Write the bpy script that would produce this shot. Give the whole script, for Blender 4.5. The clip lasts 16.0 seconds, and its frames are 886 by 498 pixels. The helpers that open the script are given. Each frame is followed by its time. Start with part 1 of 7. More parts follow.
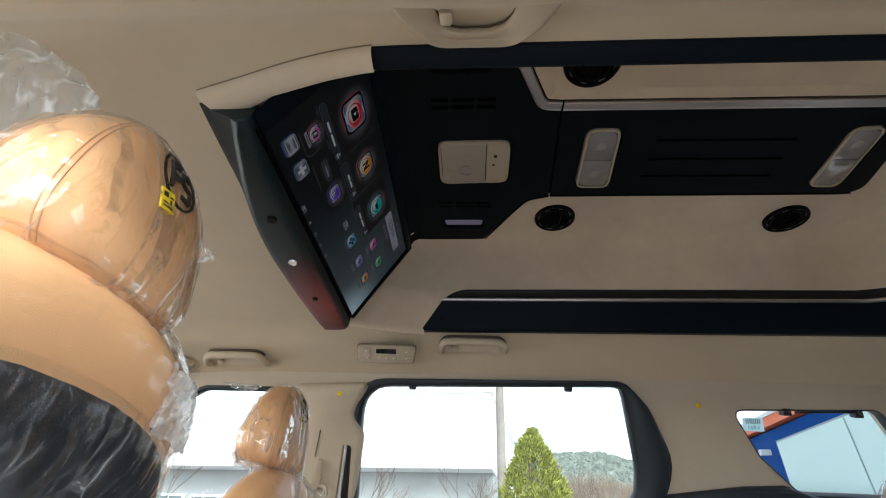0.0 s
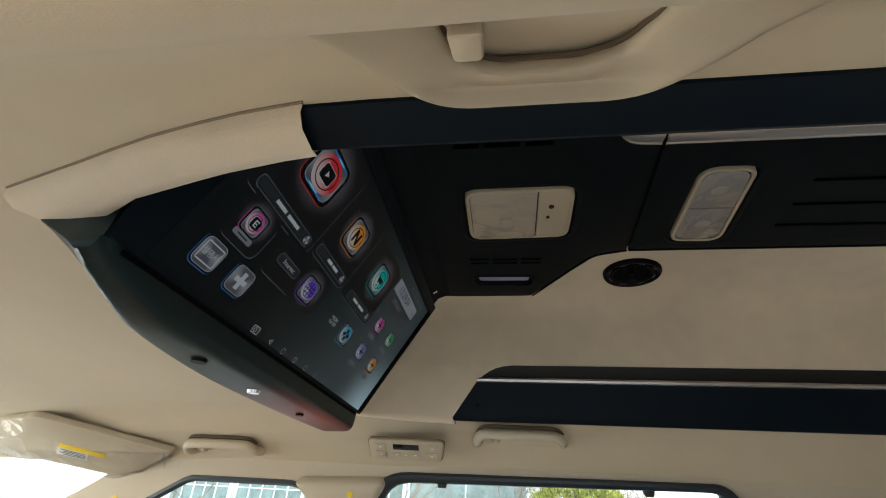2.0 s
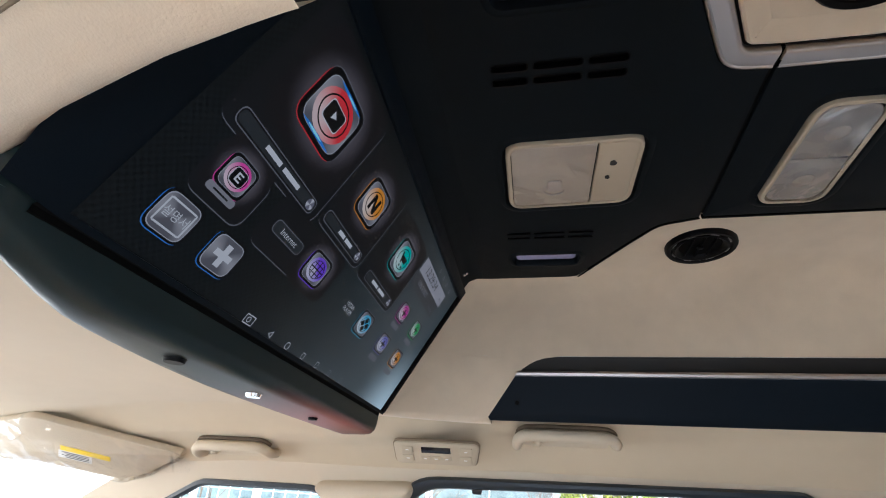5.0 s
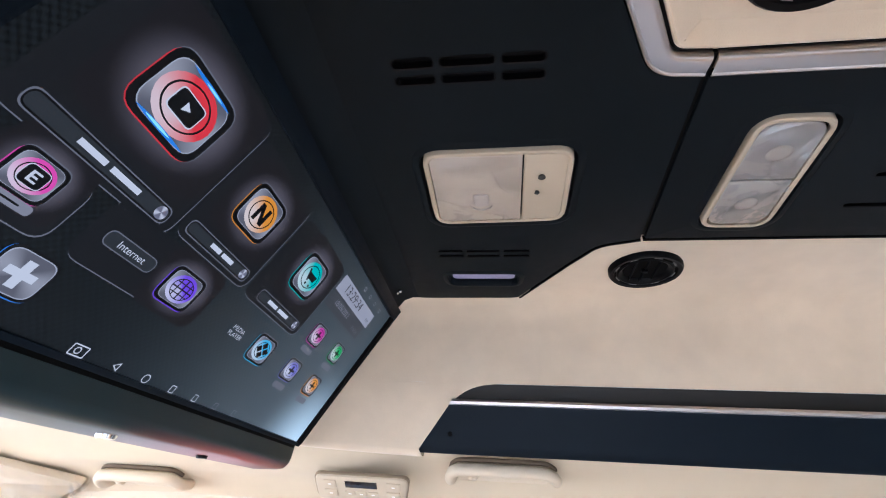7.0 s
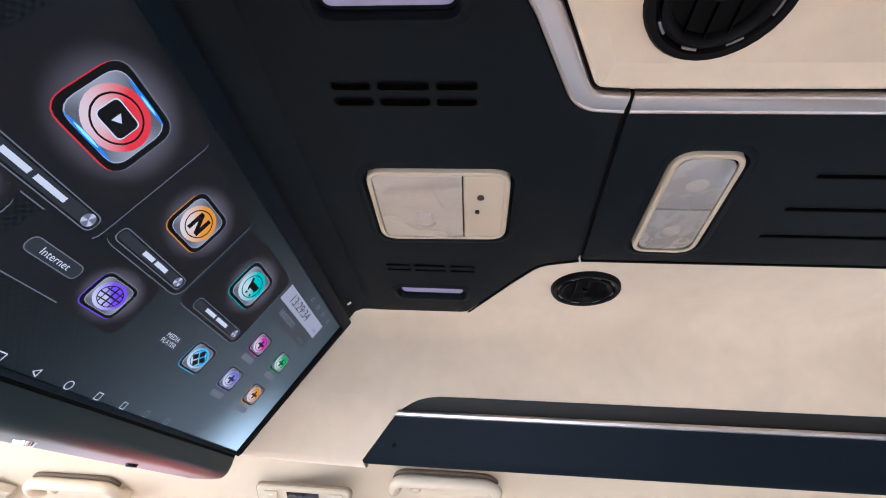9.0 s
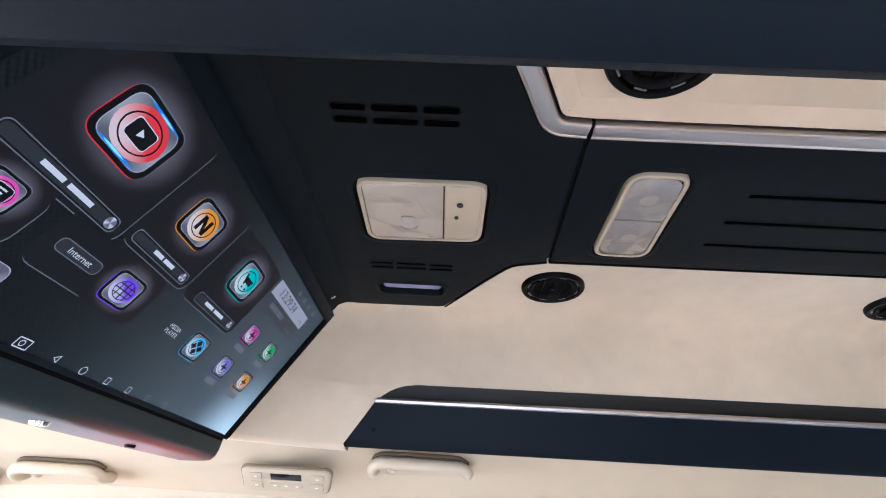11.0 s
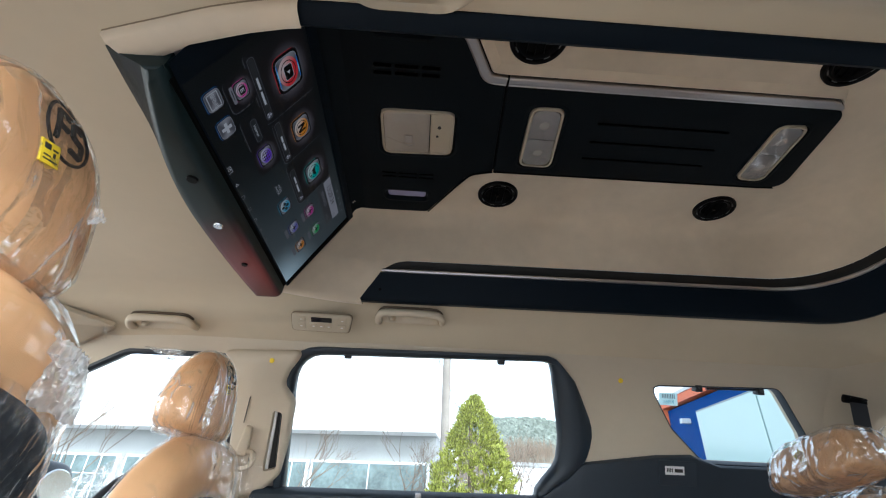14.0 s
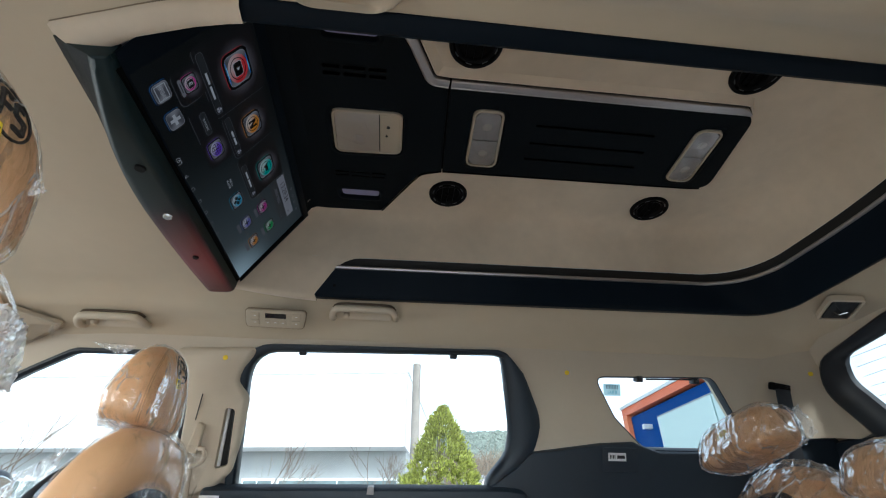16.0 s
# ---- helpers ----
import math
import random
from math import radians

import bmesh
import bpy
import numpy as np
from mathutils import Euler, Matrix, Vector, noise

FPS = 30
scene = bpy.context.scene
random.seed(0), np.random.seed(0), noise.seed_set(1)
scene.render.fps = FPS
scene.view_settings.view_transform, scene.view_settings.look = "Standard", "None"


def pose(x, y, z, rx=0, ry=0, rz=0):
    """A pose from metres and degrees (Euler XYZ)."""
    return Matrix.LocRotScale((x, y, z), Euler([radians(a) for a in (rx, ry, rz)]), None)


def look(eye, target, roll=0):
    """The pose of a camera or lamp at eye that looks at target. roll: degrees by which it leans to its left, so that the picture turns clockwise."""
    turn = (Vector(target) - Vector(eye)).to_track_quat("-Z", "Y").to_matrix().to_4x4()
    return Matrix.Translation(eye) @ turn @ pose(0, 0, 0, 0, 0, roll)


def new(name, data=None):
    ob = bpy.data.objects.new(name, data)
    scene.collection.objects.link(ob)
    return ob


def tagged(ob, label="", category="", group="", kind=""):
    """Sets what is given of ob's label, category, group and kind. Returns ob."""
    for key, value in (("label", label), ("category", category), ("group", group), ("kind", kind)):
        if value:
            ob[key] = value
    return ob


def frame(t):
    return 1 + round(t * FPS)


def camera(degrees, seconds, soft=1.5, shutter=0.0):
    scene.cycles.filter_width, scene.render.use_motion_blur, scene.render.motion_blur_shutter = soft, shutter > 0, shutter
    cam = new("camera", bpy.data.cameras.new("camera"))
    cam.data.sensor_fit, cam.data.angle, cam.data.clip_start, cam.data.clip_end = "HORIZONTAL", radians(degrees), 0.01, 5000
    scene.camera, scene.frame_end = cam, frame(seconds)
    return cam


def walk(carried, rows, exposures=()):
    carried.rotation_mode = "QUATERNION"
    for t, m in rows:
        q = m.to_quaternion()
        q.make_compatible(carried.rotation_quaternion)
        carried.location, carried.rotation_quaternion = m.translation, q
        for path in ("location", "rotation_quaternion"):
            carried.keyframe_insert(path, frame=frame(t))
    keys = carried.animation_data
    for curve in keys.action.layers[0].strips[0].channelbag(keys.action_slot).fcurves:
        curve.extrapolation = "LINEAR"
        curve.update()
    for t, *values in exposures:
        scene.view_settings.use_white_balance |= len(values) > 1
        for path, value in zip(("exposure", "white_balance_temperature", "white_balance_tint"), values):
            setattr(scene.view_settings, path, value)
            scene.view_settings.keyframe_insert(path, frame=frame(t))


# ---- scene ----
cam = camera(87.5, 16.0, 1.1)
PATH = [
    (0, (-0.234, -0.837, 0.817), (-0.365, 0.818, 1.932), 3.0),
    (0.5, (-0.241, -0.796, 0.913), (-0.41, 0.871, 2.004), 3.1),
    (1, (-0.248, -0.751, 1.048), (-0.46, 0.928, 2.113), 3.5),
    (1.5, (-0.245, -0.714, 1.153), (-0.495, 0.978, 2.19), 3.8),
    (2, (-0.253, -0.655, 1.191), (-0.532, 1.053, 2.195), 3.9),
    (2.5, (-0.263, -0.596, 1.204), (-0.563, 1.118, 2.19), 4.2),
    (3, (-0.282, -0.557, 1.22), (-0.608, 1.162, 2.188), 4.2),
    (3.2, (-0.299, -0.541, 1.224), (-0.6, 1.18, 2.198), 3.5),
    (5.3, (-0.296, -0.525, 1.242), (-0.657, 1.198, 2.191), 3.9),
    (5.5, (-0.287, -0.519, 1.253), (-0.635, 1.21, 2.197), 3.7),
    (6, (-0.256, -0.489, 1.261), (-0.574, 1.232, 2.229), 3.7),
    (6.5, (-0.241, -0.475, 1.281), (-0.53, 1.241, 2.266), 3.9),
    (7, (-0.226, -0.463, 1.284), (-0.491, 1.248, 2.285), 4.1),
    (7.5, (-0.208, -0.466, 1.292), (-0.439, 1.243, 2.304), 4.2),
    (8, (-0.196, -0.466, 1.293), (-0.398, 1.239, 2.318), 4.3),
    (8.5, (-0.193, -0.47, 1.291), (-0.364, 1.234, 2.324), 4.2),
    (9, (-0.183, -0.478, 1.284), (-0.336, 1.221, 2.329), 4.3),
    (9.2, (-0.183, -0.484, 1.289), (-0.327, 1.217, 2.331), 4.2),
    (11.3, (-0.189, -0.567, 1.249), (-0.228, 1.156, 2.263), 3.6),
    (11.5, (-0.179, -0.594, 1.237), (-0.226, 1.133, 2.245), 3.5),
    (12, (-0.177, -0.663, 1.196), (-0.208, 1.072, 2.19), 3.4),
    (12.5, (-0.185, -0.715, 1.115), (-0.194, 1.023, 2.104), 3.1),
    (13, (-0.183, -0.769, 1.005), (-0.172, 0.971, 1.991), 3.1),
    (13.5, (-0.183, -0.802, 0.903), (-0.145, 0.93, 1.902), 2.7),
    (14, (-0.19, -0.831, 0.834), (-0.128, 0.896, 1.843), 2.5),
    (14.5, (-0.202, -0.831, 0.798), (-0.111, 0.888, 1.816), 2.1),
    (15, (-0.188, -0.844, 0.773), (-0.07, 0.863, 1.81), 1.5),
    (15.5, (-0.16, -0.852, 0.766), (-0.005, 0.842, 1.818), 0.9),
    (16, (-0.132, -0.857, 0.765), (0.049, 0.828, 1.826), 0.3),
]
walk(cam, [(t, look(eye, target, roll)) for t, eye, target, roll in PATH], [(0.0, 0.70, 6100, 6), (1.0, 0.87, 6300, 7), (2.0, 0.97, 6250, 0), (2.5, 1.10, 6450, -4), (3.0, 1.23, 6300, 0), (5.5, 1.86, 5700, 9), (7.0, 2.55, 5500, 12), (9.0, 2.76, 5500, 13), (11.5, 2.45, 5400, 11), (12.5, 1.94, 5400, 11), (13.0, 1.7, 5500, 9), (14.0, 1.0, 5800, 6), (16.0, 0.72, 5700, 3)])

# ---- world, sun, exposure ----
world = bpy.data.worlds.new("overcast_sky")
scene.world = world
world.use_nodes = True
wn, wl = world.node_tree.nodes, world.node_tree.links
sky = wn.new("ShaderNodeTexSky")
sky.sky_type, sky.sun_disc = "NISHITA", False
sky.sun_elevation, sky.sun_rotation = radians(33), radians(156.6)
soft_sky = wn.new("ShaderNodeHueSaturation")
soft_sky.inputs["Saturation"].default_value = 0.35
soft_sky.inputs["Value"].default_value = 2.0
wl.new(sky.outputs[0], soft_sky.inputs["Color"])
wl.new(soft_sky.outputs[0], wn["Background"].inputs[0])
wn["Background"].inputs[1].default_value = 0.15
sun_data = bpy.data.lights.new("sun", "SUN")
sun_data.energy, sun_data.angle, sun_data.color = 1.5, radians(10), (1.0, 0.95, 0.88)
sun = new("sun", sun_data)
# area lamp added outside the windscreen to brighten the front headliner
front_data = bpy.data.lights.new("windscreen_fill", "AREA")
front_data.shape, front_data.size, front_data.size_y, front_data.energy, front_data.color = "RECTANGLE", 1.15, 0.62, 6.5, (1.0, 0.95, 0.87)
front_light = new("windscreen_fill", front_data)
front_light.matrix_world = look((-2.03, 0, 1.10), (-1.0, 0, 1.22))
sun.matrix_world = look((2.6, -6, 4.25), (0, 0, 0))


# ---- materials ----
def mat(name, color, rough=0.5, metal=0.0, vary=0.0, scale=8.0, grain=0.0, grain_scale=400.0, emit=None, coat=0.0, spec=0.5, sheen=0.0, vary2=0.0):
    m = bpy.data.materials.new(name)
    m.use_nodes = True
    n, l = m.node_tree.nodes, m.node_tree.links
    b = n["Principled BSDF"]
    b.inputs["Base Color"].default_value = (*color, 1)
    b.inputs["Roughness"].default_value, b.inputs["Metallic"].default_value = rough, metal
    b.inputs["Specular IOR Level"].default_value = spec
    b.inputs["Coat Weight"].default_value = coat
    b.inputs["Coat Roughness"].default_value = 0.04
    b.inputs["Sheen Weight"].default_value = sheen
    co = n.new("ShaderNodeTexCoord")
    if vary:
        t = n.new("ShaderNodeTexNoise")
        t.inputs["Scale"].default_value, t.inputs["Detail"].default_value = scale, 4
        l.new(co.outputs["Object"], t.inputs["Vector"])
        t2 = n.new("ShaderNodeTexNoise")
        t2.inputs["Scale"].default_value, t2.inputs["Detail"].default_value = scale * 9, 3
        l.new(co.outputs["Object"], t2.inputs["Vector"])
        add = n.new("ShaderNodeMath")
        add.operation = "MULTIPLY_ADD"
        add.inputs[1].default_value = vary2 / max(vary, 1e-4) if vary2 else 0.35
        l.new(t2.outputs["Fac"], add.inputs[0])
        l.new(t.outputs["Fac"], add.inputs[2])
        r = n.new("ShaderNodeMapRange")
        r.inputs["From Min"].default_value, r.inputs["From Max"].default_value = 0.35, 1.0
        r.inputs["To Min"].default_value, r.inputs["To Max"].default_value = 1 - vary, 1 + vary
        l.new(add.outputs[0], r.inputs["Value"])
        mul = n.new("ShaderNodeVectorMath")
        mul.operation = "SCALE"
        mul.inputs[0].default_value = color
        l.new(r.outputs[0], mul.inputs["Scale"])
        l.new(mul.outputs[0], b.inputs["Base Color"])
        rr = n.new("ShaderNodeMapRange")
        rr.inputs["To Min"].default_value, rr.inputs["To Max"].default_value = max(rough - 0.08, 0.02), min(rough + 0.08, 1)
        l.new(t2.outputs["Fac"], rr.inputs["Value"])
        l.new(rr.outputs[0], b.inputs["Roughness"])
    if grain:
        g = n.new("ShaderNodeTexNoise")
        g.inputs["Scale"].default_value, g.inputs["Detail"].default_value = grain_scale, 2
        l.new(co.outputs["Object"], g.inputs["Vector"])
        bp = n.new("ShaderNodeBump")
        bp.inputs["Strength"].default_value, bp.inputs["Distance"].default_value = grain, 0.001
        l.new(g.outputs["Fac"], bp.inputs["Height"])
        l.new(bp.outputs[0], b.inputs["Normal"])
    if emit:
        b.inputs["Emission Color"].default_value = (*emit[:3], 1)
        b.inputs["Emission Strength"].default_value = emit[3]
    return m


def film_mat(name, scale, crease=0.2, gain=2.5, bump=1.0, clear=0.02, stretch=0.35, rough=0.07, veil=0.03, line=0.05):
    """Clear packing film: see-through, glossy facets, with white painted along creases for glints."""
    m = bpy.data.materials.new(name)
    m.use_nodes = True
    n, l = m.node_tree.nodes, m.node_tree.links
    n.remove(n["Principled BSDF"])
    tr, gl, mx = n.new("ShaderNodeBsdfTransparent"), n.new("ShaderNodeBsdfGlossy"), n.new("ShaderNodeMixShader")
    df, tc, tl, fm = n.new("ShaderNodeBsdfDiffuse"), n.new("ShaderNodeBsdfTranslucent"), n.new("ShaderNodeMixShader"), n.new("ShaderNodeMixShader")
    tr.inputs[0].default_value = (0.995, 0.995, 0.995, 1)
    gl.inputs["Roughness"].default_value = rough
    df.inputs[0].default_value = tc.inputs[0].default_value = (0.9, 0.92, 0.94, 1)
    l.new(df.outputs[0], tl.inputs[1])
    l.new(tc.outputs[0], tl.inputs[2])
    co, warp, wm = n.new("ShaderNodeTexCoord"), n.new("ShaderNodeTexNoise"), n.new("ShaderNodeVectorMath")
    warp.inputs["Scale"].default_value, warp.inputs["Detail"].default_value = 9.0, 3
    l.new(co.outputs["Object"], warp.inputs["Vector"])
    wm.operation = "MULTIPLY_ADD"
    wm.inputs[1].default_value = (0.05, 0.05, 0.05)
    l.new(warp.outputs["Color"], wm.inputs[0])
    l.new(co.outputs["Object"], wm.inputs[2])

    def facets(sc, rot, feature):
        mp, vo = n.new("ShaderNodeMapping"), n.new("ShaderNodeTexVoronoi")
        mp.inputs["Scale"].default_value, mp.inputs["Rotation"].default_value = (sc, sc, sc * stretch), rot
        vo.feature = feature
        vo.inputs["Scale"].default_value = 1.0
        l.new(wm.outputs[0], mp.inputs["Vector"])
        l.new(mp.outputs[0], vo.inputs["Vector"])
        return vo
    # folds at two sizes, each a facet with a slope of its own
    f1, f2 = facets(scale, (0.45, 0.25, 0.3), "F1"), facets(scale * 2.6, (-0.5, 0.3, 0.9), "F1")
    e1 = facets(scale, (0.45, 0.25, 0.3), "DISTANCE_TO_EDGE")
    hs = n.new("ShaderNodeMath")
    hs.operation, hs.inputs[1].default_value = "MULTIPLY_ADD", 0.4
    l.new(f2.outputs["Distance"], hs.inputs[0])
    l.new(f1.outputs["Distance"], hs.inputs[2])
    bp, fr = n.new("ShaderNodeBump"), n.new("ShaderNodeFresnel")
    bp.inputs["Strength"].default_value, bp.inputs["Distance"].default_value = bump, 0.5 / scale
    l.new(hs.outputs[0], bp.inputs["Height"])
    l.new(bp.outputs[0], gl.inputs["Normal"])
    l.new(bp.outputs[0], fr.inputs["Normal"])
    fr.inputs["IOR"].default_value = 1.42
    amt = n.new("ShaderNodeMath")
    amt.operation, amt.inputs[1].default_value, amt.inputs[2].default_value = "MULTIPLY_ADD", gain, clear
    l.new(fr.outputs[0], amt.inputs[0])
    cap = n.new("ShaderNodeMath")
    cap.operation, cap.inputs[1].default_value = "MINIMUM", 0.5
    l.new(amt.outputs[0], cap.inputs[0])
    # patches where white is painted along the creases in place of glints
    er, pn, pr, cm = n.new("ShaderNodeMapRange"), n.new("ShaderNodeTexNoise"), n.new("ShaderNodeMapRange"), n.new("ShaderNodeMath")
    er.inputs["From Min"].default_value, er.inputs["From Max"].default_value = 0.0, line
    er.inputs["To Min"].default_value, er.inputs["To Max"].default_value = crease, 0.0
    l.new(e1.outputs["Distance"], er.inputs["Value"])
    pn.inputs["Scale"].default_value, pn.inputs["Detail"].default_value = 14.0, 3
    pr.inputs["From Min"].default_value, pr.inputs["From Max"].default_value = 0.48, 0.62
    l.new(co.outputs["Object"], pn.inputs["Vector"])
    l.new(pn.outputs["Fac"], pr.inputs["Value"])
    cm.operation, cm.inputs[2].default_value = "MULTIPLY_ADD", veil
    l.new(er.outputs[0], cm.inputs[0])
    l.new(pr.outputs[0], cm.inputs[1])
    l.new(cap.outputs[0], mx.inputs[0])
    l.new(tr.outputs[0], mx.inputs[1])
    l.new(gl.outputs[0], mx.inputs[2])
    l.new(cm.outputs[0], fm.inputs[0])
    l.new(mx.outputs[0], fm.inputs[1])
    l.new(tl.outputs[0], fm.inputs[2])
    l.new(fm.outputs[0], n["Material Output"].inputs["Surface"])
    return m


def glass_mat(name, tint=(0.93, 0.97, 0.96)):
    m = bpy.data.materials.new(name)
    m.use_nodes = True
    n, l = m.node_tree.nodes, m.node_tree.links
    n.remove(n["Principled BSDF"])
    tr, gl, mx, fr = n.new("ShaderNodeBsdfTransparent"), n.new("ShaderNodeBsdfGlossy"), n.new("ShaderNodeMixShader"), n.new("ShaderNodeFresnel")
    tr.inputs[0].default_value = (*tint, 1)
    gl.inputs["Roughness"].default_value = 0.01
    fr.inputs["IOR"].default_value = 1.45
    l.new(fr.outputs[0], mx.inputs[0])
    l.new(tr.outputs[0], mx.inputs[1])
    l.new(gl.outputs[0], mx.inputs[2])
    l.new(mx.outputs[0], n["Material Output"].inputs["Surface"])
    return m


def glow(name, color, strength=1.0):
    m = mat(name, (0.006, 0.006, 0.007), SCREEN_ROUGH, spec=SCREEN_SPEC)
    b = m.node_tree.nodes["Principled BSDF"]
    b.inputs["Emission Color"].default_value = (*color, 1)
    b.inputs["Emission Strength"].default_value = strength * LIT
    return m


LIT, SCREEN_ROUGH, SCREEN_SPEC = 0.115, 0.30, 0.09
M_head = mat("headliner_fabric", (0.555, 0.47, 0.345), 0.92, vary=0.06, scale=3, vary2=0.02, grain=0.16, grain_scale=900, sheen=0.15, spec=0.15)
M_suede = mat("cream_suede", (0.655, 0.55, 0.42), 0.95, vary=0.16, scale=3.2, vary2=0.05, grain=0.3, grain_scale=700, sheen=0.3, spec=0.1)
M_beige = mat("beige_plastic", (0.555, 0.475, 0.36), 0.55, vary=0.03, scale=20, grain=0.15, grain_scale=1200, spec=0.4)
M_pillar = mat("beige_pillar_trim", (0.55, 0.475, 0.37), 0.7, vary=0.04, scale=6, grain=0.2, grain_scale=1000, spec=0.3)
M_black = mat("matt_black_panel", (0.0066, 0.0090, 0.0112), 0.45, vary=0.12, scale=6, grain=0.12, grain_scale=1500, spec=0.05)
M_recess = mat("dark_grey_recess", (0.017, 0.016, 0.015), 0.5, vary=0.1, scale=9, spec=0.2)
M_band = mat("dark_blue_black_trim", (0.0038, 0.0078, 0.0135), 0.44, vary=0.12, scale=7, grain=0.1, grain_scale=1200, spec=0.09)
M_bezel = mat("dark_grey_monitor_shell", (0.006, 0.018, 0.021), 0.40, spec=0.32)
M_gap = mat("black_shadow_gap", (0.004, 0.004, 0.004), 0.7, spec=0.05)
M_gripshade = mat("dark_brown_grip_shade", (0.10, 0.07, 0.045), 0.9)
M_gapshade = mat("brown_gap_and_shade", (0.24, 0.185, 0.125), 0.9)
M_chrome = mat("satin_chrome", (0.50, 0.465, 0.45), 0.34, 1.0)
M_bright = mat("bright_chrome", (0.8, 0.8, 0.8), 0.12, 1.0)
M_rubber = mat("black_rubber_seal", (0.008, 0.010, 0.014), 0.40, vary=0.1, scale=10, grain=0.1)
M_frame = mat("blue_black_window_frame", (0.009, 0.018, 0.029), 0.38, vary=0.08, scale=8, grain=0.15, grain_scale=900)
M_trim = mat("dark_grey_trim", (0.012, 0.021, 0.033), 0.48, vary=0.08, scale=8, grain=0.25, grain_scale=900)
M_leather = mat("tan_leather", (0.80, 0.47, 0.235), 0.42, vary=0.04, scale=5, grain=0.22, grain_scale=700, vary2=0.015)
M_leather2 = mat("brown_leather", (0.58, 0.33, 0.16), 0.45, vary=0.10, scale=6, grain=0.5, grain_scale=420)
M_blackcloth = mat("black_seat_back", (0.008, 0.011, 0.016), 0.6, vary=0.15, scale=7, grain=0.3)
M_stitch = mat("dark_stitching", (0.02, 0.014, 0.01), 0.8)
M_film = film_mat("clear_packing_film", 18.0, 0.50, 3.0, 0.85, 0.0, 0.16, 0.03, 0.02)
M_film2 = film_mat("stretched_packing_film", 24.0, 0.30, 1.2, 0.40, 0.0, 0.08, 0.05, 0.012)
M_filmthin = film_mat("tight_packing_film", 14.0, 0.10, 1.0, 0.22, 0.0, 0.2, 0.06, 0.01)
# film with extra white mixed in to stand for bright glints
M_sheen = film_mat("glint_white_film", 30.0, 0.95, 5.0, 0.85, 0.12, 0.30, 0.05, 0.30, 0.14)
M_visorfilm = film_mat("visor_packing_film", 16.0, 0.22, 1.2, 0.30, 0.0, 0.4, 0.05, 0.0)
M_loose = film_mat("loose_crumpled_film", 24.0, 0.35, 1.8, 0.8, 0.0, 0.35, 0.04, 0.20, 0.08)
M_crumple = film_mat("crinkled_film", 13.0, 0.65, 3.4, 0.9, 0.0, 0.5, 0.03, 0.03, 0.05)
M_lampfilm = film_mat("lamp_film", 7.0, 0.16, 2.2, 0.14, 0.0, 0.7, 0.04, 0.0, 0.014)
M_glass = glass_mat("window_glass")
M_tint = glass_mat("tinted_rear_glass", (0.78, 0.83, 0.83))
# near panes, out of view, tinted dark to cut light at the rear
M_dimglass = glass_mat("dark_dimming_glass", (0.28, 0.30, 0.31))
M_lens = mat("frosted_lamp_lens", (0.36, 0.345, 0.34), 0.22, vary=0.05, scale=18, coat=1.0)
M_bulb = mat("lamp_reflector", (0.47, 0.43, 0.405), 0.2, coat=0.6)
M_smalllens = mat("white_lamp_lens", (0.34, 0.32, 0.46), 0.3, vary=0.1, scale=40, emit=(0.60, 0.56, 1.0, 0.012))
M_yellow = mat("yellow_sticker", (0.85, 0.62, 0.02), 0.6)
M_white = mat("white_label_paper", (0.75, 0.75, 0.75), 0.6)
M_ink = mat("black_ink", (0.02, 0.02, 0.02), 0.6)
M_panel = mat("beige_panel_plastic", (0.47, 0.40, 0.30), 0.6, vary=0.03, scale=20, grain=0.15, grain_scale=1200, spec=0.35)


def paper_mat(name, c, through_share=0.7):
    """Thin paper or printed film that daylight shines through."""
    m = mat(name, c, 0.6)
    n, l = m.node_tree.nodes, m.node_tree.links
    t, x = n.new("ShaderNodeBsdfTranslucent"), n.new("ShaderNodeMixShader")
    t.inputs[0].default_value, x.inputs[0].default_value = (*c, 1), through_share
    l.new(n["Principled BSDF"].outputs[0], x.inputs[1])
    l.new(t.outputs[0], x.inputs[2])
    l.new(x.outputs[0], n["Material Output"].inputs["Surface"])
    return m


M_cyan = paper_mat("pale_blue_sticker", (0.62, 0.80, 0.80))
M_cyanink = paper_mat("teal_print", (0.02, 0.30, 0.38), 0.5)
M_greyink = paper_mat("grey_print", (0.22, 0.24, 0.24), 0.5)
M_ventblack = mat("vent_black_plastic", (0.0022, 0.0022, 0.0028), 0.45, vary=0.1, scale=40, spec=0.10)
M_clip = mat("grey_clip", (0.16, 0.16, 0.16), 0.4)
M_display = mat("dark_display", (0.006, 0.007, 0.014), 0.15)


# ---- shared builders ----
BASE = {}


def part(name, bm, material, parent=None, label="", smooth=35):
    """Links a bmesh, given in world metres, as one mesh object under its thing."""
    ob = new(name, bpy.data.meshes.new(name))
    off = BASE.get(parent, Vector((0, 0, 0))) if parent else Vector((0, 0, 0))
    if parent:
        ob.parent = parent
        BASE[ob] = off
        bmesh.ops.translate(bm, verts=bm.verts, vec=-off)
    bmesh.ops.recalc_face_normals(bm, faces=bm.faces)
    bm.to_mesh(ob.data)
    bm.free()
    for m in material if isinstance(material, (list, tuple)) else (material,):
        ob.data.materials.append(m)
    if smooth:
        ob.data.shade_smooth()
        ob.data.set_sharp_from_angle(angle=radians(smooth))
    if label:
        ob["label"] = label
    return ob


def thing(name, label, category, base=(0, 0, 0), group="", kind=""):
    ob = new(name)
    ob.empty_display_size = 0.05
    ob.location = base
    BASE[ob] = Vector(base)
    return tagged(ob, label, category, group, kind)


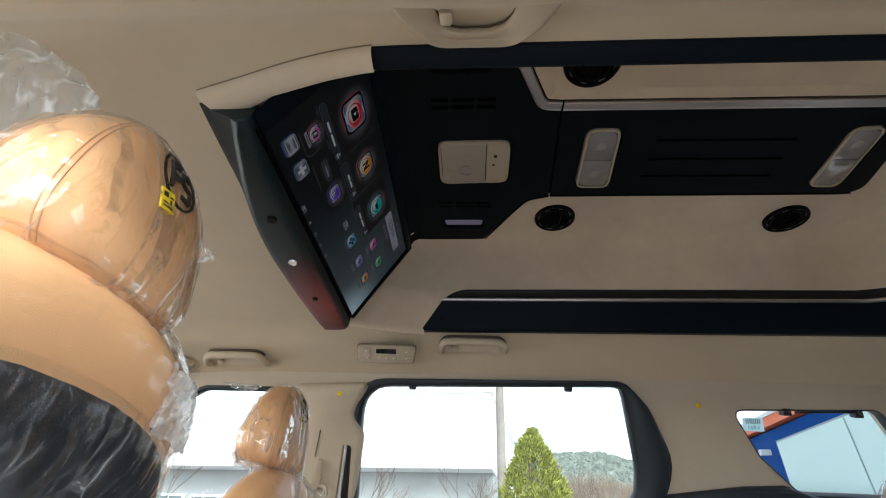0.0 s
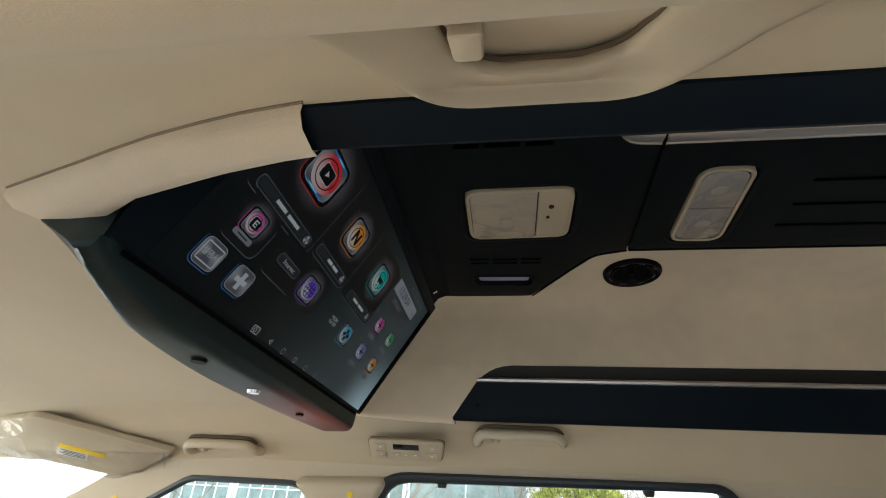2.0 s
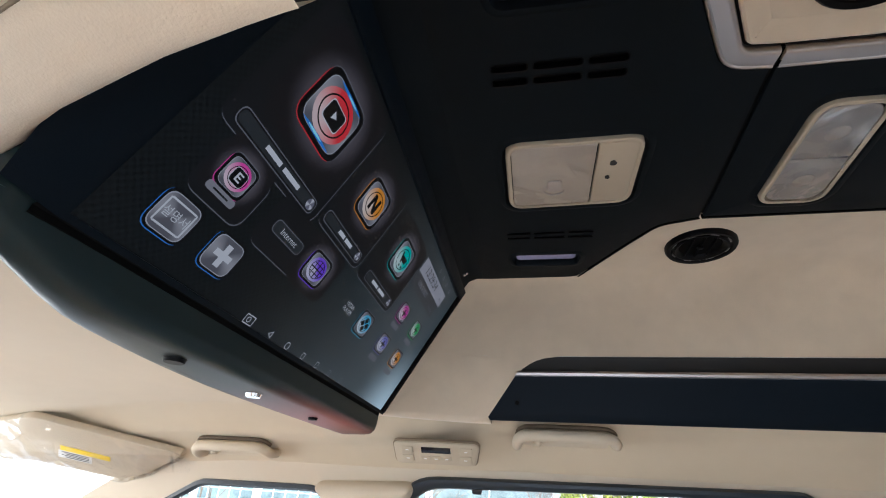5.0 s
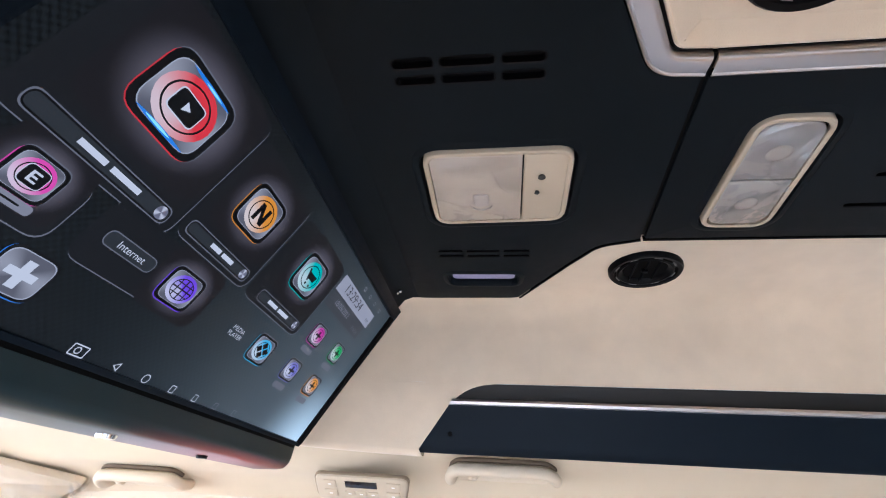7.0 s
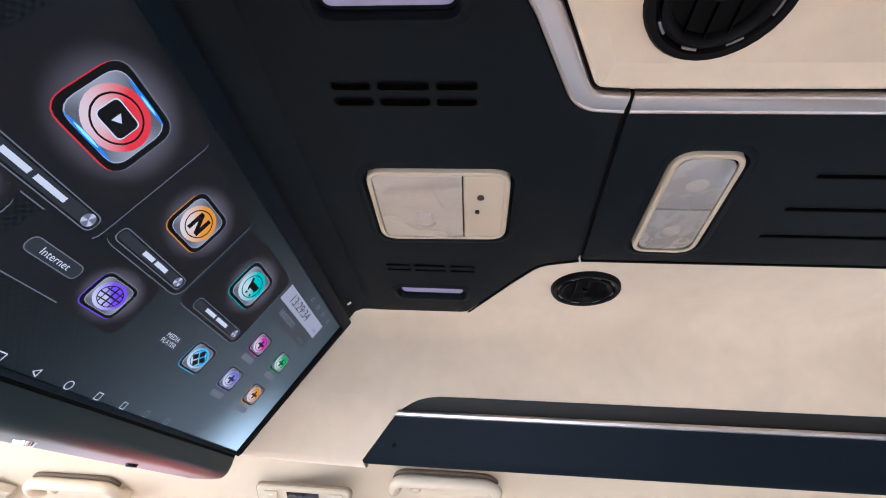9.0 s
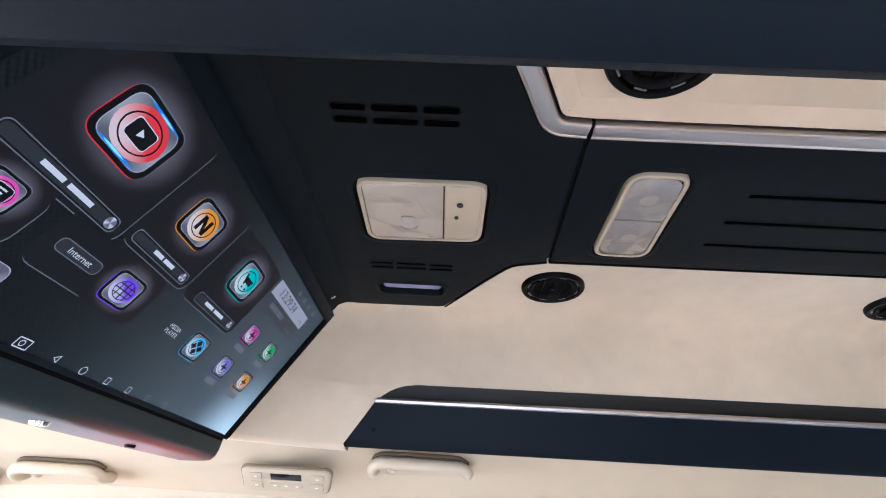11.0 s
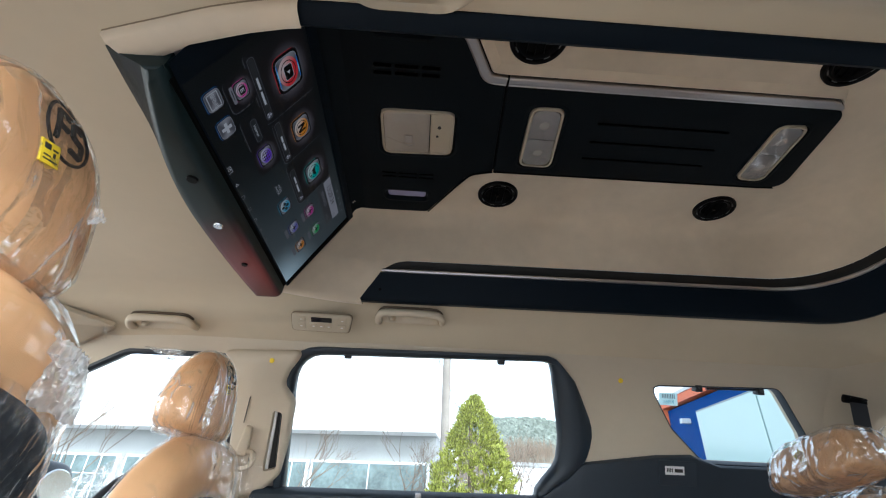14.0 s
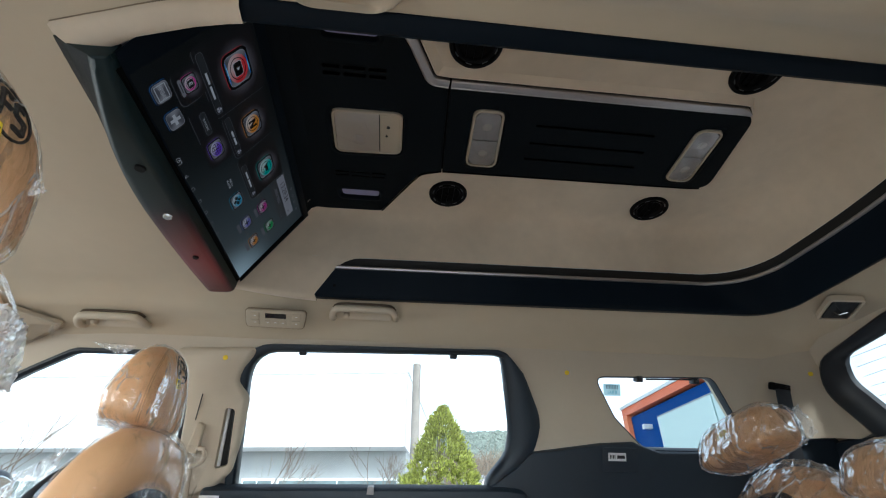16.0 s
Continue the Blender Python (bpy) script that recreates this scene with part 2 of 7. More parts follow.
def rounded(pts, seg=6):
    """Corner points (a, b, radius) of a flat outline, turned into a rounded outline."""
    out, n = [], len(pts)
    for i in range(n):
        p, q, s = Vector(pts[i - 1][:2]), Vector(pts[i][:2]), Vector(pts[(i + 1) % n][:2])
        r = pts[i][2] if len(pts[i]) > 2 else 0
        d1, d2 = (p - q), (s - q)
        if r <= 0 or d1.length < 1e-6 or d2.length < 1e-6:
            out.append(tuple(q))
            continue
        ang = d1.angle(d2)
        k = min(r / max(math.tan(ang / 2), 1e-3), d1.length * 0.49, d2.length * 0.49)
        a, b = q + d1.normalized() * k, q + d2.normalized() * k
        for j in range(seg + 1):
            t = j / seg
            out.append(tuple(a * (1 - t) ** 2 + q * 2 * t * (1 - t) + b * t ** 2))
    return out


def resample(pts, n):
    p = [Vector(q) for q in pts] + [Vector(pts[0])]
    ds = [0]
    for a, b in zip(p, p[1:]):
        ds.append(ds[-1] + (b - a).length)
    out, k = [], 0
    for i in range(n):
        s = ds[-1] * i / n
        while ds[k + 1] < s:
            k += 1
        t = (s - ds[k]) / max(ds[k + 1] - ds[k], 1e-9)
        out.append(tuple(p[k].lerp(p[k + 1], t)))
    return out


def inset(pts, d):
    """Outline moved inwards by d (negative: outwards)."""
    n = len(pts)
    area = sum(pts[i - 1][0] * pts[i][1] - pts[i][0] * pts[i - 1][1] for i in range(n))
    sgn = 1 if area > 0 else -1
    out = []
    for i in range(n):
        a, q, b = Vector(pts[i - 1]), Vector(pts[i]), Vector(pts[(i + 1) % n])
        e1, e2 = (q - a), (b - q)
        e1 = e1.normalized() if e1.length > 1e-9 else e2.normalized()
        e2 = e2.normalized() if e2.length > 1e-9 else e1
        nrm = Vector((-(e1.y + e2.y), e1.x + e2.x))
        nrm = nrm.normalized() if nrm.length > 1e-6 else Vector((-e1.y, e1.x))
        c = max(nrm.dot(Vector((-e1.y, e1.x))), 0.5)
        out.append(tuple(q + nrm * (sgn * d / c)))
    return out


def loft(bm, loops, closed=True, cap0=False, cap1=False, mi=0):
    """Faces between loops of 3D points."""
    rows = [[bm.verts.new(p) for p in lp] for lp in loops]
    n = len(rows[0])
    for a, b in zip(rows, rows[1:]):
        for i in range(n if closed else n - 1):
            j = (i + 1) % n
            f = bm.faces.new((a[i], a[j], b[j], b[i]))
            f.material_index = mi
    for flag, r in ((cap0, rows[0]), (cap1, rows[-1])):
        if flag:
            f = bm.faces.new(r)
            f.material_index = mi
    return rows


def fill(bm, outline, holes, place):
    """A flat region with holes, triangulated; place maps (a, b) into the world."""
    edges = []
    for lp in (outline, *holes):
        vs = [bm.verts.new((p[0], p[1], 0)) for p in lp]
        edges += [bm.edges.new((vs[i], vs[(i + 1) % len(vs)])) for i in range(len(vs))]
    bmesh.ops.triangle_fill(bm, edges=edges, use_beauty=True, use_dissolve=False, normal=(0, 0, 1))
    for v in bm.verts:
        v.co = place(v.co.x, v.co.y)


def slab(outline, place, depth, edge=0.003, bm=None, mi=0, back=False):
    """A solid plate on a surface: place(a, b, h) with h the height above the surface; rounded rim."""
    bm = bm or bmesh.new()
    loops = [(0, 0.0), (0, depth - edge), (edge * 0.3, depth - edge * 0.3), (edge, depth)]
    loft(bm, [[place(a, b, h) for a, b in (inset(outline, d) if d else outline)] for d, h in loops], True, back, True, mi)
    return bm


def tube(bm, path, radius, seg=10, squash=1.0, caps=True, up=(0, 0, 1), mi=0):
    """A round or flattened bar along a path; radius a number or one for each point."""
    loops, up = [], Vector(up)
    pts = [Vector(p) for p in path]
    for i, p in enumerate(pts):
        d = (pts[min(i + 1, len(pts) - 1)] - pts[max(i - 1, 0)]).normalized()
        s = d.cross(up)
        s = s.normalized() if s.length > 1e-5 else d.orthogonal().normalized()
        u = s.cross(d).normalized()
        r = radius[i] if isinstance(radius, (list, tuple)) else radius
        loops.append([p + s * (r * math.cos(2 * math.pi * k / seg)) + u * (r * squash * math.sin(2 * math.pi * k / seg)) for k in range(seg)])
    loft(bm, loops, True, caps, caps, mi)
    return bm


def curve_through(pts, n=8):
    """A smooth line through points (Catmull-Rom)."""
    p = [Vector(q) for q in pts]
    p = [p[0] * 2 - p[1]] + p + [p[-1] * 2 - p[-2]]
    out = []
    for i in range(1, len(p) - 2):
        for k in range(n):
            t = k / n
            out.append(0.5 * ((2 * p[i]) + (p[i + 1] - p[i - 1]) * t + (2 * p[i - 1] - 5 * p[i] + 4 * p[i + 1] - p[i + 2]) * t * t
                              + (3 * p[i] - p[i - 1] - 3 * p[i + 1] + p[i + 2]) * t ** 3))
    return out + [p[-2]]


def lerp_table(tab, x):
    for (a, va), (b, vb) in zip(tab, tab[1:]):
        if x <= b:
            t = min(max((x - a) / (b - a), 0), 1)
            return va + (vb - va) * t
    return tab[-1][1]


def smooth01(t):
    t = min(max(t, 0), 1)
    return t * t * (3 - 2 * t)


def words(text, size, place, align="CENTER", flip=False):
    """Lettering as a flat mesh; place(a, b) maps the text's own plane into the world."""
    cu = bpy.data.curves.new("lettering", "FONT")
    cu.body, cu.size, cu.align_x, cu.align_y = text, size, align, "CENTER"
    ob = bpy.data.objects.new("lettering", cu)
    me = bpy.data.meshes.new_from_object(ob)
    bm = bmesh.new()
    bm.from_mesh(me)
    bpy.data.objects.remove(ob)
    bpy.data.meshes.remove(me)
    for v in bm.verts:
        v.co = place(-v.co.x if flip else v.co.x, v.co.y)
    return bm


def join_bm(dst, src, mi=0):
    vs = [dst.verts.new(v.co) for v in src.verts]
    src.verts.index_update()
    for f in src.faces:
        try:
            g = dst.faces.new([vs[v.index] for v in f.verts])
            g.material_index = mi
        except ValueError:
            pass
    src.free()
    return dst


# ---- roof opening: raised roof, cove, rim ----
def half_width(x, near):
    """Half the width of the roof opening at its lower inner edge."""
    taper = lerp_table([(-0.70, 0.085), (-0.661, 0.080), (-0.608, 0.072), (-0.548, 0.040), (-0.455, 0.014), (-0.386, 0.0), (2, 0)], x)
    return (0.432 + 0.002 * (x + 0.39) if near else 0.433 - 0.0235 * (x + 0.39)) - taper


def lean(y, z):
    """The roof's lower rim sits a little higher on the near side."""
    return z - (0.005 + 0.016 * y) * min(max((1.62 - z) / 0.1, 0), 1)


def start_x(z):
    """Where the dark band begins, at each height."""
    return -0.384 + (z - 1.399) * 0.757


def opening(dy, dx, r, z, x0=None):
    """Open loop round the roof opening, far front to near front."""
    x0 = start_x(z) if x0 is None else x0
    xr, out, n = 1.098 - dx, [], 26
    yf, yn = half_width(xr, False) - dy, -(half_width(xr, True) - dy)
    xs_ = [x0 + (xr - r - x0) * i / (n - 1) for i in range(n)]
    if x0 < -0.6:
        xs_ = [x0 + (start_x(1.510) - x0) * i / 11 for i in range(12)] + [start_x(1.510) + (xr - r - start_x(1.510)) * i / 14 for i in range(1, 15)]
    for x in xs_:
        out.append((x, half_width(x, False) - dy))
    for k in range(1, 11):
        a = math.pi / 2 * (1 - k / 10)
        out.append((xr - r + r * math.cos(a), yf - r + r * math.sin(a)))
    for i in range(1, 9):
        t = i / 9
        y = (yf - r) * (1 - t) + (yn + r) * t
        out.append((xr + 0.012 * math.sin(math.pi * t), y))
    for k in range(11):
        a = -math.pi / 2 * k / 10
        out.append((xr - r + r * math.cos(a), yn + r + r * math.sin(a)))
    for x in reversed(xs_[:-1]):
        out.append((x, -(half_width(x, True) - dy)))
    return [Vector((x, y, lean(y, z))) for x, y in out]


roof = thing("raised_roof", "raised van roof lining of cream suede with dark trim band and chrome line", "car roof", (0.3, 0, 1.4), kind="structure")
# cove and ceiling
bm = bmesh.new()
X0 = -0.70
cove = [(0.040, 0.085, 0.170, 1.510), (0.041, 0.087, 0.170, 1.516), (0.050, 0.100, 0.165, 1.555), (0.060, 0.115, 0.16, 1.600), (0.074, 0.135, 0.15, 1.632),
        (0.098, 0.160, 0.14, 1.648), (0.130, 0.195, 0.12, 1.6545), (0.150, 0.215, 0.11, 1.6555)]
rows = loft(bm, [opening(a, b, r, z, X0) for a, b, r, z in cove], False)
last = rows[-1]
k = len(last)
for i in range(k // 2 - 1):
    bm.faces.new((last[i], last[i + 1], last[k - 2 - i], last[k - 1 - i]))
LINING = bm
# dark band below the cove, its gap and chrome line
bm = bmesh.new()
tuck = [start_x(z) - 0.012 for z in (1.416, 1.404, 1.398, 1.395)]
loft(bm, [opening(-0.035, -0.03, 0.12, 1.416, tuck[0]), opening(-0.033, -0.028, 0.12, 1.404, tuck[1]), opening(-0.026, -0.02, 0.115, 1.398, tuck[2]),
          opening(-0.006, -0.004, 0.10, 1.395, tuck[3]), opening(0.0, 0.0, 0.10, 1.399), opening(0.005, 0.010, 0.11, 1.410),
          opening(0.018, 0.045, 0.14, 1.442), opening(0.031, 0.076, 0.165, 1.473)], False)
part("dark_band", bm, M_band, roof, "dark blue-black trim band")
bm = bmesh.new()
loft(bm, [opening(0.030, 0.075, 0.165, 1.473), opening(0.036, 0.081, 0.165, 1.4735), opening(0.038, 0.084, 0.167, 1.478),
          opening(0.036, 0.082, 0.168, 1.4825), opening(0.028, 0.074, 0.165, 1.483)], False)
part("chrome_line", bm, M_chrome, roof, "thin satin chrome line")
bm = bmesh.new()
loft(bm, [opening(0.029, 0.075, 0.165, 1.481), opening(0.030, 0.076, 0.165, 1.498), opening(0.037, 0.084, 0.17, 1.5100)], False)
part("shadow_gap", bm, M_recess, roof)
for near in (False, True):
    y = half_width(-0.326, near) - 0.0115
    bm = bmesh.new()
    s = -1 if near else 1
    bmesh.ops.create_cone(bm, cap_ends=True, segments=16, radius1=0.0048, radius2=0.0040, depth=0.002, matrix=Matrix.Translation((-0.326, s * y, lean(s * y, 1.426))) @ Vector((0, -0.063 * s, -0.026)).to_track_quat("Z", "Y").to_matrix().to_4x4())
    part("screw_plug", bm, M_gap, roof)


# cream side panels in front of the band and their lips
def side_curve(dy, z, x1, near, n=12):
    out = []
    for i in range(n):
        x = -0.640 + (x1 + 0.640) * i / (n - 1)
        y = half_width(x, near) - dy
        y = -y if near else y
        out.append(Vector((x, y, lean(y, z))))
    return out


def lip_curve(near, extra, z, n=12):
    out = []
    for i in range(n):
        x0 = -0.638 - 0.028 * extra
        x = x0 + (-0.378 - x0) * i / (n - 1)
        y = half_width(x, near)
        y += (lerp_table([(-0.67, 0.396), (-0.618, 0.411), (-0.577, 0.4225), (-0.535, 0.435), (-0.497, 0.4455), (-0.456, 0.4545), (-0.421, 0.4610), (-0.377, 0.4665)], x) - y) * extra
        y = -y if near else y
        out.append(Vector((x, y, lean(y, z))))
    return out


for near in (False, True):
    tip = [lip_curve(near, e, z)[0] for e, z in ((1.0, 1.420), (1.0, 1.398), (0.8, 1.391), (0.3, 1.390), (0.05, 1.392))]
    tip.append(Vector((tip[-1].x, tip[-1].y, 1.420)))
    LINING.faces.new([LINING.verts.new(q) for q in tip])
    loft(LINING, [lip_curve(near, 1.0, 1.420), lip_curve(near, 1.0, 1.398), lip_curve(near, 0.8, 1.391), lip_curve(near, 0.3, 1.390), lip_curve(near, 0.05, 1.392)]
         + [side_curve(d, z, start_x(z) + e, near) for d, z, e in ((0.003, 1.400, 0), (0.008, 1.416, 0), (0.018, 1.442, 0), (0.027, 1.466, 0), (0.0335, 1.486, 0.004), (0.0362, 1.495, 0.011), (0.0382, 1.502, 0.021), (0.0393, 1.5065, 0.034), (0.0400, 1.510, 0.062))], False)
for near in (False, True):
    # thin brown line for the contact shade between padded lip and headliner
    bm = bmesh.new()
    tube(bm, [q + Vector((0, -0.0008 if near else 0.0008, 0)) for q in lip_curve(near, 1.0, 1.4060, 20)], 0.0010, 8)
    part("lip_shade_line", bm, M_gapshade, roof, "dark seam along the padded lip")
bmesh.ops.remove_doubles(LINING, verts=LINING.verts, dist=0.0006)
part("ceiling_lining", LINING, M_suede, roof, "cream suede ceiling lining with padded side panels", 60)

# headliner with the opening cut in it
HEAD = [(0.0, 1.402), (0.47, 1.402), (0.50, 1.394), (0.525, 1.380), (0.545, 1.358), (0.562, 1.336), (0.575, 1.321), (0.583, 1.312), (0.588, 1.307), (0.61, 1.300)]


NEAR = [(0.0, 1.400), (0.47, 1.399), (0.50, 1.394), (0.52, 1.382), (0.532, 1.367), (0.545, 1.345), (0.57, 1.309), (0.59, 1.289), (0.605, 1.282), (0.63, 1.273), (0.66, 1.270), (0.70, 1.262), (0.76, 1.25)]


def head_z(x, y):
    z = lerp_table(HEAD if y > 0 else NEAR, abs(y))
    drop = 0.040 * smooth01((-0.36 - x) / 0.18) * smooth01((y - 0.435) / 0.05) + 0.06 * smooth01((-1.0 - x) / 0.7) ** 1.2 + 0.055 * smooth01((x - 1.14) / 0.20)
    w = 1 - smooth01((abs(y) - 0.5) / 0.1)
    return z - drop * w - 0.022 * y - 0.02 * smooth01((-0.9 - x) / 0.5) * (1 - w)


bm = bmesh.new()
xs = [-1.70, -1.55, -1.4, -1.25, -1.1, -1.0, -0.92, -0.84, -0.77, -0.715, -0.69, -0.66, -0.62, -0.58, -0.54, -0.5, -0.46, -0.42, -0.38, -0.34, -0.28, -0.2, -0.1, 0.05, 0.2, 0.4, 0.6, 0.8, 0.9,
      1.0, 1.06, 1.12, 1.18, 1.24, 1.30]


def edge_y(x, near):
    if x > 0.9:
        return 0.425 - 0.12 * smooth01((x - 1.01) / 0.13)
    return half_width(max(x, -0.69), near) + 0.022


for near in (False, True):
    loops = []
    for x in xs:
        e = edge_y(x, near)
        ys = [e + (0.47 - e) * t for t in (0, 0.5)] + [0.47, 0.485, 0.50, 0.512, 0.525, 0.535, 0.545, 0.555, 0.565, 0.575, 0.585, 0.592, 0.598, 0.606, 0.61]
        ys = ys + [0.63, 0.66, 0.70, 0.76] if near else ys
        loops.append([Vector((x, -y if near else y, head_z(x, -y if near else y))) for y in ys])
    loft(bm, loops, False)
for x_a, x_b in ((-1.70, -0.62), (1.12, 1.30)):
    loops = []
    for x in [q for q in xs if x_a - 1e-6 <= q <= x_b + 1e-6]:
        a, b = edge_y(x, False), -edge_y(x, True)
        loops.append([Vector((x, a + (b - a) * i / 12, head_z(x, a + (b - a) * i / 12))) for i in range(13)])
    loft(bm, loops, False)
bmesh.ops.remove_doubles(bm, verts=bm.verts, dist=0.0005)
headliner = part("ceiling_headliner", bm, M_head, None, smooth=50)
tagged(headliner, "beige woven fabric headliner round the raised roof opening", "headliner", kind="structure")

# outer roof skin
bm = bmesh.new()
loft(bm, [[Vector((x * sx, y * sy, z)) + Vector((0.2, 0, 0)) for x, y in rounded([(-1.2, -0.66, 0.2), (1.2, -0.66, 0.2), (1.2, 0.66, 0.2), (-1.2, 0.66, 0.2)])]
          for sx, sy, z in ((1.0, 1.0, 1.455), (0.99, 0.98, 1.50), (0.95, 0.90, 1.68), (0.90, 0.82, 1.73))], True, False, True)
outer = part("roof_skin", bm, mat("white_car_paint", (0.7, 0.7, 0.7), 0.25, coat=0.6), None)
tagged(outer, "white painted outer skin of the raised van roof", "car roof", kind="structure")
bm = bmesh.new()
loft(bm, [[Vector((x, y, z + 0.055 - (0.10 * max(0, -x - 0.9)))) for y in (-0.66, -0.4, 0, 0.4, 0.66)] for x, z in ((-1.75, 1.42), (-1.4, 1.42), (-0.9, 1.42), (-0.6, 1.42))], False)
tagged(part("roof_skin_front", bm, bpy.data.materials["white_car_paint"], None), "white painted front roof skin of the van", "car roof", kind="structure")


# ---- dark ceiling console, lamps and vents ----
PZ = 1.645


def plate_at(x, y, h=0.0):
    return Vector((x, y, PZ - h))


console = thing("ceiling_console", "matt black two-piece ceiling console with satin chrome edge", "ceiling console", (0.1, 0, 1.645))
front_edge_far = [(-0.203, 0.338, 0.02), (-0.128, 0.208, 0.03), (-0.090, 0.148, 0.05), (-0.033, 0.131, 0.004)]
front_edge_near = [(-0.046, -0.154, 0.004), (-0.094, -0.157, 0.05), (-0.142, -0.255, 0.03), (-0.203, -0.354, 0.02)]
front_out = rounded([(-0.40, 0.352, 0.0)] + front_edge_far + front_edge_near + [(-0.40, -0.352, 0.0)])
rear_out = rounded([(-0.0285, 0.130, 0.004), (0.756, 0.120, 0.04), (0.716, -0.155, 0.04), (-0.0415, -0.154, 0.004)])


def plate(outline):
    bm = bmesh.new()
    loft(bm, [[plate_at(a, b, h) for a, b in (inset(outline, d) if d else outline)] for d, h in ((-0.0, -0.012), (0.0, -0.003), (0.001, -0.0008), (0.004, 0.0))], True, False, False)
    return bm


def plate_face(bm, outline, holes):
    b2 = bmesh.new()
    fill(b2, inset(outline, 0.004), holes, lambda a, b: plate_at(a, b))
    join_bm(bm, b2)
    bmesh.ops.remove_doubles(bm, verts=bm.verts, dist=0.0004)


def stadium(x0, x1, y0, y1, r=None, skew=0.0):
    r = r or (y1 - y0) / 2
    return rounded([(x0 + skew, y0, r), (x1 + skew, y0, r), (x1, y1, r), (x0, y1, r)])


slots_front = []
for y in (-0.186, -0.167):
    for a, b in ((-0.330, -0.291), (-0.285, -0.234), (-0.228, -0.188)):
        slots_front.append(stadium(a, b, y - 0.0052, y + 0.0052))
for y in (0.161, 0.176):
    for a, b in ((-0.330, -0.291), (-0.285, -0.234), (-0.228, -0.188)):
        slots_front.append(stadium(a, b, y - 0.0028, y + 0.0028))
dome_out = rounded([(-0.322, -0.066, 0.024), (-0.147, -0.068, 0.024), (-0.146, 0.074, 0.024), (-0.322, 0.080, 0.024)])
dome_hole = inset(dome_out, -0.004)
lampn = rounded([(-0.322, -0.258, 0.012), (-0.204, -0.258, 0.012), (-0.208, -0.296, 0.012), (-0.318, -0.296, 0.012)])
lampf = rounded([(-0.322, 0.240, 0.012), (-0.204, 0.240, 0.012), (-0.208, 0.276, 0.012), (-0.318, 0.276, 0.012)])
slots_rear = [stadium(0.186, 0.500, y - 0.0035, y + 0.0035) for y in (-0.066, -0.006, 0.053)]
read1 = rounded([(0.024, -0.102, 0.025), (0.101, -0.102, 0.025), (0.117, 0.097, 0.025), (0.030, 0.096, 0.025)], 8)
read2 = rounded([(0.598, -0.101, 0.025), (0.670, -0.104, 0.025), (0.684, 0.095, 0.025), (0.609, 0.092, 0.025)], 8)

bm = plate(front_out)
plate_face(bm, front_out, slots_front + [dome_hole, inset(lampn, -0.003), inset(lampf, -0.003)])
part("front_plate", bm, M_black, console, "matt black front console panel")
bm = plate(rear_out)
plate_face(bm, rear_out, slots_rear + [inset(read1, -0.003), inset(read2, -0.003)])
part("rear_plate", bm, M_black, console, "matt black rear console panel with three slots")
for lp in slots_front + slots_rear:
    bm = bmesh.new()
    loft(bm, [[plate_at(a, b, h) for a, b in inset(lp, d)] for d, h in ((-0.0012, 0.0006), (0.0003, 0.0), (0.0006, -0.005), (0.0006, -0.0085))], True, False, True)
    part("slot", bm, M_ventblack, console)
for lp in (dome_hole, inset(lampn, -0.003), inset(lampf, -0.003), inset(read1, -0.003), inset(read2, -0.003)):
    bm = bmesh.new()
    loft(bm, [[plate_at(a, b, h) for a, b in inset(lp, d)] for d, h in ((-0.010, -0.0003), (-0.005, 0.0022), (-0.001, 0.0022), (0.0005, 0.0), (0.001, -0.0098))], True, False, True)
    part("recess", bm, M_black, console)


def edge_strip(pts, out_n, taper=False, prof=None):
    """Satin chrome moulding along an open edge of the plates."""
    p = [Vector(q) for q in pts]
    loops = []
    for d, z in prof or ((0.0005, 1.6455), (0.0008, 1.6438), (0.0022, 1.6428), (0.0035, 1.6433), (0.0045, 1.6440), (0.0170, 1.6432), (0.0200, 1.6436), (0.0218, 1.6452), (0.0225, 1.6480), (0.0226, 1.6565)):
        lp = []
        for i, q in enumerate(p):
            t = (p[min(i + 1, len(p) - 1)] - p[max(i - 1, 0)]).normalized()
            nrm = Vector((-t.y, t.x)) * out_n
            w = math.sqrt(max(0.0, 1 - (1 - min(1.0, 0.05 + (p[-1] - q).length / 0.030)) ** 2)) if taper else 1.0
            lp.append(Vector((q.x + nrm.x * d * w, q.y + nrm.y * d * w, z)))
        loops.append(lp)
    bm = bmesh.new()
    loft(bm, loops, False)
    return bm


def open_round(pts, seg=8):
    full = rounded([(pts[0][0] - 1, pts[0][1], 0)] + [tuple(q) for q in pts] + [(pts[-1][0] + 1, pts[-1][1], 0)], seg)
    return full[1:-1]


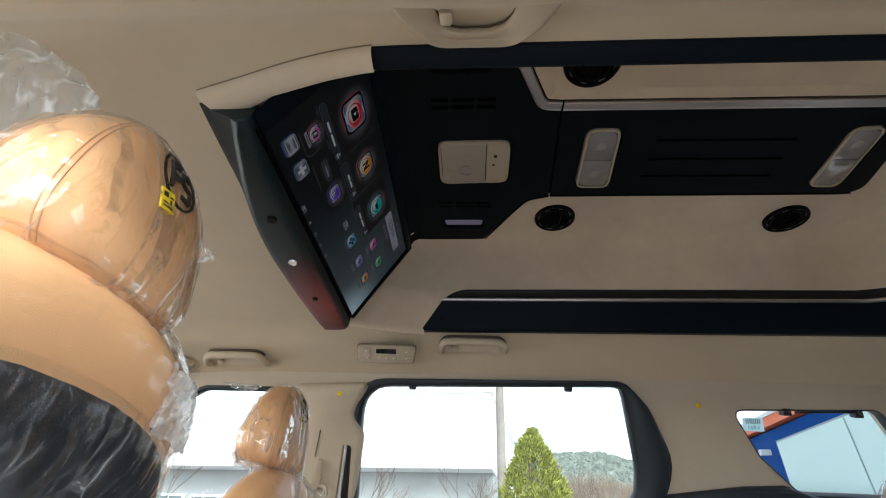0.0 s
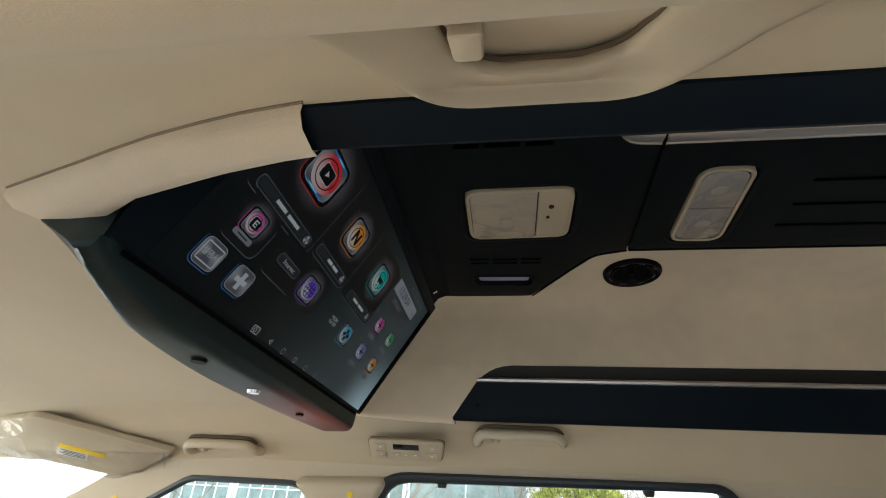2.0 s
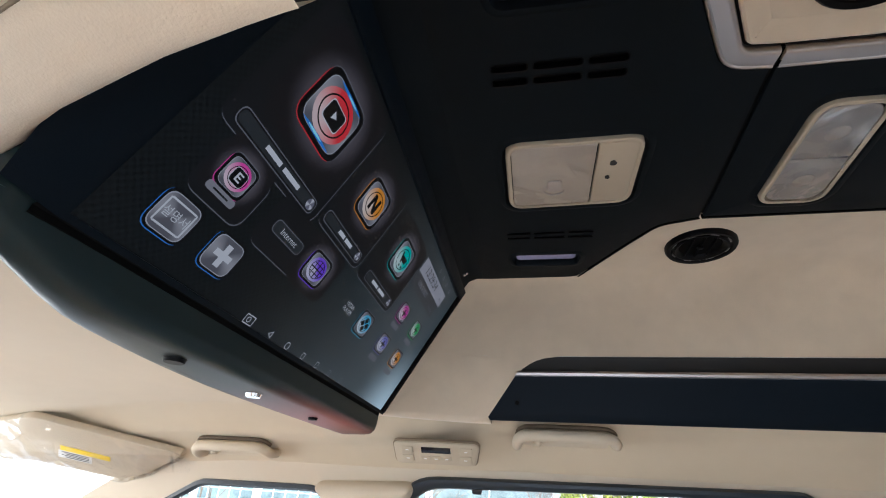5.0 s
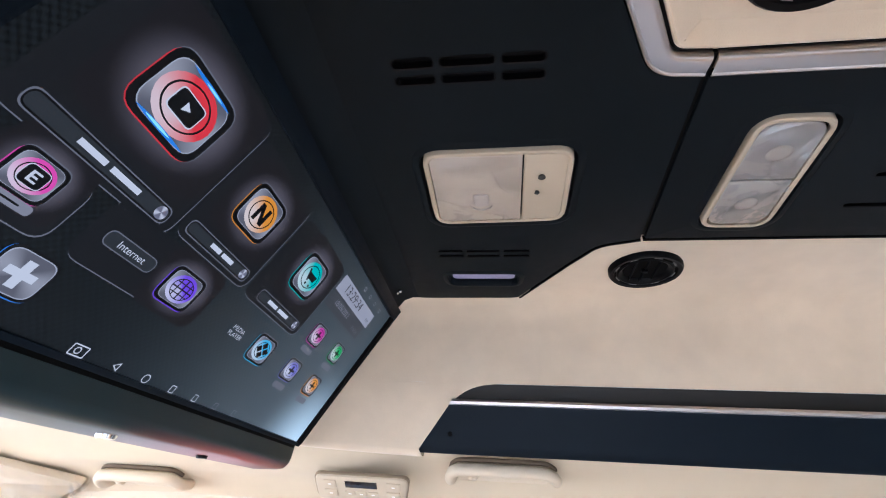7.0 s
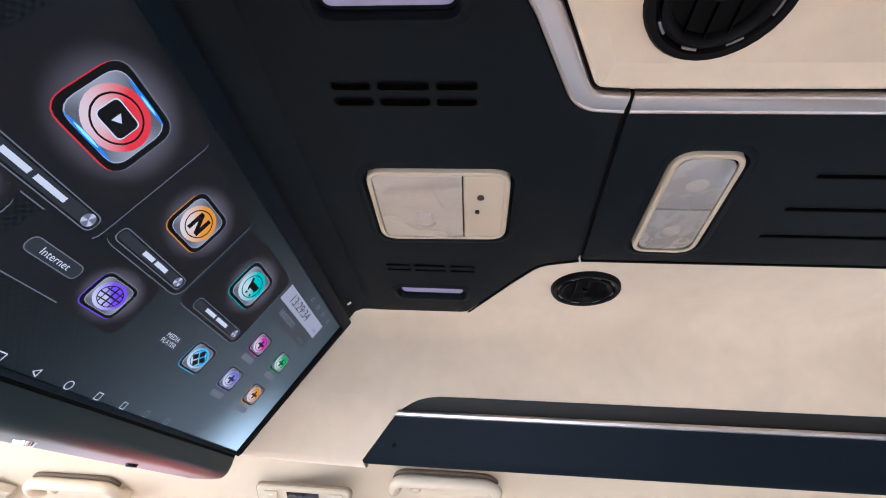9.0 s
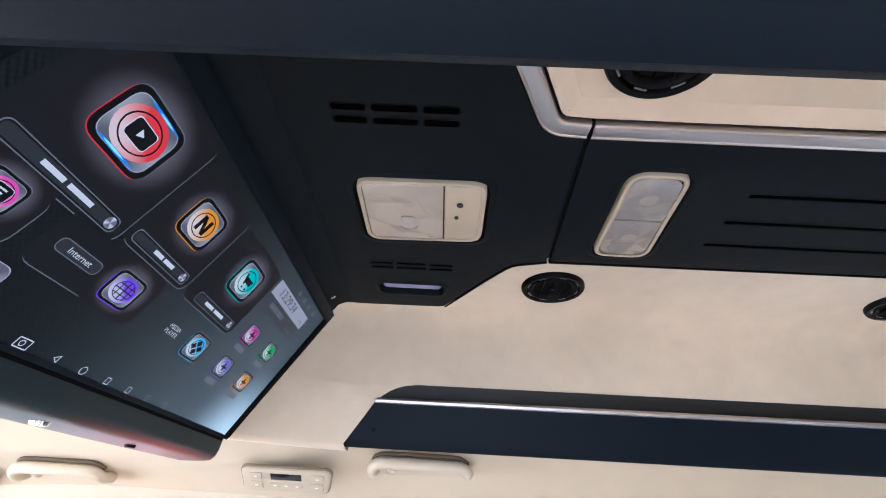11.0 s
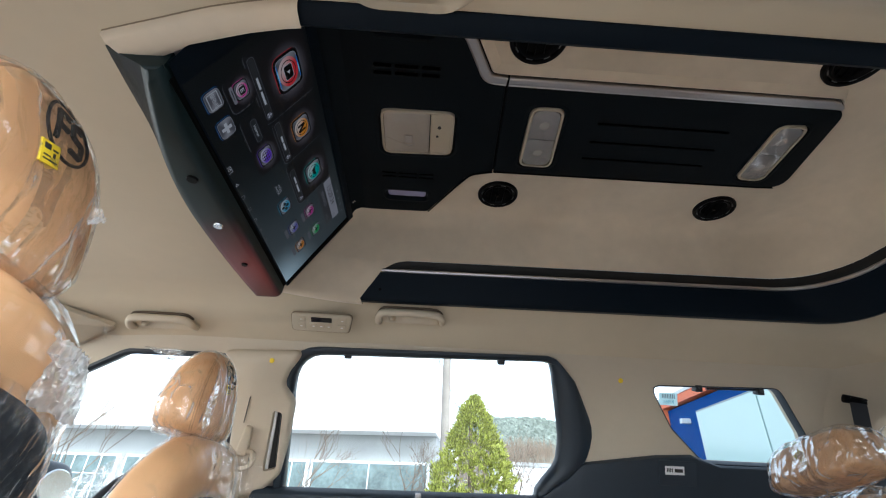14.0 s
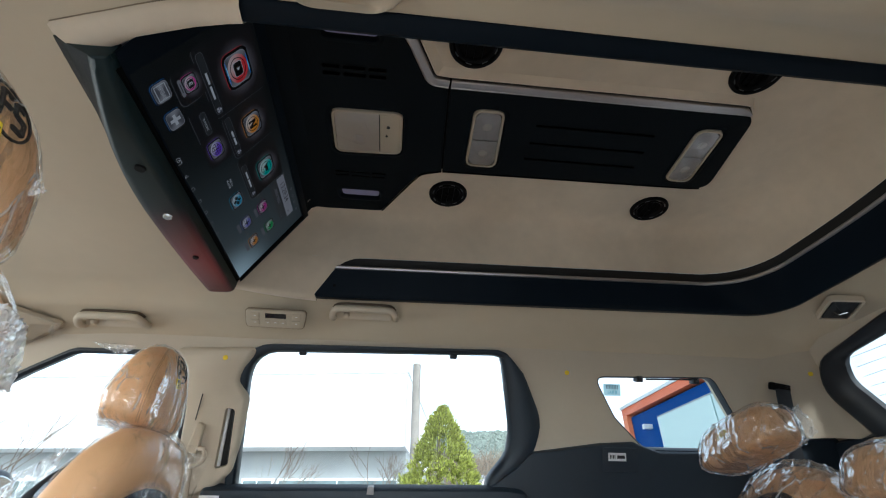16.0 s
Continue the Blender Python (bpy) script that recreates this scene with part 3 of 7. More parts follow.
EDGES = [(open_round([(-0.046, -0.154, 0), (-0.094, -0.157, 0.05), (-0.142, -0.255, 0.03), (-0.203, -0.354, 0)]), 1, False),
         (open_round([(-0.203, 0.338, 0), (-0.128, 0.208, 0.03), (-0.090, 0.148, 0.05), (-0.033, 0.131, 0)]), 1, False),
         ([(-0.0405 + (0.700 + 0.0405) * (i / 24) ** 0.6, -0.154 - 0.001 * i / 24) for i in range(25)], -1, True),
         ([(-0.0285 + (0.735 + 0.0285) * i / 20, 0.130 - 0.010 * i / 20) for i in range(21)], 1, True)]
for k, (line, way, ends) in enumerate(EDGES):
    if k % 2:
        part("edge_moulding", edge_strip(line, way, ends, ((0.0005, 1.6455), (0.001, 1.6444), (0.004, 1.6444), (0.006, 1.6470), (0.0065, 1.6565))), M_gap, console, "thin dark edge moulding")
        continue
    part("edge_moulding", edge_strip(line, way, ends), M_chrome, console, "satin chrome edge moulding")
    part("edge_gap", edge_strip(line, way, ends, ((0.0222, 1.6520), (0.0262, 1.6520))), M_gap, console)
    # padded edge of the cream lining along the moulding
    roll = [(line[0][0] - 0.006, line[0][1])] + line[1:] if ends else line
    part("lining_roll", edge_strip(roll, way, ends, ((0.0255, 1.6570), (0.0256, 1.6515), (0.0265, 1.6490), (0.0290, 1.6478), (0.0330, 1.6490), (0.0400, 1.6525), (0.0500, 1.6558))), M_suede, console, "cream padded edge of the lining")
bm = bmesh.new()
loft(bm, [[Vector((x, y, z)) for y in (-0.36, -0.2, 0, 0.2, 0.36)] for x, z in
          ((-0.385, 1.6452), (-0.402, 1.6445), (-0.418, 1.640), (-0.430, 1.631), (-0.437, 1.619), (-0.441, 1.605))], False)
part("front_fillet", bm, M_black, console, "black curve down to the monitor")
for xx, yy in ((-0.417, 0.293), (-0.423, 0.300)):
    bm = bmesh.new()
    bmesh.ops.create_uvsphere(bm, u_segments=8, v_segments=6, radius=0.0035, matrix=Matrix.Translation((xx, yy, 1.637)))
    part("sensor", bm, M_bright, console)


bm = bmesh.new()
slab([(-0.047, -0.1760), (-0.039, -0.1760), (-0.038, -0.150), (-0.022, -0.145), (-0.008, 0.126), (-0.050, 0.126), (-0.060, -0.145), (-0.049, -0.150)], lambda a, b, h: plate_at(a, b, h - 0.009), 0.004, 0.001, bm)
part("seam_backing", bm, M_gap, console)


def frame_lamp(name, label, out):
    """Ceiling lamp: moulded frame and clear lenses with packing film left on."""
    cx, cy = sum(p[0] for p in out) / len(out), sum(p[1] for p in out) / len(out)
    ob = thing(name, label, "ceiling lamp", (cx, cy, PZ), "ceiling console lamps")
    bm = bmesh.new()
    n = 144
    o = resample(out, n)
    inn = inset(o, 0.0065)
    loft(bm, [[plate_at(a, b, h) for a, b in q] for q, h in ((o, -0.010), (o, 0.001), (inset(o, 0.001), 0.0035), (inset(o, 0.003), 0.0045), (inn, 0.0035), (inn, -0.001))], True)
    part("frame", bm, M_panel, ob, "beige frame")
    return ob, inn


dome, inn = frame_lamp("dome_lamp", "beige dome lamp with film-covered lens and control panel", dome_out)
bm = bmesh.new()
cap = rounded([(-0.2035, -0.060, 0.002), (-0.153, -0.061, 0.013), (-0.1525, 0.067, 0.013), (-0.2035, 0.070, 0.002)])
slab(cap, plate_at, 0.0035, 0.002, bm)
ctl = part("control_panel", bm, M_panel, dome, "beige control panel")
for px, py, r in ((-0.182, -0.022, 0.0046), (-0.186, 0.008, 0.0032)):
    bm = bmesh.new()
    bmesh.ops.create_cone(bm, cap_ends=True, segments=14, radius1=r, radius2=r * 0.8, depth=0.003, matrix=Matrix.Translation((px, py, PZ - 0.0042)))
    part("sensor_hole", bm, M_ink, ctl)
bm = bmesh.new()
lens = rounded([(-0.3145, -0.060, 0.012), (-0.205, -0.060, 0.002), (-0.205, 0.070, 0.002), (-0.3145, 0.073, 0.012)])
slab(lens, plate_at, 0.0028, 0.0015, bm)
ln = part("lens", bm, mat("milky_dome_lens", (0.52, 0.46, 0.395), 0.22, vary=0.05, scale=18, coat=1.0), dome, "milky lamp lens")
bm = bmesh.new()
slab(rounded([(-0.266, 0.012, 0.005), (-0.246, 0.012, 0.005), (-0.246, 0.036, 0.005), (-0.266, 0.036, 0.005)]), lambda a, b, h: plate_at(a, b, h + 0.0028), 0.0022, 0.0012, bm)
part("switch", bm, M_bulb, ln, "square lamp switch")
bm = bmesh.new()
tube(bm, [plate_at(-0.256 + 0.0145 * math.cos(a), 0.034 + 0.012 * math.sin(a), 0.003) for a in [math.pi * k / 12 for k in range(13)]], [0.0006 + 0.0012 * math.sin(math.pi * k / 12) for k in range(13)], 8)
part("finger_dip", bm, M_bulb, ln)
bm = bmesh.new()
fo = inset(lens, -0.001)
fill(bm, fo, [], lambda a, b: plate_at(a, b, 0.0056))
bmesh.ops.subdivide_edges(bm, edges=bm.edges, cuts=3, use_grid_fill=True)
for v in bm.verts:
    v.co.z += 0.0014 * noise.noise((v.co.x * 45, v.co.y * 45, 3))
part("packing_film", bm, M_lampfilm, dome, "clear film over the lens")

for nm, out in (("reading_lamp", read1), ("reading_lamp", read2)):
    ob, inn = frame_lamp(nm, "beige framed twin reading lamp with frosted lenses", out)
    a = resample(out, 4 * 12)
    mx, my = sum(p[0] for p in out) / len(out), sum(p[1] for p in out) / len(out)
    for s in (-1, 1):
        bm = bmesh.new()
        ya, yb = (my + s * 0.001, my + s * 0.0915)

        def wid(y):
            t = (y + 0.10) / 0.2
            c = (out is read1)
            return ((0.031 + 0.006 * t, 0.0945 + 0.0155 * t) if c else (0.605 + 0.011 * t, 0.663 + 0.014 * t))
        pts = [(wid(ya)[0], ya, 0.003), (wid(ya)[1], ya, 0.003), (wid(yb)[1], yb, 0.024), (wid(yb)[0], yb, 0.024)]
        slab(rounded(pts), plate_at, 0.0030, 0.002, bm)
        ln2 = part("lens", bm, M_lens, ob, "frosted lens")
        bm = bmesh.new()
        yc = my + s * 0.046
        xc = sum(wid(yc)) / 2
        loft(bm, [[plate_at(xc + r * math.cos(2 * math.pi * i / 20), yc + r * math.sin(2 * math.pi * i / 20), h) for i in range(20)] for r, h in ((0.013, 0.0029), (0.012, 0.0036), (0.008, 0.0042), (0.003, 0.0044))], True, False, True)
        part("bulb", bm, M_bulb, ln2, "pale round bulb")
    bm = bmesh.new()
    fill(bm, inset(out, 0.007), [], lambda a, b: plate_at(a, b, 0.005))
    bmesh.ops.subdivide_edges(bm, edges=bm.edges, cuts=3, use_grid_fill=True)
    for v in bm.verts:
        v.co.z += 0.0013 * noise.noise((v.co.x * 45, v.co.y * 45, 5))
    part("packing_film", bm, M_lampfilm, ob, "clear film over the lens")

for out in (lampn, lampf):
    c = (sum(p[0] for p in out) / len(out), sum(p[1] for p in out) / len(out), PZ)
    ob = thing("courtesy_lamp", "small white courtesy lamp sunk in the black console", "ceiling lamp", c, "ceiling console lamps")
    bm = bmesh.new()
    slab(inset(out, 0.0015), lambda a, b, h: plate_at(a, b, h - 0.0118), 0.004, 0.003, bm)
    part("lens", bm, M_smalllens, ob, "pale violet-white lens")


def air_vent(x, y):
    """Round swivelling air vent."""
    z = 1.6555
    ob = thing("air_vent", "round black air vent with slats in the cream ceiling", "air vent", (x, y, z), "round ceiling air vents")

    def ring(bm, prof, n=36):
        loft(bm, [[Vector((x + r * math.cos(2 * math.pi * i / n), y + r * math.sin(2 * math.pi * i / n), z - h)) for i in range(n)] for r, h in [(q * 0.93, k) for q, k in prof]], True)
    bm = bmesh.new()
    ring(bm, ((0.062, -0.003), (0.0615, 0.006), (0.059, 0.0095), (0.053, 0.0085), (0.0505, 0.006), (0.0495, 0.0008)))
    part("outer_ring", bm, M_ventblack, ob)
    bm = bmesh.new()
    ring(bm, ((0.0485, 0.0008), (0.0475, 0.008), (0.0445, 0.009), (0.0395, 0.0060), (0.0370, 0.0010)))
    part("inner_ring", bm, M_ventblack, ob)
    bm = bmesh.new()
    bmesh.ops.create_circle(bm, cap_ends=True, segments=32, radius=0.052, matrix=Matrix.Translation((x, y, z - 0.0008)))
    part("duct", bm, M_gap, ob)
    for k in range(8):
        a = math.pi / 4 * k + 0.2
        bm = bmesh.new()
        tube(bm, [Vector((x + 0.0463 * math.cos(a + d), y + 0.0463 * math.sin(a + d), z - 0.0062)) for d in (-0.14, 0, 0.14)], 0.0015, 6)
        part("clip", bm, M_clip, ob, "grey clip in the ring")
    for k in (-1, 0, 1):
        cx = x + k * 0.0175
        w = math.sqrt(0.038 ** 2 - (k * 0.0175) ** 2)
        bm = bmesh.new()
        b = [Vector((cx - 0.0004, y - w, z - 0.0060)), Vector((cx + 0.0004, y - w, z - 0.0060)), Vector((cx + 0.0006, y - w, z - 0.0010)), Vector((cx - 0.0006, y - w, z - 0.0010))]
        loft(bm, [b, [q + Vector((0, 2 * w, 0)) for q in b]], True, True, True)
        part("slat", bm, M_ventblack, ob)
    bm = bmesh.new()
    slab(rounded([(x - 0.006, y - 0.004, 0.002), (x + 0.004, y - 0.004, 0.002), (x + 0.004, y + 0.004, 0.002), (x - 0.006, y + 0.004, 0.002)]), lambda a, b, h: Vector((a, b, z - 0.004 - h)), 0.004, 0.0015, bm)
    part("thumb_tab", bm, M_ventblack, ob)


for vx, vy in ((0.0, 0.238), (0.640, 0.238), (0.0, -0.267), (0.638, -0.268)):
    air_vent(vx, vy)

# ---- monitor ----
TH = radians(59.5)
SU, SN = Vector((math.cos(TH), 0, math.sin(TH))), Vector((math.sin(TH), 0, -math.cos(TH)))
S0 = Vector((-0.5745, 0, 1.3785))


def scr(u, v, h=0.0):
    """Point on the monitor's screen: u across the car, v up the screen, h out of it."""
    return S0 + Vector((0, u, 0)) + SU * v + SN * h


monitor = thing("ceiling_monitor", "wide dark ceiling monitor switched on with an app menu", "monitor", (-0.6, 0, 1.34))
BW, Y0, Y1 = 0.352, -0.374, 0.346
ys = [Y0 + 0.045 * q for q in (0, 0.03, 0.1, 0.22, 0.4, 0.65, 1.0)] + [Y0 + 0.045 + (Y1 - Y0 - 0.057) * i / 24 for i in range(1, 24)] + [Y1 - 0.012 * q for q in (1.0, 0.65, 0.4, 0.22, 0.1, 0.03, 0)]


def shell_prof(y):
    # the near end sweeps up to the padded lip, the far end is rounded off
    if y < 0:
        e = (max(0, -0.265 - y) / 0.109) ** 1.5
        r, q = 0.028 * e, -0.014 * e
    else:
        e = 1 - math.sqrt(max(0, 1 - min(max(0, (y - Y1 + 0.012) / 0.012), 1) ** 2))
        r, q = 0.010 * e, 0.002 * e
    xf = -0.667 + (0.50 if y < 0 else 0.12) * y * y + q
    xt = -0.690 + 0.12 * y * y
    low = 1.3765
    rows = [(-0.575, 1.402), (-0.5785, 1.3775), (-0.5800, 1.3740), (-0.5815, min(1.350 + r, low - 0.002)), (-0.5835, min(1.342 + r, low - 0.002)), (-0.589, min(1.3365 + r, low - 0.001)), (-0.600, min(1.3345 + r, low - 0.001)),
            (min(-0.63, xf + 0.02) if xf < -0.655 else xf + 0.014, min(1.3335 + r, low - 0.001)), (xf + 0.009, min(1.3345 + r, low)), (xf, min(1.342 + r, low + 0.002)), (xf * 0.45 + xt * 0.55, min(1.378 + r * 0.4, 1.39)), (xt, 1.405), (xt, 1.43), (-0.60, 1.43)]
    return rows


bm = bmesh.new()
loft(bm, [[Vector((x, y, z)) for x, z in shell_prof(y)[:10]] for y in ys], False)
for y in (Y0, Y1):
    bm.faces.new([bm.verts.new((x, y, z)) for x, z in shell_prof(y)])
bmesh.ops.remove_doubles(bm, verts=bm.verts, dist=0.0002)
# front face of the shell split off in darker black for shade
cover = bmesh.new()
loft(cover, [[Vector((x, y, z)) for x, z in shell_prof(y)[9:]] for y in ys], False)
part("shaded_front", cover, M_black, monitor, "matt black front cover", 80)
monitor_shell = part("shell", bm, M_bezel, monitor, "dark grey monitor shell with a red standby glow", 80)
# bezel round the screen
SW, SH = 0.336, 0.262
bm = bmesh.new()
outer_r = [(Y0 - 0.004, -0.002), (Y1 + 0.002, -0.002), (BW + 0.004, 0.285), (-0.43, 0.285)]
inner_r = [(-SW, 0.0), (SW, 0.0), (SW, SH), (-SW, SH)]
mid_r = [(-SW - 0.006, -0.005), (SW + 0.006, -0.005), (SW + 0.006, SH + 0.006), (-SW - 0.006, SH + 0.006)]
loft(bm, [[scr(u, v, h) for u, v in q] for q, h in ((outer_r, 0.004), (mid_r, 0.006), (inner_r, 0.0035), (inner_r, -0.004))], True)
part("bezel", bm, M_band, monitor, "black bezel")
bm = bmesh.new()
loft(bm, [[Vector((x, -0.352 + 0.694 * i / 12, z)) for i in range(13)] for x, z in ((-0.5755, 1.3772), (-0.5770, 1.3745), (-0.5792, 1.3735), (-0.5797, 1.3690), (-0.5812, 1.3684))], False)
part("screen_gap", bm, M_gap, monitor, "black gap below the screen")
bm = bmesh.new()
loft(bm, [[scr(u, SH * i / 6, h) for i in range(7)] for u, h in ((SW - 0.003, 0.0010), (SW - 0.002, 0.0062), (SW + 0.007, 0.0070), (SW + 0.008, 0.0))], False)
part("screen_gap", bm, M_gap, monitor, "black gap beside the screen")
for bx, by, r in ((-0.612, -0.165, 0.011), (-0.621, -0.014, 0.011), (-0.619, 0.152, 0.008)):
    bm = bmesh.new()
    bmesh.ops.create_cone(bm, cap_ends=True, segments=20, radius1=r * 0.8, radius2=r, depth=0.006, matrix=Matrix.Translation((bx, by, 1.3335)))
    part("button", bm, M_bright if by == -0.014 else M_ventblack, monitor, "bright round button" if by == -0.014 else "dark round button")


def shell_material():
    """Dark shell with red emission added to its underside towards the far end."""
    m = mat("monitor_shell_red_underside", (0.006, 0.018, 0.021), 0.40, spec=0.32, grain=0.05, grain_scale=700)
    n, l = m.node_tree.nodes, m.node_tree.links
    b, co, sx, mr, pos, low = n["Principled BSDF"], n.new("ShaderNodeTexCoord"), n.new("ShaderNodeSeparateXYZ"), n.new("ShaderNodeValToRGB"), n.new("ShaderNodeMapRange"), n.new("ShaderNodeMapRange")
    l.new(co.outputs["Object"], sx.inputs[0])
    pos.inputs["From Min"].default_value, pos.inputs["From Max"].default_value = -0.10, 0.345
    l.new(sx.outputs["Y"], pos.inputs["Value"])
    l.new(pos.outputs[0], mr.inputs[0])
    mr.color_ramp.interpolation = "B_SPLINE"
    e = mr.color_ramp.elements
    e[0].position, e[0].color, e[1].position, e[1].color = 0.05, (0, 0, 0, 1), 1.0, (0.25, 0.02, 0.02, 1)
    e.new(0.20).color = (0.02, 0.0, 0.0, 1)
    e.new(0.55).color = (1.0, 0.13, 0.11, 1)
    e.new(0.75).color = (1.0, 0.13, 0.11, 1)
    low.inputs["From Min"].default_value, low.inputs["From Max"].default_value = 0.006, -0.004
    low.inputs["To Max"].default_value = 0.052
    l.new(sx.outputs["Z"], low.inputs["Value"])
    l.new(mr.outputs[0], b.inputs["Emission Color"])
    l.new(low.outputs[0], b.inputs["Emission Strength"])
    return m


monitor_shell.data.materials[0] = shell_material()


def screen_material():
    """Dim wallpaper with a fine stamped mesh behind semi-gloss cover glass."""
    m = mat("lcd_screen", (0.005, 0.006, 0.007), SCREEN_ROUGH, spec=SCREEN_SPEC)
    n, l = m.node_tree.nodes, m.node_tree.links
    b, co, sx = n["Principled BSDF"], n.new("ShaderNodeTexCoord"), n.new("ShaderNodeSeparateXYZ")
    l.new(co.outputs["Generated"], sx.inputs[0])
    waves = []
    for axis, size in (("Y", 0.672), ("Z", 0.262)):
        q, w = n.new("ShaderNodeMath"), n.new("ShaderNodeMath")
        q.operation, q.inputs[1].default_value = "MULTIPLY", size * 2 * math.pi / 0.0068
        w.operation = "SINE"
        l.new(sx.outputs[axis], q.inputs[0])
        l.new(q.outputs[0], w.inputs[0])
        waves.append(w)
    mul, r = n.new("ShaderNodeMath"), n.new("ShaderNodeMapRange")
    mul.operation = "MULTIPLY"
    l.new(waves[0].outputs[0], mul.inputs[0])
    l.new(waves[1].outputs[0], mul.inputs[1])
    r.inputs["From Min"].default_value, r.inputs["From Max"].default_value = -0.7, 0.9
    r.inputs["To Min"].default_value, r.inputs["To Max"].default_value = 0.002 * LIT, 0.019 * LIT
    l.new(mul.outputs[0], r.inputs["Value"])
    b.inputs["Emission Color"].default_value = (0.68, 0.88, 1.0, 1)
    # backlight bleeding in at the lower far corner
    cx, dist, total = n.new("ShaderNodeCombineXYZ"), n.new("ShaderNodeVectorMath"), r
    for k, (axis, size, at) in enumerate((("Y", 0.672, 0.668), ("Z", 0.262, -0.01))):
        q = n.new("ShaderNodeMath")
        q.operation, q.inputs[1].default_value, q.inputs[2].default_value = "MULTIPLY_ADD", size, -at
        l.new(sx.outputs[axis], q.inputs[0])
        l.new(q.outputs[0], cx.inputs[k])
    dist.operation = "LENGTH"
    l.new(cx.outputs[0], dist.inputs[0])
    for reach, peak in ((0.17, 0.140), (0.58, 0.019)):
        fall, ad = n.new("ShaderNodeMapRange"), n.new("ShaderNodeMath")
        fall.interpolation_type = "SMOOTHERSTEP"
        fall.inputs["From Min"].default_value, fall.inputs["From Max"].default_value = -0.05, reach
        fall.inputs["To Min"].default_value, fall.inputs["To Max"].default_value = peak, 0.0
        l.new(dist.outputs["Value"], fall.inputs["Value"])
        l.new(fall.outputs[0], ad.inputs[0])
        l.new(total.outputs[0], ad.inputs[1])
        total = ad
    l.new(total.outputs[0], b.inputs["Emission Strength"])
    return m


bm = bmesh.new()
loft(bm, [[scr(u, v, 0) for u in (-SW, 0, SW)] for v in (0, SH / 2, SH)], False)
screen = part("screen", bm, screen_material(), monitor, "glossy dark screen showing an app menu")

G_white, G_grey, G_dim = glow("ui_white", (0.9, 0.92, 1.0), 0.9), glow("ui_silver", (0.80, 0.80, 0.92), 0.40), glow("ui_dim", (0.7, 0.72, 0.85), 0.26)
G_panel, G_dark, G_bar = glow("ui_panel", (0.74, 0.84, 1.0), 0.014), glow("ui_black", (0.6, 0.7, 0.8), 0.004), glow("ui_bar", (0.7, 0.8, 0.9), 0.05)


def face_coords(n, l):
    """Centred coordinates across a flat lit shape."""
    co, sx, cx = n.new("ShaderNodeTexCoord"), n.new("ShaderNodeSeparateXYZ"), n.new("ShaderNodeCombineXYZ")
    l.new(co.outputs["Generated"], sx.inputs[0])
    for k, axis in enumerate(("Y", "Z")):
        q = n.new("ShaderNodeMath")
        q.operation, q.inputs[1].default_value = "SUBTRACT", 0.5
        l.new(sx.outputs[axis], q.inputs[0])
        l.new(q.outputs[0], cx.inputs[k])
    return cx


def soft_glow(name, color, strength):
    """Lit patch that fades to nothing at its rim."""
    m = glow(name, color, strength)
    n, l = m.node_tree.nodes, m.node_tree.links
    cx = face_coords(n, l)
    ln, r = n.new("ShaderNodeVectorMath"), n.new("ShaderNodeMapRange")
    ln.operation = "LENGTH"
    l.new(cx.outputs[0], ln.inputs[0])
    r.interpolation_type = "SMOOTHSTEP"
    r.inputs["From Min"].default_value, r.inputs["From Max"].default_value = 0.20, 0.50
    r.inputs["To Min"].default_value, r.inputs["To Max"].default_value = strength * LIT, 0.014 * LIT
    l.new(ln.outputs["Value"], r.inputs["Value"])
    l.new(r.outputs[0], n["Principled BSDF"].inputs["Emission Strength"])
    return m


def brushed_glow(name, a, b, strength, turns=2.0, start=0.1):
    """Lit disc that looks like turned metal: colour sweeps round the middle."""
    m = glow(name, a, strength)
    n, l = m.node_tree.nodes, m.node_tree.links
    cx = face_coords(n, l)
    g, w, mx = n.new("ShaderNodeTexGradient"), n.new("ShaderNodeMath"), n.new("ShaderNodeMix")
    g.gradient_type = "RADIAL"
    l.new(cx.outputs[0], g.inputs[0])
    ph = n.new("ShaderNodeMath")
    ph.operation = "MULTIPLY_ADD"
    ph.inputs[1].default_value, ph.inputs[2].default_value = turns * 2 * math.pi, start * 2 * math.pi
    l.new(g.outputs["Fac"], ph.inputs[0])
    w.operation = "SINE"
    l.new(ph.outputs[0], w.inputs[0])
    r = n.new("ShaderNodeMapRange")
    r.inputs["From Min"].default_value, r.inputs["From Max"].default_value = -0.35, 1.0
    l.new(w.outputs[0], r.inputs["Value"])
    mx.data_type = "RGBA"
    mx.inputs["A"].default_value, mx.inputs["B"].default_value = (*a, 1), (*b, 1)
    sock = {s.identifier: s for s in mx.inputs}
    sock["A_Color"].default_value, sock["B_Color"].default_value = (*a, 1), (*b, 1)
    l.new(r.outputs[0], sock["Factor_Float"])
    outs = {s.identifier: s for s in mx.outputs}
    l.new(outs["Result_Color"], n["Principled BSDF"].inputs["Emission Color"])
    return m


G_soft = soft_glow("ui_halo", (0.90, 0.80, 0.95), 0.17)
G_rim = glow("ui_rim", (0.85, 0.88, 1.0), 0.6)
G_metal = brushed_glow("ui_metal", (0.30, 0.30, 0.36), (0.85, 0.85, 0.95), 0.50, 2.0, 0.3)
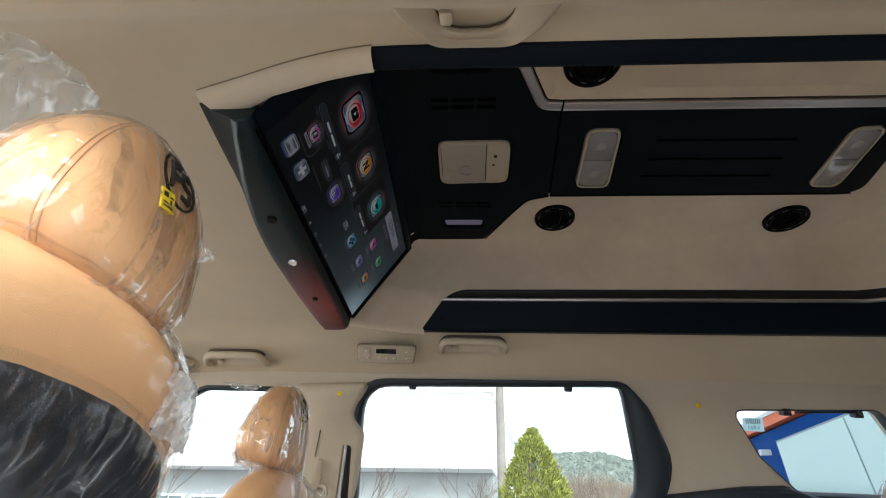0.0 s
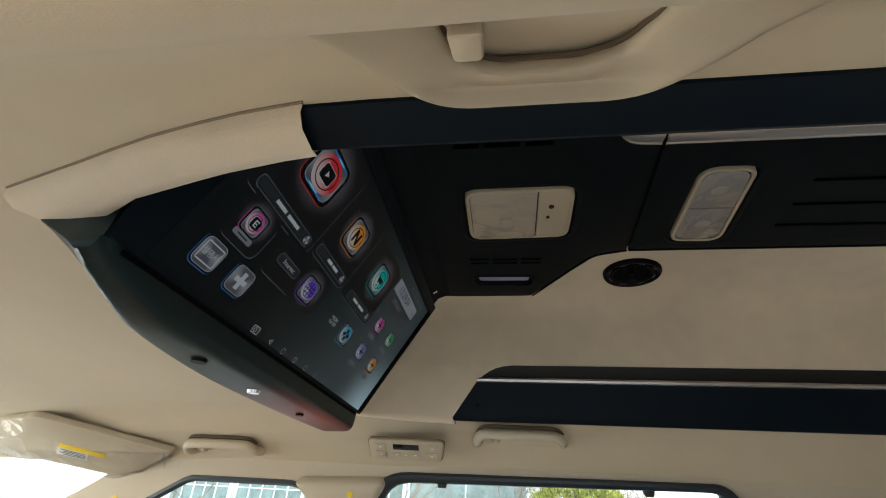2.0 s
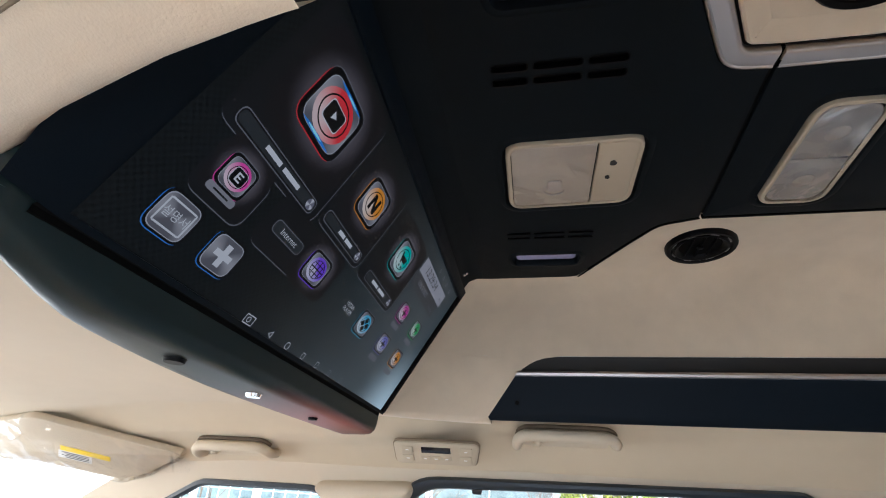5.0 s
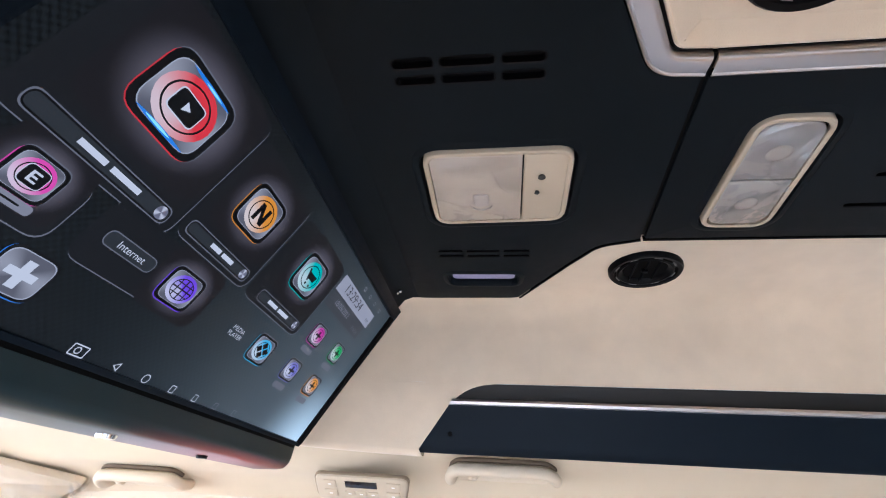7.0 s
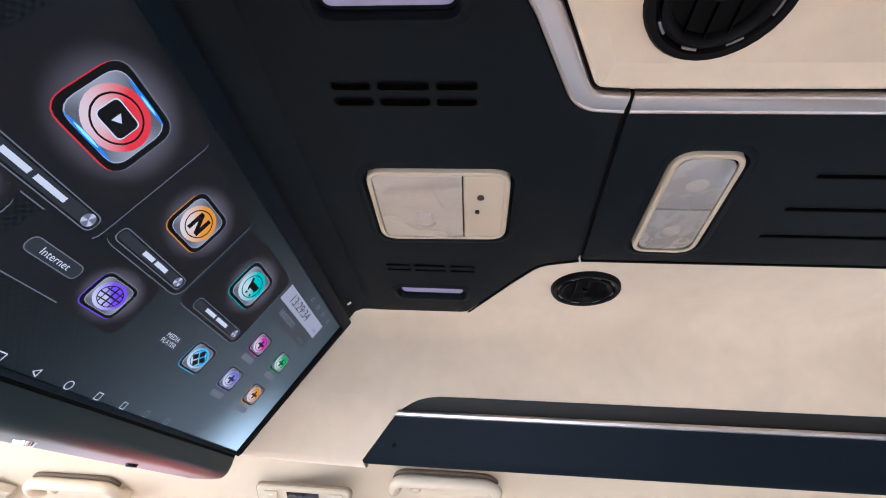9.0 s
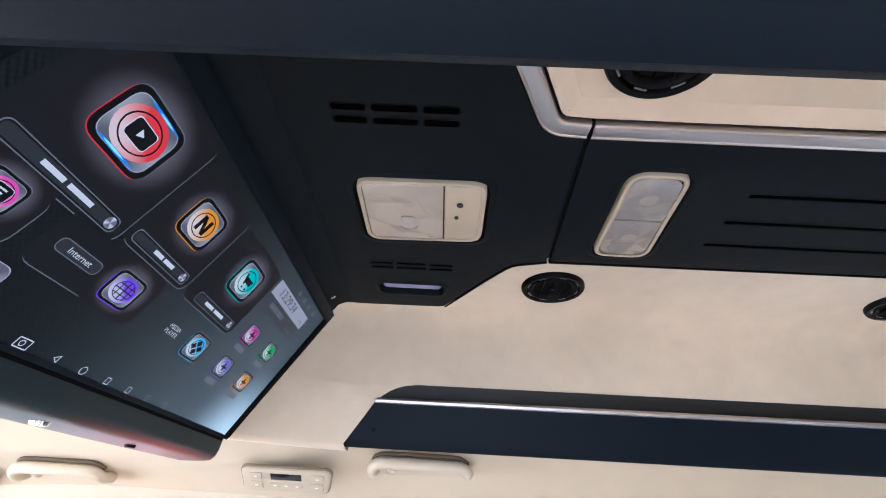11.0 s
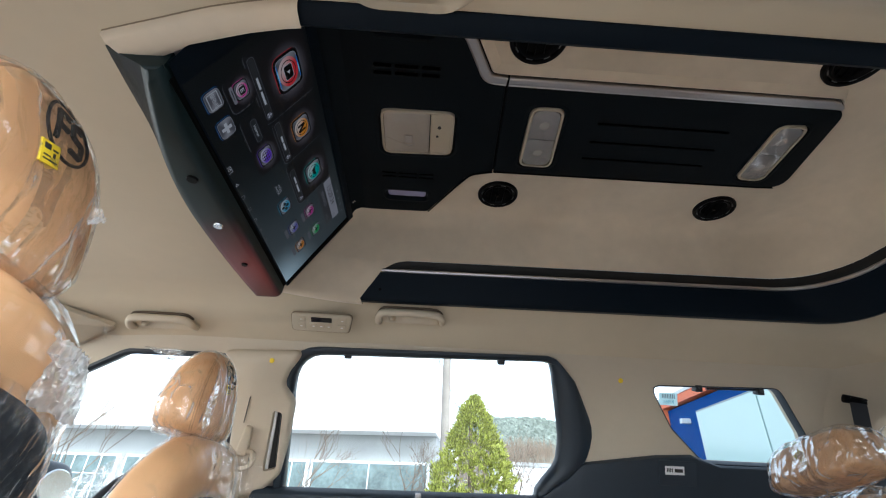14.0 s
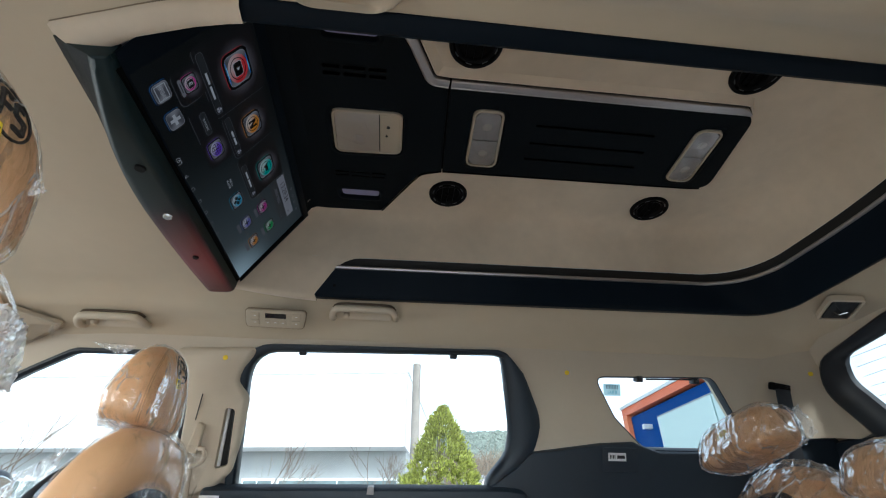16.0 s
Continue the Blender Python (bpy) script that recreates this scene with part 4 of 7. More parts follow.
COL = {"red": (1.0, 0.05, 0.07), "blue": (0.08, 0.35, 1.0), "pink": (1.0, 0.10, 0.55), "orange": (1.0, 0.38, 0.04), "teal": (0.0, 0.65, 0.60), "violet": (0.25, 0.10, 0.95),
       "green": (0.02, 0.60, 0.15), "sky": (0.10, 0.60, 0.95), "steel": (0.25, 0.25, 0.75), "magenta": (0.75, 0.05, 0.45)}
G = {k: glow("ui_" + k, c, 0.75) for k, c in COL.items()}
G_disc = {k: brushed_glow("ui_disc_" + k, c, tuple(0.75 + 0.25 * q for q in c), 0.95, 1.0, 0.12) for k, c in COL.items()}


def rrect(u, v, w, h, r):
    return rounded([(u - w / 2, v - h / 2, r), (u + w / 2, v - h / 2, r), (u + w / 2, v + h / 2, r), (u - w / 2, v + h / 2, r)], 5)


def ui(shapes, name="icon", label=""):
    """Flat lit shapes on the screen: (outline, hole or None, height step, material)."""
    for k, (out, hole, step, m) in enumerate(shapes):
        b2 = bmesh.new()
        h = 0.0003 + 0.00022 * step
        if hole is None:
            b2.faces.new([b2.verts.new(scr(a, b, h)) for a, b in out])
        else:
            o, i = resample(out, 40), resample(hole, 40)
            loft(b2, [[scr(a, b, h) for a, b in o], [scr(a, b, h) for a, b in i]], True)
        part(name if k == 0 else m.name.replace("ui_", "") + "_shape", b2, m, screen, label if k == 0 else "", smooth=0)


def circle(u, v, r, n=24):
    return [(u + r * math.cos(2 * math.pi * i / n), v + r * math.sin(2 * math.pi * i / n)) for i in range(n)]


def frame_line(u, v, w, h, r, t):
    o = rrect(u, v, w, h, r)
    return o, inset(o, t)


def app_icon(u, v, w, h, col, glyph, edge=None, halo=True):
    """Rounded metallic app button with a coloured disc and a dark glyph."""
    r = 0.26 * min(w, h)
    sh = [(rrect(u + 0.002, v + 0.002, w * 1.75, h * 1.75, r * 1.5), None, 0, G_soft)] if halo else []
    sh += [(rrect(u + 0.0004, v + 0.0006, w * 1.03, h * 1.04, r * 1.1), None, 0.7, G_dim),
          (rrect(u - 0.0006, v - 0.0010, w * 1.02, h * 1.02, r * 1.1), None, 1, G[edge or col]), (rrect(u, v, w * 1.01, h * 1.01, r), None, 2, G_dark), (rrect(u, v, w * 0.86, h * 0.86, r * 0.9), None, 2.6, G_rim), (rrect(u, v, w * 0.84, h * 0.84, r * 0.9), None, 3, G_metal)]
    sx, sy = w * 0.39, h * 0.39
    disc = [(u + sx * math.cos(a), v + sy * math.sin(a)) for a in [2 * math.pi * i / 24 for i in range(24)]]
    sh.append((disc, None, 4, G_disc[col]))
    sh.append(([(u + sx * 0.78 * math.cos(a), v + sy * 0.78 * math.sin(a)) for a in [2 * math.pi * i / 24 for i in range(24)]],
               [(u + sx * 0.72 * math.cos(a), v + sy * 0.72 * math.sin(a)) for a in [2 * math.pi * i / 24 for i in range(24)]], 6, G_dark))
    for g in glyph:
        sh.append(([(u + a * w, v + b * h) for a, b in g], None, 7, G_dark))
    return sh


def box_pts(a0, b0, a1, b1):
    return [(a0, b0), (a1, b0), (a1, b1), (a0, b1)]


G_knob = brushed_glow("ui_knob", (0.25, 0.25, 0.33), (0.9, 0.9, 1.0), 0.8, 3.0, 0.0)
# tile panels: thin bright outline at two edges and a faint fill
for u0, u1, v0, v1 in ((-0.318, -0.158, 0.114, 0.254), (-0.156, -0.034, 0.124, 0.244), (-0.030, 0.112, 0.122, 0.236), (-0.210, -0.060, 0.062, 0.118), (-0.296, -0.226, 0.060, 0.112)):
    # bright bevel showing along two edges of the dark tile
    uc, vc, w, h = (u0 + u1) / 2, (v0 + v1) / 2, u1 - u0, v1 - v0
    ui([(rrect(uc + 0.0010, vc - 0.0010, w, h, 0.014), None, -0.9, G_dim), (rrect(uc, vc, w, h, 0.014), None, -0.5, G_panel)], "tile")

G_streak, G_glint = glow("ui_blue_streak", (0.05, 0.32, 1.0), 0.9), glow("ui_cyan_glint", (0.35, 0.85, 1.0), 1.3)


def lens_pts(u, v, hw, hh):
    """Slim pointed streak."""
    return [(u - hw * math.cos(math.pi * k / 10), v - hh * math.sin(math.pi * k / 10) ** 1.5) for k in range(11)] + [(u + hw * math.cos(math.pi * k / 10), v + hh * math.sin(math.pi * k / 10) ** 1.5) for k in range(1, 10)]


sh = app_icon(-0.232, 0.198, 0.078, 0.064, "red", [], "red")
sh += [(rrect(-0.232, 0.198, 0.031, 0.022, 0.005), None, 8, G_white), (rrect(-0.232, 0.198, 0.029, 0.020, 0.005), None, 9, G_dark),
       ([(-0.235, 0.1935), (-0.2275, 0.198), (-0.235, 0.2025)], None, 10, G_white)]
sh += [(lens_pts(-0.233, 0.1722, 0.027, 0.0020), None, 5, G_streak), (lens_pts(-0.236, 0.1725, 0.014, 0.0012), None, 5.5, G_glint), (lens_pts(-0.229, 0.2240, 0.025, 0.0018), None, 5, G_streak), (lens_pts(-0.226, 0.2238, 0.011, 0.0010), None, 5.5, G_glint)]
ui(sh, "icon", "large red video app button")
sh = app_icon(-0.0925, 0.192, 0.060, 0.050, "orange", [[(-0.16, -0.2), (-0.07, -0.2), (-0.07, 0.2), (-0.16, 0.2)], [(0.07, -0.2), (0.16, -0.2), (0.16, 0.2), (0.07, 0.2)], [(-0.16, 0.2), (-0.06, 0.2), (0.16, -0.2), (0.06, -0.2)]])
ui(sh, "icon", "orange video app button")
cart = [[(-0.2, 0.17), (-0.13, 0.17), (-0.02, -0.12), (-0.08, -0.12)], [(-0.06, -0.06), (0.18, -0.06), (0.22, 0.1), (-0.1, 0.1)], [(-0.06, -0.22), (0.0, -0.22), (0.0, -0.16), (-0.06, -0.16)], [(0.1, -0.22), (0.16, -0.22), (0.16, -0.16), (0.1, -0.16)]]
ui(app_icon(0.049, 0.191, 0.062, 0.052, "teal", cart), "icon", "teal shop app button")
lines = [[(-0.3, 0.02), (0.3, 0.02), (0.3, -0.02), (-0.3, -0.02)], [(-0.02, -0.3), (0.02, -0.3), (0.02, 0.3), (-0.02, 0.3)], [(-0.24, 0.16), (0.24, 0.16), (0.24, 0.13), (-0.24, 0.13)], [(-0.24, -0.16), (0.24, -0.16), (0.24, -0.13), (-0.24, -0.13)],
         [(0.14, -0.26), (0.17, -0.26), (0.17, 0.26), (0.14, 0.26)], [(-0.17, -0.26), (-0.14, -0.26), (-0.14, 0.26), (-0.17, 0.26)]]
ui(app_icon(-0.099, 0.0885, 0.046, 0.036, "violet", lines), "icon", "violet globe app button")
dia = [[(0, 0.03), (0.13, 0.17), (0, 0.31), (-0.13, 0.17)], [(0, -0.31), (0.13, -0.17), (0, -0.03), (-0.13, -0.17)], [(-0.3, 0), (-0.16, -0.14), (-0.03, 0), (-0.16, 0.14)], [(0.03, 0), (0.16, -0.14), (0.3, 0), (0.16, 0.14)]]
ui(app_icon(0.073, 0.0855, 0.047, 0.036, "sky", dia, halo=False), "icon", "blue media app button")
ring = [[(-0.2, -0.05), (0.2, -0.05), (0.2, 0.05), (-0.2, 0.05)], [(-0.05, -0.2), (0.05, -0.2), (0.05, 0.2), (-0.05, 0.2)]]
for u, v, c in ((0.163, 0.146, "magenta"), (0.248, 0.146, "green"), (0.165, 0.086, "steel"), (0.249, 0.085, "orange")):
    ui(app_icon(u, v, 0.042, 0.032, c, ring, halo=False), "icon", "small settings button")
    ui([(rrect(u, v - 0.026, 0.034, 0.009, 0.004), None, 2, G_dim)], "caption_bar")
sh = app_icon(-0.2625, 0.092, 0.036, 0.031, "pink", [])
sh += [(rrect(-0.2625, 0.092, 0.017, 0.0145, 0.004), None, 8, G_white), (rrect(-0.2625, 0.092, 0.016, 0.0135, 0.004), None, 9, G_dark), (box_pts(-0.266, 0.088, -0.264, 0.096), None, 10, G_white),
       (box_pts(-0.266, 0.0945, -0.259, 0.096), None, 10, G_white), (box_pts(-0.266, 0.0912, -0.260, 0.0927), None, 10, G_white), (box_pts(-0.266, 0.088, -0.259, 0.0895), None, 10, G_white)]
ui(sh, "icon", "pink sharing app button")
ui([(rrect(-0.263, 0.0725, 0.036, 0.0075, 0.0035), None, 4, G_grey), (box_pts(-0.273, 0.0718, -0.254, 0.0732), None, 5, G_dark)], "caption_bar")
# manual button with bars, plus button
for u, kind in ((-0.2785, 0), (-0.217, 1)):
    sh = [(rrect(u - 0.0005, 0.0364, 0.0414, 0.0366, 0.0105), None, 1, G["blue"]), (rrect(u, 0.037, 0.041, 0.036, 0.010), None, 2, G_dark), (rrect(u, 0.037, 0.037, 0.032, 0.009), None, 2.6, G_rim), (rrect(u, 0.037, 0.0355, 0.0305, 0.009), None, 3, G_metal)]
    if kind == 0:
        fr, fi = frame_line(u, 0.037, 0.030, 0.023, 0.001, 0.0016)
        sh += [(fr, fi, 5, G_white)]
    else:
        sh += [(box_pts(u - 0.011, 0.034, u + 0.011, 0.040), None, 5, G_white), (box_pts(u - 0.0035, 0.0262, u + 0.0035, 0.0478), None, 6, G_white)]
    ui(sh, "icon", "silver menu button")
    if kind == 0:
        part("lettering", words("\uc124\uba85\uc11c", 0.0098, lambda a, b: scr(u + a, 0.037 + b, 0.0016)), G_white, screen, smooth=0)
# long name bars with their round knobs; brand names stay plain bars
for u0, u1, v, hgt, tw in ((-0.303, -0.168, 0.1275, 0.0145, (-0.263, -0.203)), (-0.147, -0.042, 0.1365, 0.013, (-0.112, -0.073)), (-0.006, 0.103, 0.134, 0.013, (0.016, 0.070))):
    sh = [(rrect((u0 + u1) / 2, v, u1 - u0 + 0.002, hgt + 0.0022, hgt / 2), None, 0.5, G_dim), (rrect((u0 + u1) / 2, v, u1 - u0, hgt, hgt / 2), None, 1, G_dark), (rrect((u0 + u1) / 2, v, u1 - u0 - 0.002, hgt - 0.003, hgt / 2.4), None, 2, G_bar)]
    k = tw[1] - tw[0]
    sh += [(box_pts(tw[0], v - 0.0022, tw[0] + k * 0.42, v + 0.0026), None, 4, G_white), (box_pts(tw[0] + k * 0.50, v - 0.0022, tw[1], v + 0.0026), None, 4, G_white)]
    sh += [(circle(u1 - 0.009, v, hgt * 0.42), None, 4, G_knob)]
    ui(sh, "name_bar")
ui([(rrect(-0.1675, 0.0893, 0.056, 0.0145, 0.007), None, 0.5, G_dim), (rrect(-0.1675, 0.0893, 0.054, 0.0125, 0.006), None, 1, G_bar)], "name_bar")
part("lettering", words("Internet", 0.0092, lambda a, b: scr(-0.1675 + a, 0.089 + b, 0.0014)), G_white, screen, smooth=0)
part("lettering", words("MEDIA", 0.0078, lambda a, b: scr(0.010 + a * 1.05, 0.0893 + b, 0.0014)), G_white, screen, smooth=0)
part("lettering", words("PLAYER", 0.0078, lambda a, b: scr(0.010 + a * 1.05, 0.0815 + b, 0.0014)), G_white, screen, smooth=0)
ui([(box_pts(0.117, 0.210, 0.279, 0.236), None, 1, glow("clock_field", (0.80, 0.80, 0.92), 0.55)), (box_pts(0.117, 0.184, 0.272, 0.210), None, 1, glow("date_field", (0.6, 0.65, 0.75), 0.10))], "clock")
part("lettering", words("13:29:34", 0.0215, lambda a, b: scr(0.178 + a * 1.1, 0.2235 + b, 0.0014)), glow("clock_digits", (0.02, 0.02, 0.03), 0.4), screen, smooth=0)
part("lettering", words("18/03/2022", 0.0125, lambda a, b: scr(0.170 + a * 1.1, 0.198 + b, 0.0014)), G_grey, screen, smooth=0)
part("lettering", words("Friday", 0.0105, lambda a, b: scr(0.246 + a * 1.1, 0.192 + b, 0.0014)), G_dim, screen, smooth=0)
part("lettering", words("PM", 0.009, lambda a, b: scr(0.262 + a * 1.1, 0.2185 + b, 0.0014)), G_dim, screen, smooth=0)
# navigation row
fr, fi = frame_line(-0.133, 0.0055, 0.016, 0.0105, 0.001, 0.0011)
ui([(fr, fi, 2, G_white), (circle(-0.134, 0.0055, 0.0032), circle(-0.134, 0.0055, 0.0022), 2, G_white)], "camera_symbol")
tri_o = [(-0.0865, 0.0095), (-0.0865, 0.0005), (-0.094, 0.005)]
ui([(tri_o, [(-0.0875, 0.0078), (-0.0875, 0.0022), (-0.0922, 0.005)], 2, G_white)], "back_symbol")
ui([(circle(-0.0495, 0.0045, 0.0048), circle(-0.0495, 0.0045, 0.0038), 2, G_white)], "home_symbol")
for u in (-0.008, 0.033, 0.075, 0.118):
    fr, fi = frame_line(u, 0.0045, 0.0075, 0.0085, 0.0006, 0.0009)
    ui([(fr, fi, 2, G_white if u < 0.05 else G_grey)], "menu_symbol")
for u in (0.191, 0.221, 0.250, 0.282):
    ui([(rrect(u, 0.2485, 0.008, 0.007, 0.002), rrect(u, 0.2485, 0.005, 0.004, 0.001), 1, G_grey)], "status_symbol")


# ---- side walls, windows, rear wall ----
WN = Vector((0, 0.9376, 0.3478))


def wall(side, x, z, off=0.0):
    """Point on the far (+1) or near (-1) side wall, off metres inwards."""
    p = Vector((x, 1.064 - 0.371 * z, z)) - WN * off
    return Vector((p.x, p.y * side, p.z))


door_out = rounded([(-0.605, 0.80, 0.02), (-0.602, 1.283, 0.10), (0.226, 1.294, 0.06), (0.292, 1.225, 0.08), (0.353, 1.085, 0.11), (0.320, 0.985, 0.09), (0.215, 0.925, 0.05), (0.19, 0.80, 0.02)], 8)
door_gl = rounded([(-0.576, 0.83, 0.01), (-0.573, 1.258, 0.085), (0.219, 1.275, 0.02), (0.249, 1.06, 0.06), (0.240, 0.99, 0.05), (0.180, 0.925, 0.04), (0.165, 0.83, 0.01)], 8)
front_out = rounded([(-0.752, 0.80, 0.02), (-0.752, 1.247, 0.06), (-1.09, 1.245, 0.06), (-1.22, 1.180, 0.08), (-1.50, 1.02, 0.02), (-1.50, 0.80, 0.02)], 8)
quart_out = rounded([(0.534, 1.224, 0.02), (0.952, 1.234, 0.04), (1.030, 1.105, 0.03), (1.055, 1.013, 0.04), (0.700, 1.013, 0.07), (0.600, 1.105, 0.03)], 8)
wall_out = [(-1.75, 0.30), (1.40, 0.30), (1.40, 1.33), (0.30, 1.33), (-0.9, 1.33), (-1.20, 1.31), (-1.75, 1.02)]
nt = 96
# near sliding door stands open; near front wall left out to brighten the front
for side, nm in ((1, "wall_far"), (-1, "wall_near")):
    rear_part = [(0.42, 0.30), (1.40, 0.30), (1.40, 1.275), (0.42, 1.275)]
    regions = [(wall_out, [front_out, quart_out, door_out])] if side == 1 else [(rear_part, [quart_out])]
    bm = bmesh.new()
    for region, holes in regions:
        for off in (0, -0.05):
            b2 = bmesh.new()
            fill(b2, region, holes, lambda a, b: wall(side, a, b, off))
            join_bm(bm, b2)
    for lp in [h for region, holes in regions for h in holes] + [q for q, _ in regions]:
        loft(bm, [[wall(side, a, b, 0) for a, b in lp], [wall(side, a, b, -0.05) for a, b in lp]], True)
    tagged(part(nm, bm, M_pillar, None), "beige moulded side wall trim of the van", "car wall", kind="structure")


def seal(parent, side, outer, inner, prof, name="seal", m=None):
    """Moulded frame between two outlines; prof: (how far from outer to inner, height inwards)."""
    o, i = resample(outer, nt), resample(inner, nt)
    bm = bmesh.new()
    loft(bm, [[wall(side, a[0] + (b[0] - a[0]) * t, a[1] + (b[1] - a[1]) * t, h) for a, b in zip(o, i)] for t, h in prof], True)
    return part(name, bm, m or M_rubber, parent)


def pane(parent, side, outline, off, m=None):
    bm = bmesh.new()
    bm.faces.new([bm.verts.new(wall(side, a, b, off)) for a, b in outline])
    ob = part("pane", bm, m or M_glass, parent, "clear window glass", smooth=0)
    ob.visible_shadow = False
    return ob


door_win = thing("window_1", "sliding door window with a wide dark frame", "car window", (-0.15, 0.65, 0.9), kind="structure")
seal(door_win, 1, door_out, door_gl, ((0.0, -0.01), (0.0, 0.010), (0.08, 0.015), (0.35, 0.016), (0.75, 0.011), (0.92, 0.003), (1.0, -0.012), (1.0, -0.03)), "frame", M_frame)
pane(door_win, 1, inset(door_gl, -0.01), -0.022)
for cx, cz in ((-0.42, 1.270), (0.06, 1.276)):
    bm = bmesh.new()
    slab(rounded([(cx - 0.010, cz - 0.016, 0.004), (cx + 0.010, cz - 0.016, 0.004), (cx + 0.013, cz + 0.004, 0.003), (cx - 0.013, cz + 0.004, 0.003)]), lambda a, b, h: wall(1, a, b, h - 0.016), 0.02, 0.003, bm)
    part("clip", bm, M_rubber, door_win)
for side in (1, -1):
    if side == 1:
        fw = thing("window_2", "front door window with a thin dark seal", "car window", (-1.1, 0.65, 0.9), kind="structure")
        seal(fw, 1, inset(front_out, -0.006), inset(front_out, 0.010), ((0.0, -0.005), (0.0, 0.004), (0.5, 0.006), (1.0, -0.005), (1.0, -0.03)), "frame")
        pane(fw, 1, inset(front_out, -0.004), -0.03)
    qw = thing("window_3", "rear quarter window with dark edge and blind clips", "car window", (0.8, 0.65 * side, 1.0), kind="structure")
    seal(qw, side, inset(quart_out, -0.002), inset(quart_out, 0.003), ((0.0, -0.005), (0.0, 0.0015), (0.5, 0.002), (1.0, -0.006), (1.0, -0.03)), "frame", M_trim)
    pane(qw, side, inset(quart_out, -0.004), -0.03, M_tint if side == 1 else M_dimglass)
    for cx in (0.690, 0.890):
        bm = bmesh.new()
        slab(rounded([(cx - 0.012, 1.213, 0.004), (cx + 0.012, 1.213, 0.004), (cx + 0.010, 1.232, 0.003), (cx - 0.010, 1.232, 0.003)]), lambda a, b, h: wall(side, a, b, h - 0.018), 0.026, 0.004, bm)
        part("clip", bm, M_rubber, qw)
    tagged_bar = bmesh.new()
    tube(tagged_bar, [wall(side, 0.72, 1.222, -0.01), wall(side, 0.88, 1.226, -0.01)], 0.003, 8)
    part("blind_rail", tagged_bar, M_trim, qw)

# moulded pillar between the doors
pil = thing("pillar_trim", "beige pillar trim with belt slot beside the sliding door", "pillar trim", (-0.68, 0.68, 0.9))
pil_out = rounded([(-0.800, 1.262, 0.02), (-0.545, 1.272, 0.03), (-0.585, 1.215, 0.05), (-0.598, 1.180, 0.03), (-0.562, 1.128, 0.025), (-0.572, 1.02, 0.05), (-0.585, 0.935, 0.04), (-0.640, 0.885, 0.04), (-0.745, 0.86, 0.02), (-0.738, 1.10, 0.05), (-0.752, 1.215, 0.06)], 8)
slot = rounded([(-0.620, 1.106, 0.010), (-0.592, 1.100, 0.012), (-0.594, 0.955, 0.012), (-0.632, 0.943, 0.010)], 5)
bm = bmesh.new()
fill(bm, inset(pil_out, 0.012), [slot], lambda a, b: wall(1, a, b, 0.035))
for lp, rows in ((pil_out, ((0.0, 0.0), (0.0, 0.012), (0.002, 0.024), (0.006, 0.031), (0.012, 0.035))), (slot, ((0, 0.035), (0, 0.0)))):
    loft(bm, [[wall(1, a, b, h) for a, b in (inset(lp, d) if d else lp)] for d, h in rows], True)
bmesh.ops.remove_doubles(bm, verts=bm.verts, dist=0.0003)
part("cover", bm, M_pillar, pil, "beige moulded cover")
bm = bmesh.new()
slab(inset(slot, -0.001), lambda a, b, h: wall(1, a, b, h + 0.002), 0.006, 0.001, bm)
part("slot_back", bm, M_ink, pil, "dark slot")
# white strip painted in for the lit edge of the slot
bm = bmesh.new()
slab([(-0.631, 0.948), (-0.623, 0.948), (-0.612, 1.10), (-0.619, 1.10)], lambda a, b, h: wall(1, a, b, h + 0.006), 0.012, 0.001, bm)
part("slot_lit_edge", bm, M_white, pil, "white seal edge")

# dark lower trim
low = thing("door_trim", "dark grey lower door trim of the sliding door", "door trim", (-0.15, 0.7, 0.3))
bm = bmesh.new()
slab(rounded([(-0.66, 0.30, 0.01), (0.30, 0.30, 0.01), (0.30, 0.90, 0.03), (0.23, 0.908, 0.02), (-0.66, 0.900, 0.02)]), lambda a, b, h: wall(1, a, b, h), 0.055, 0.018, bm)
part("panel", bm, M_trim, low)
bm = bmesh.new()
slab(rounded([(-0.188, 0.893, 0.003), (-0.165, 0.893, 0.003), (-0.168, 0.915, 0.006), (-0.185, 0.915, 0.006)]), lambda a, b, h: wall(1, a, b, h + 0.05), 0.014, 0.003, bm)
part("blind_hook", bm, M_lens, low, "grey blind hook")
bm = bmesh.new()
slab(rounded([(-0.655, 0.850, 0.002), (-0.60, 0.850, 0.002), (-0.60, 0.885, 0.002), (-0.655, 0.885, 0.002)]), lambda a, b, h: wall(1, a, b, h + 0.0555), 0.001, 0.0003, bm)
part("sticker", bm, M_white, low, "white paper sticker")
qt = thing("quarter_trim", "dark grey lower trim below the quarter window", "side trim", (0.8, 0.7, 0.3))
bm = bmesh.new()
slab(rounded([(0.17, 0.30, 0.01), (1.40, 0.30, 0.01), (1.40, 1.066, 0.01), (1.06, 1.045, 0.05), (1.0, 1.012, 0.03), (0.74, 1.011, 0.04), (0.655, 1.036, 0.02), (0.545, 1.030, 0.02), (0.312, 1.000, 0.03), (0.268, 0.958, 0.04), (0.175, 0.900, 0.04)]), lambda a, b, h: wall(1, a, b, h), 0.022, 0.010, bm)
part("panel", bm, M_trim, qt)
bm = bmesh.new()
slab(rounded([(0.545, 0.955, 0.004), (0.66, 0.955, 0.004), (0.66, 1.022, 0.004), (0.545, 1.022, 0.004)]), lambda a, b, h: wall(1, a, b, h + 0.022), 0.003, 0.001, bm)
part("cover_plate", bm, M_trim, qt, "dark square cover")
lab = bmesh.new()
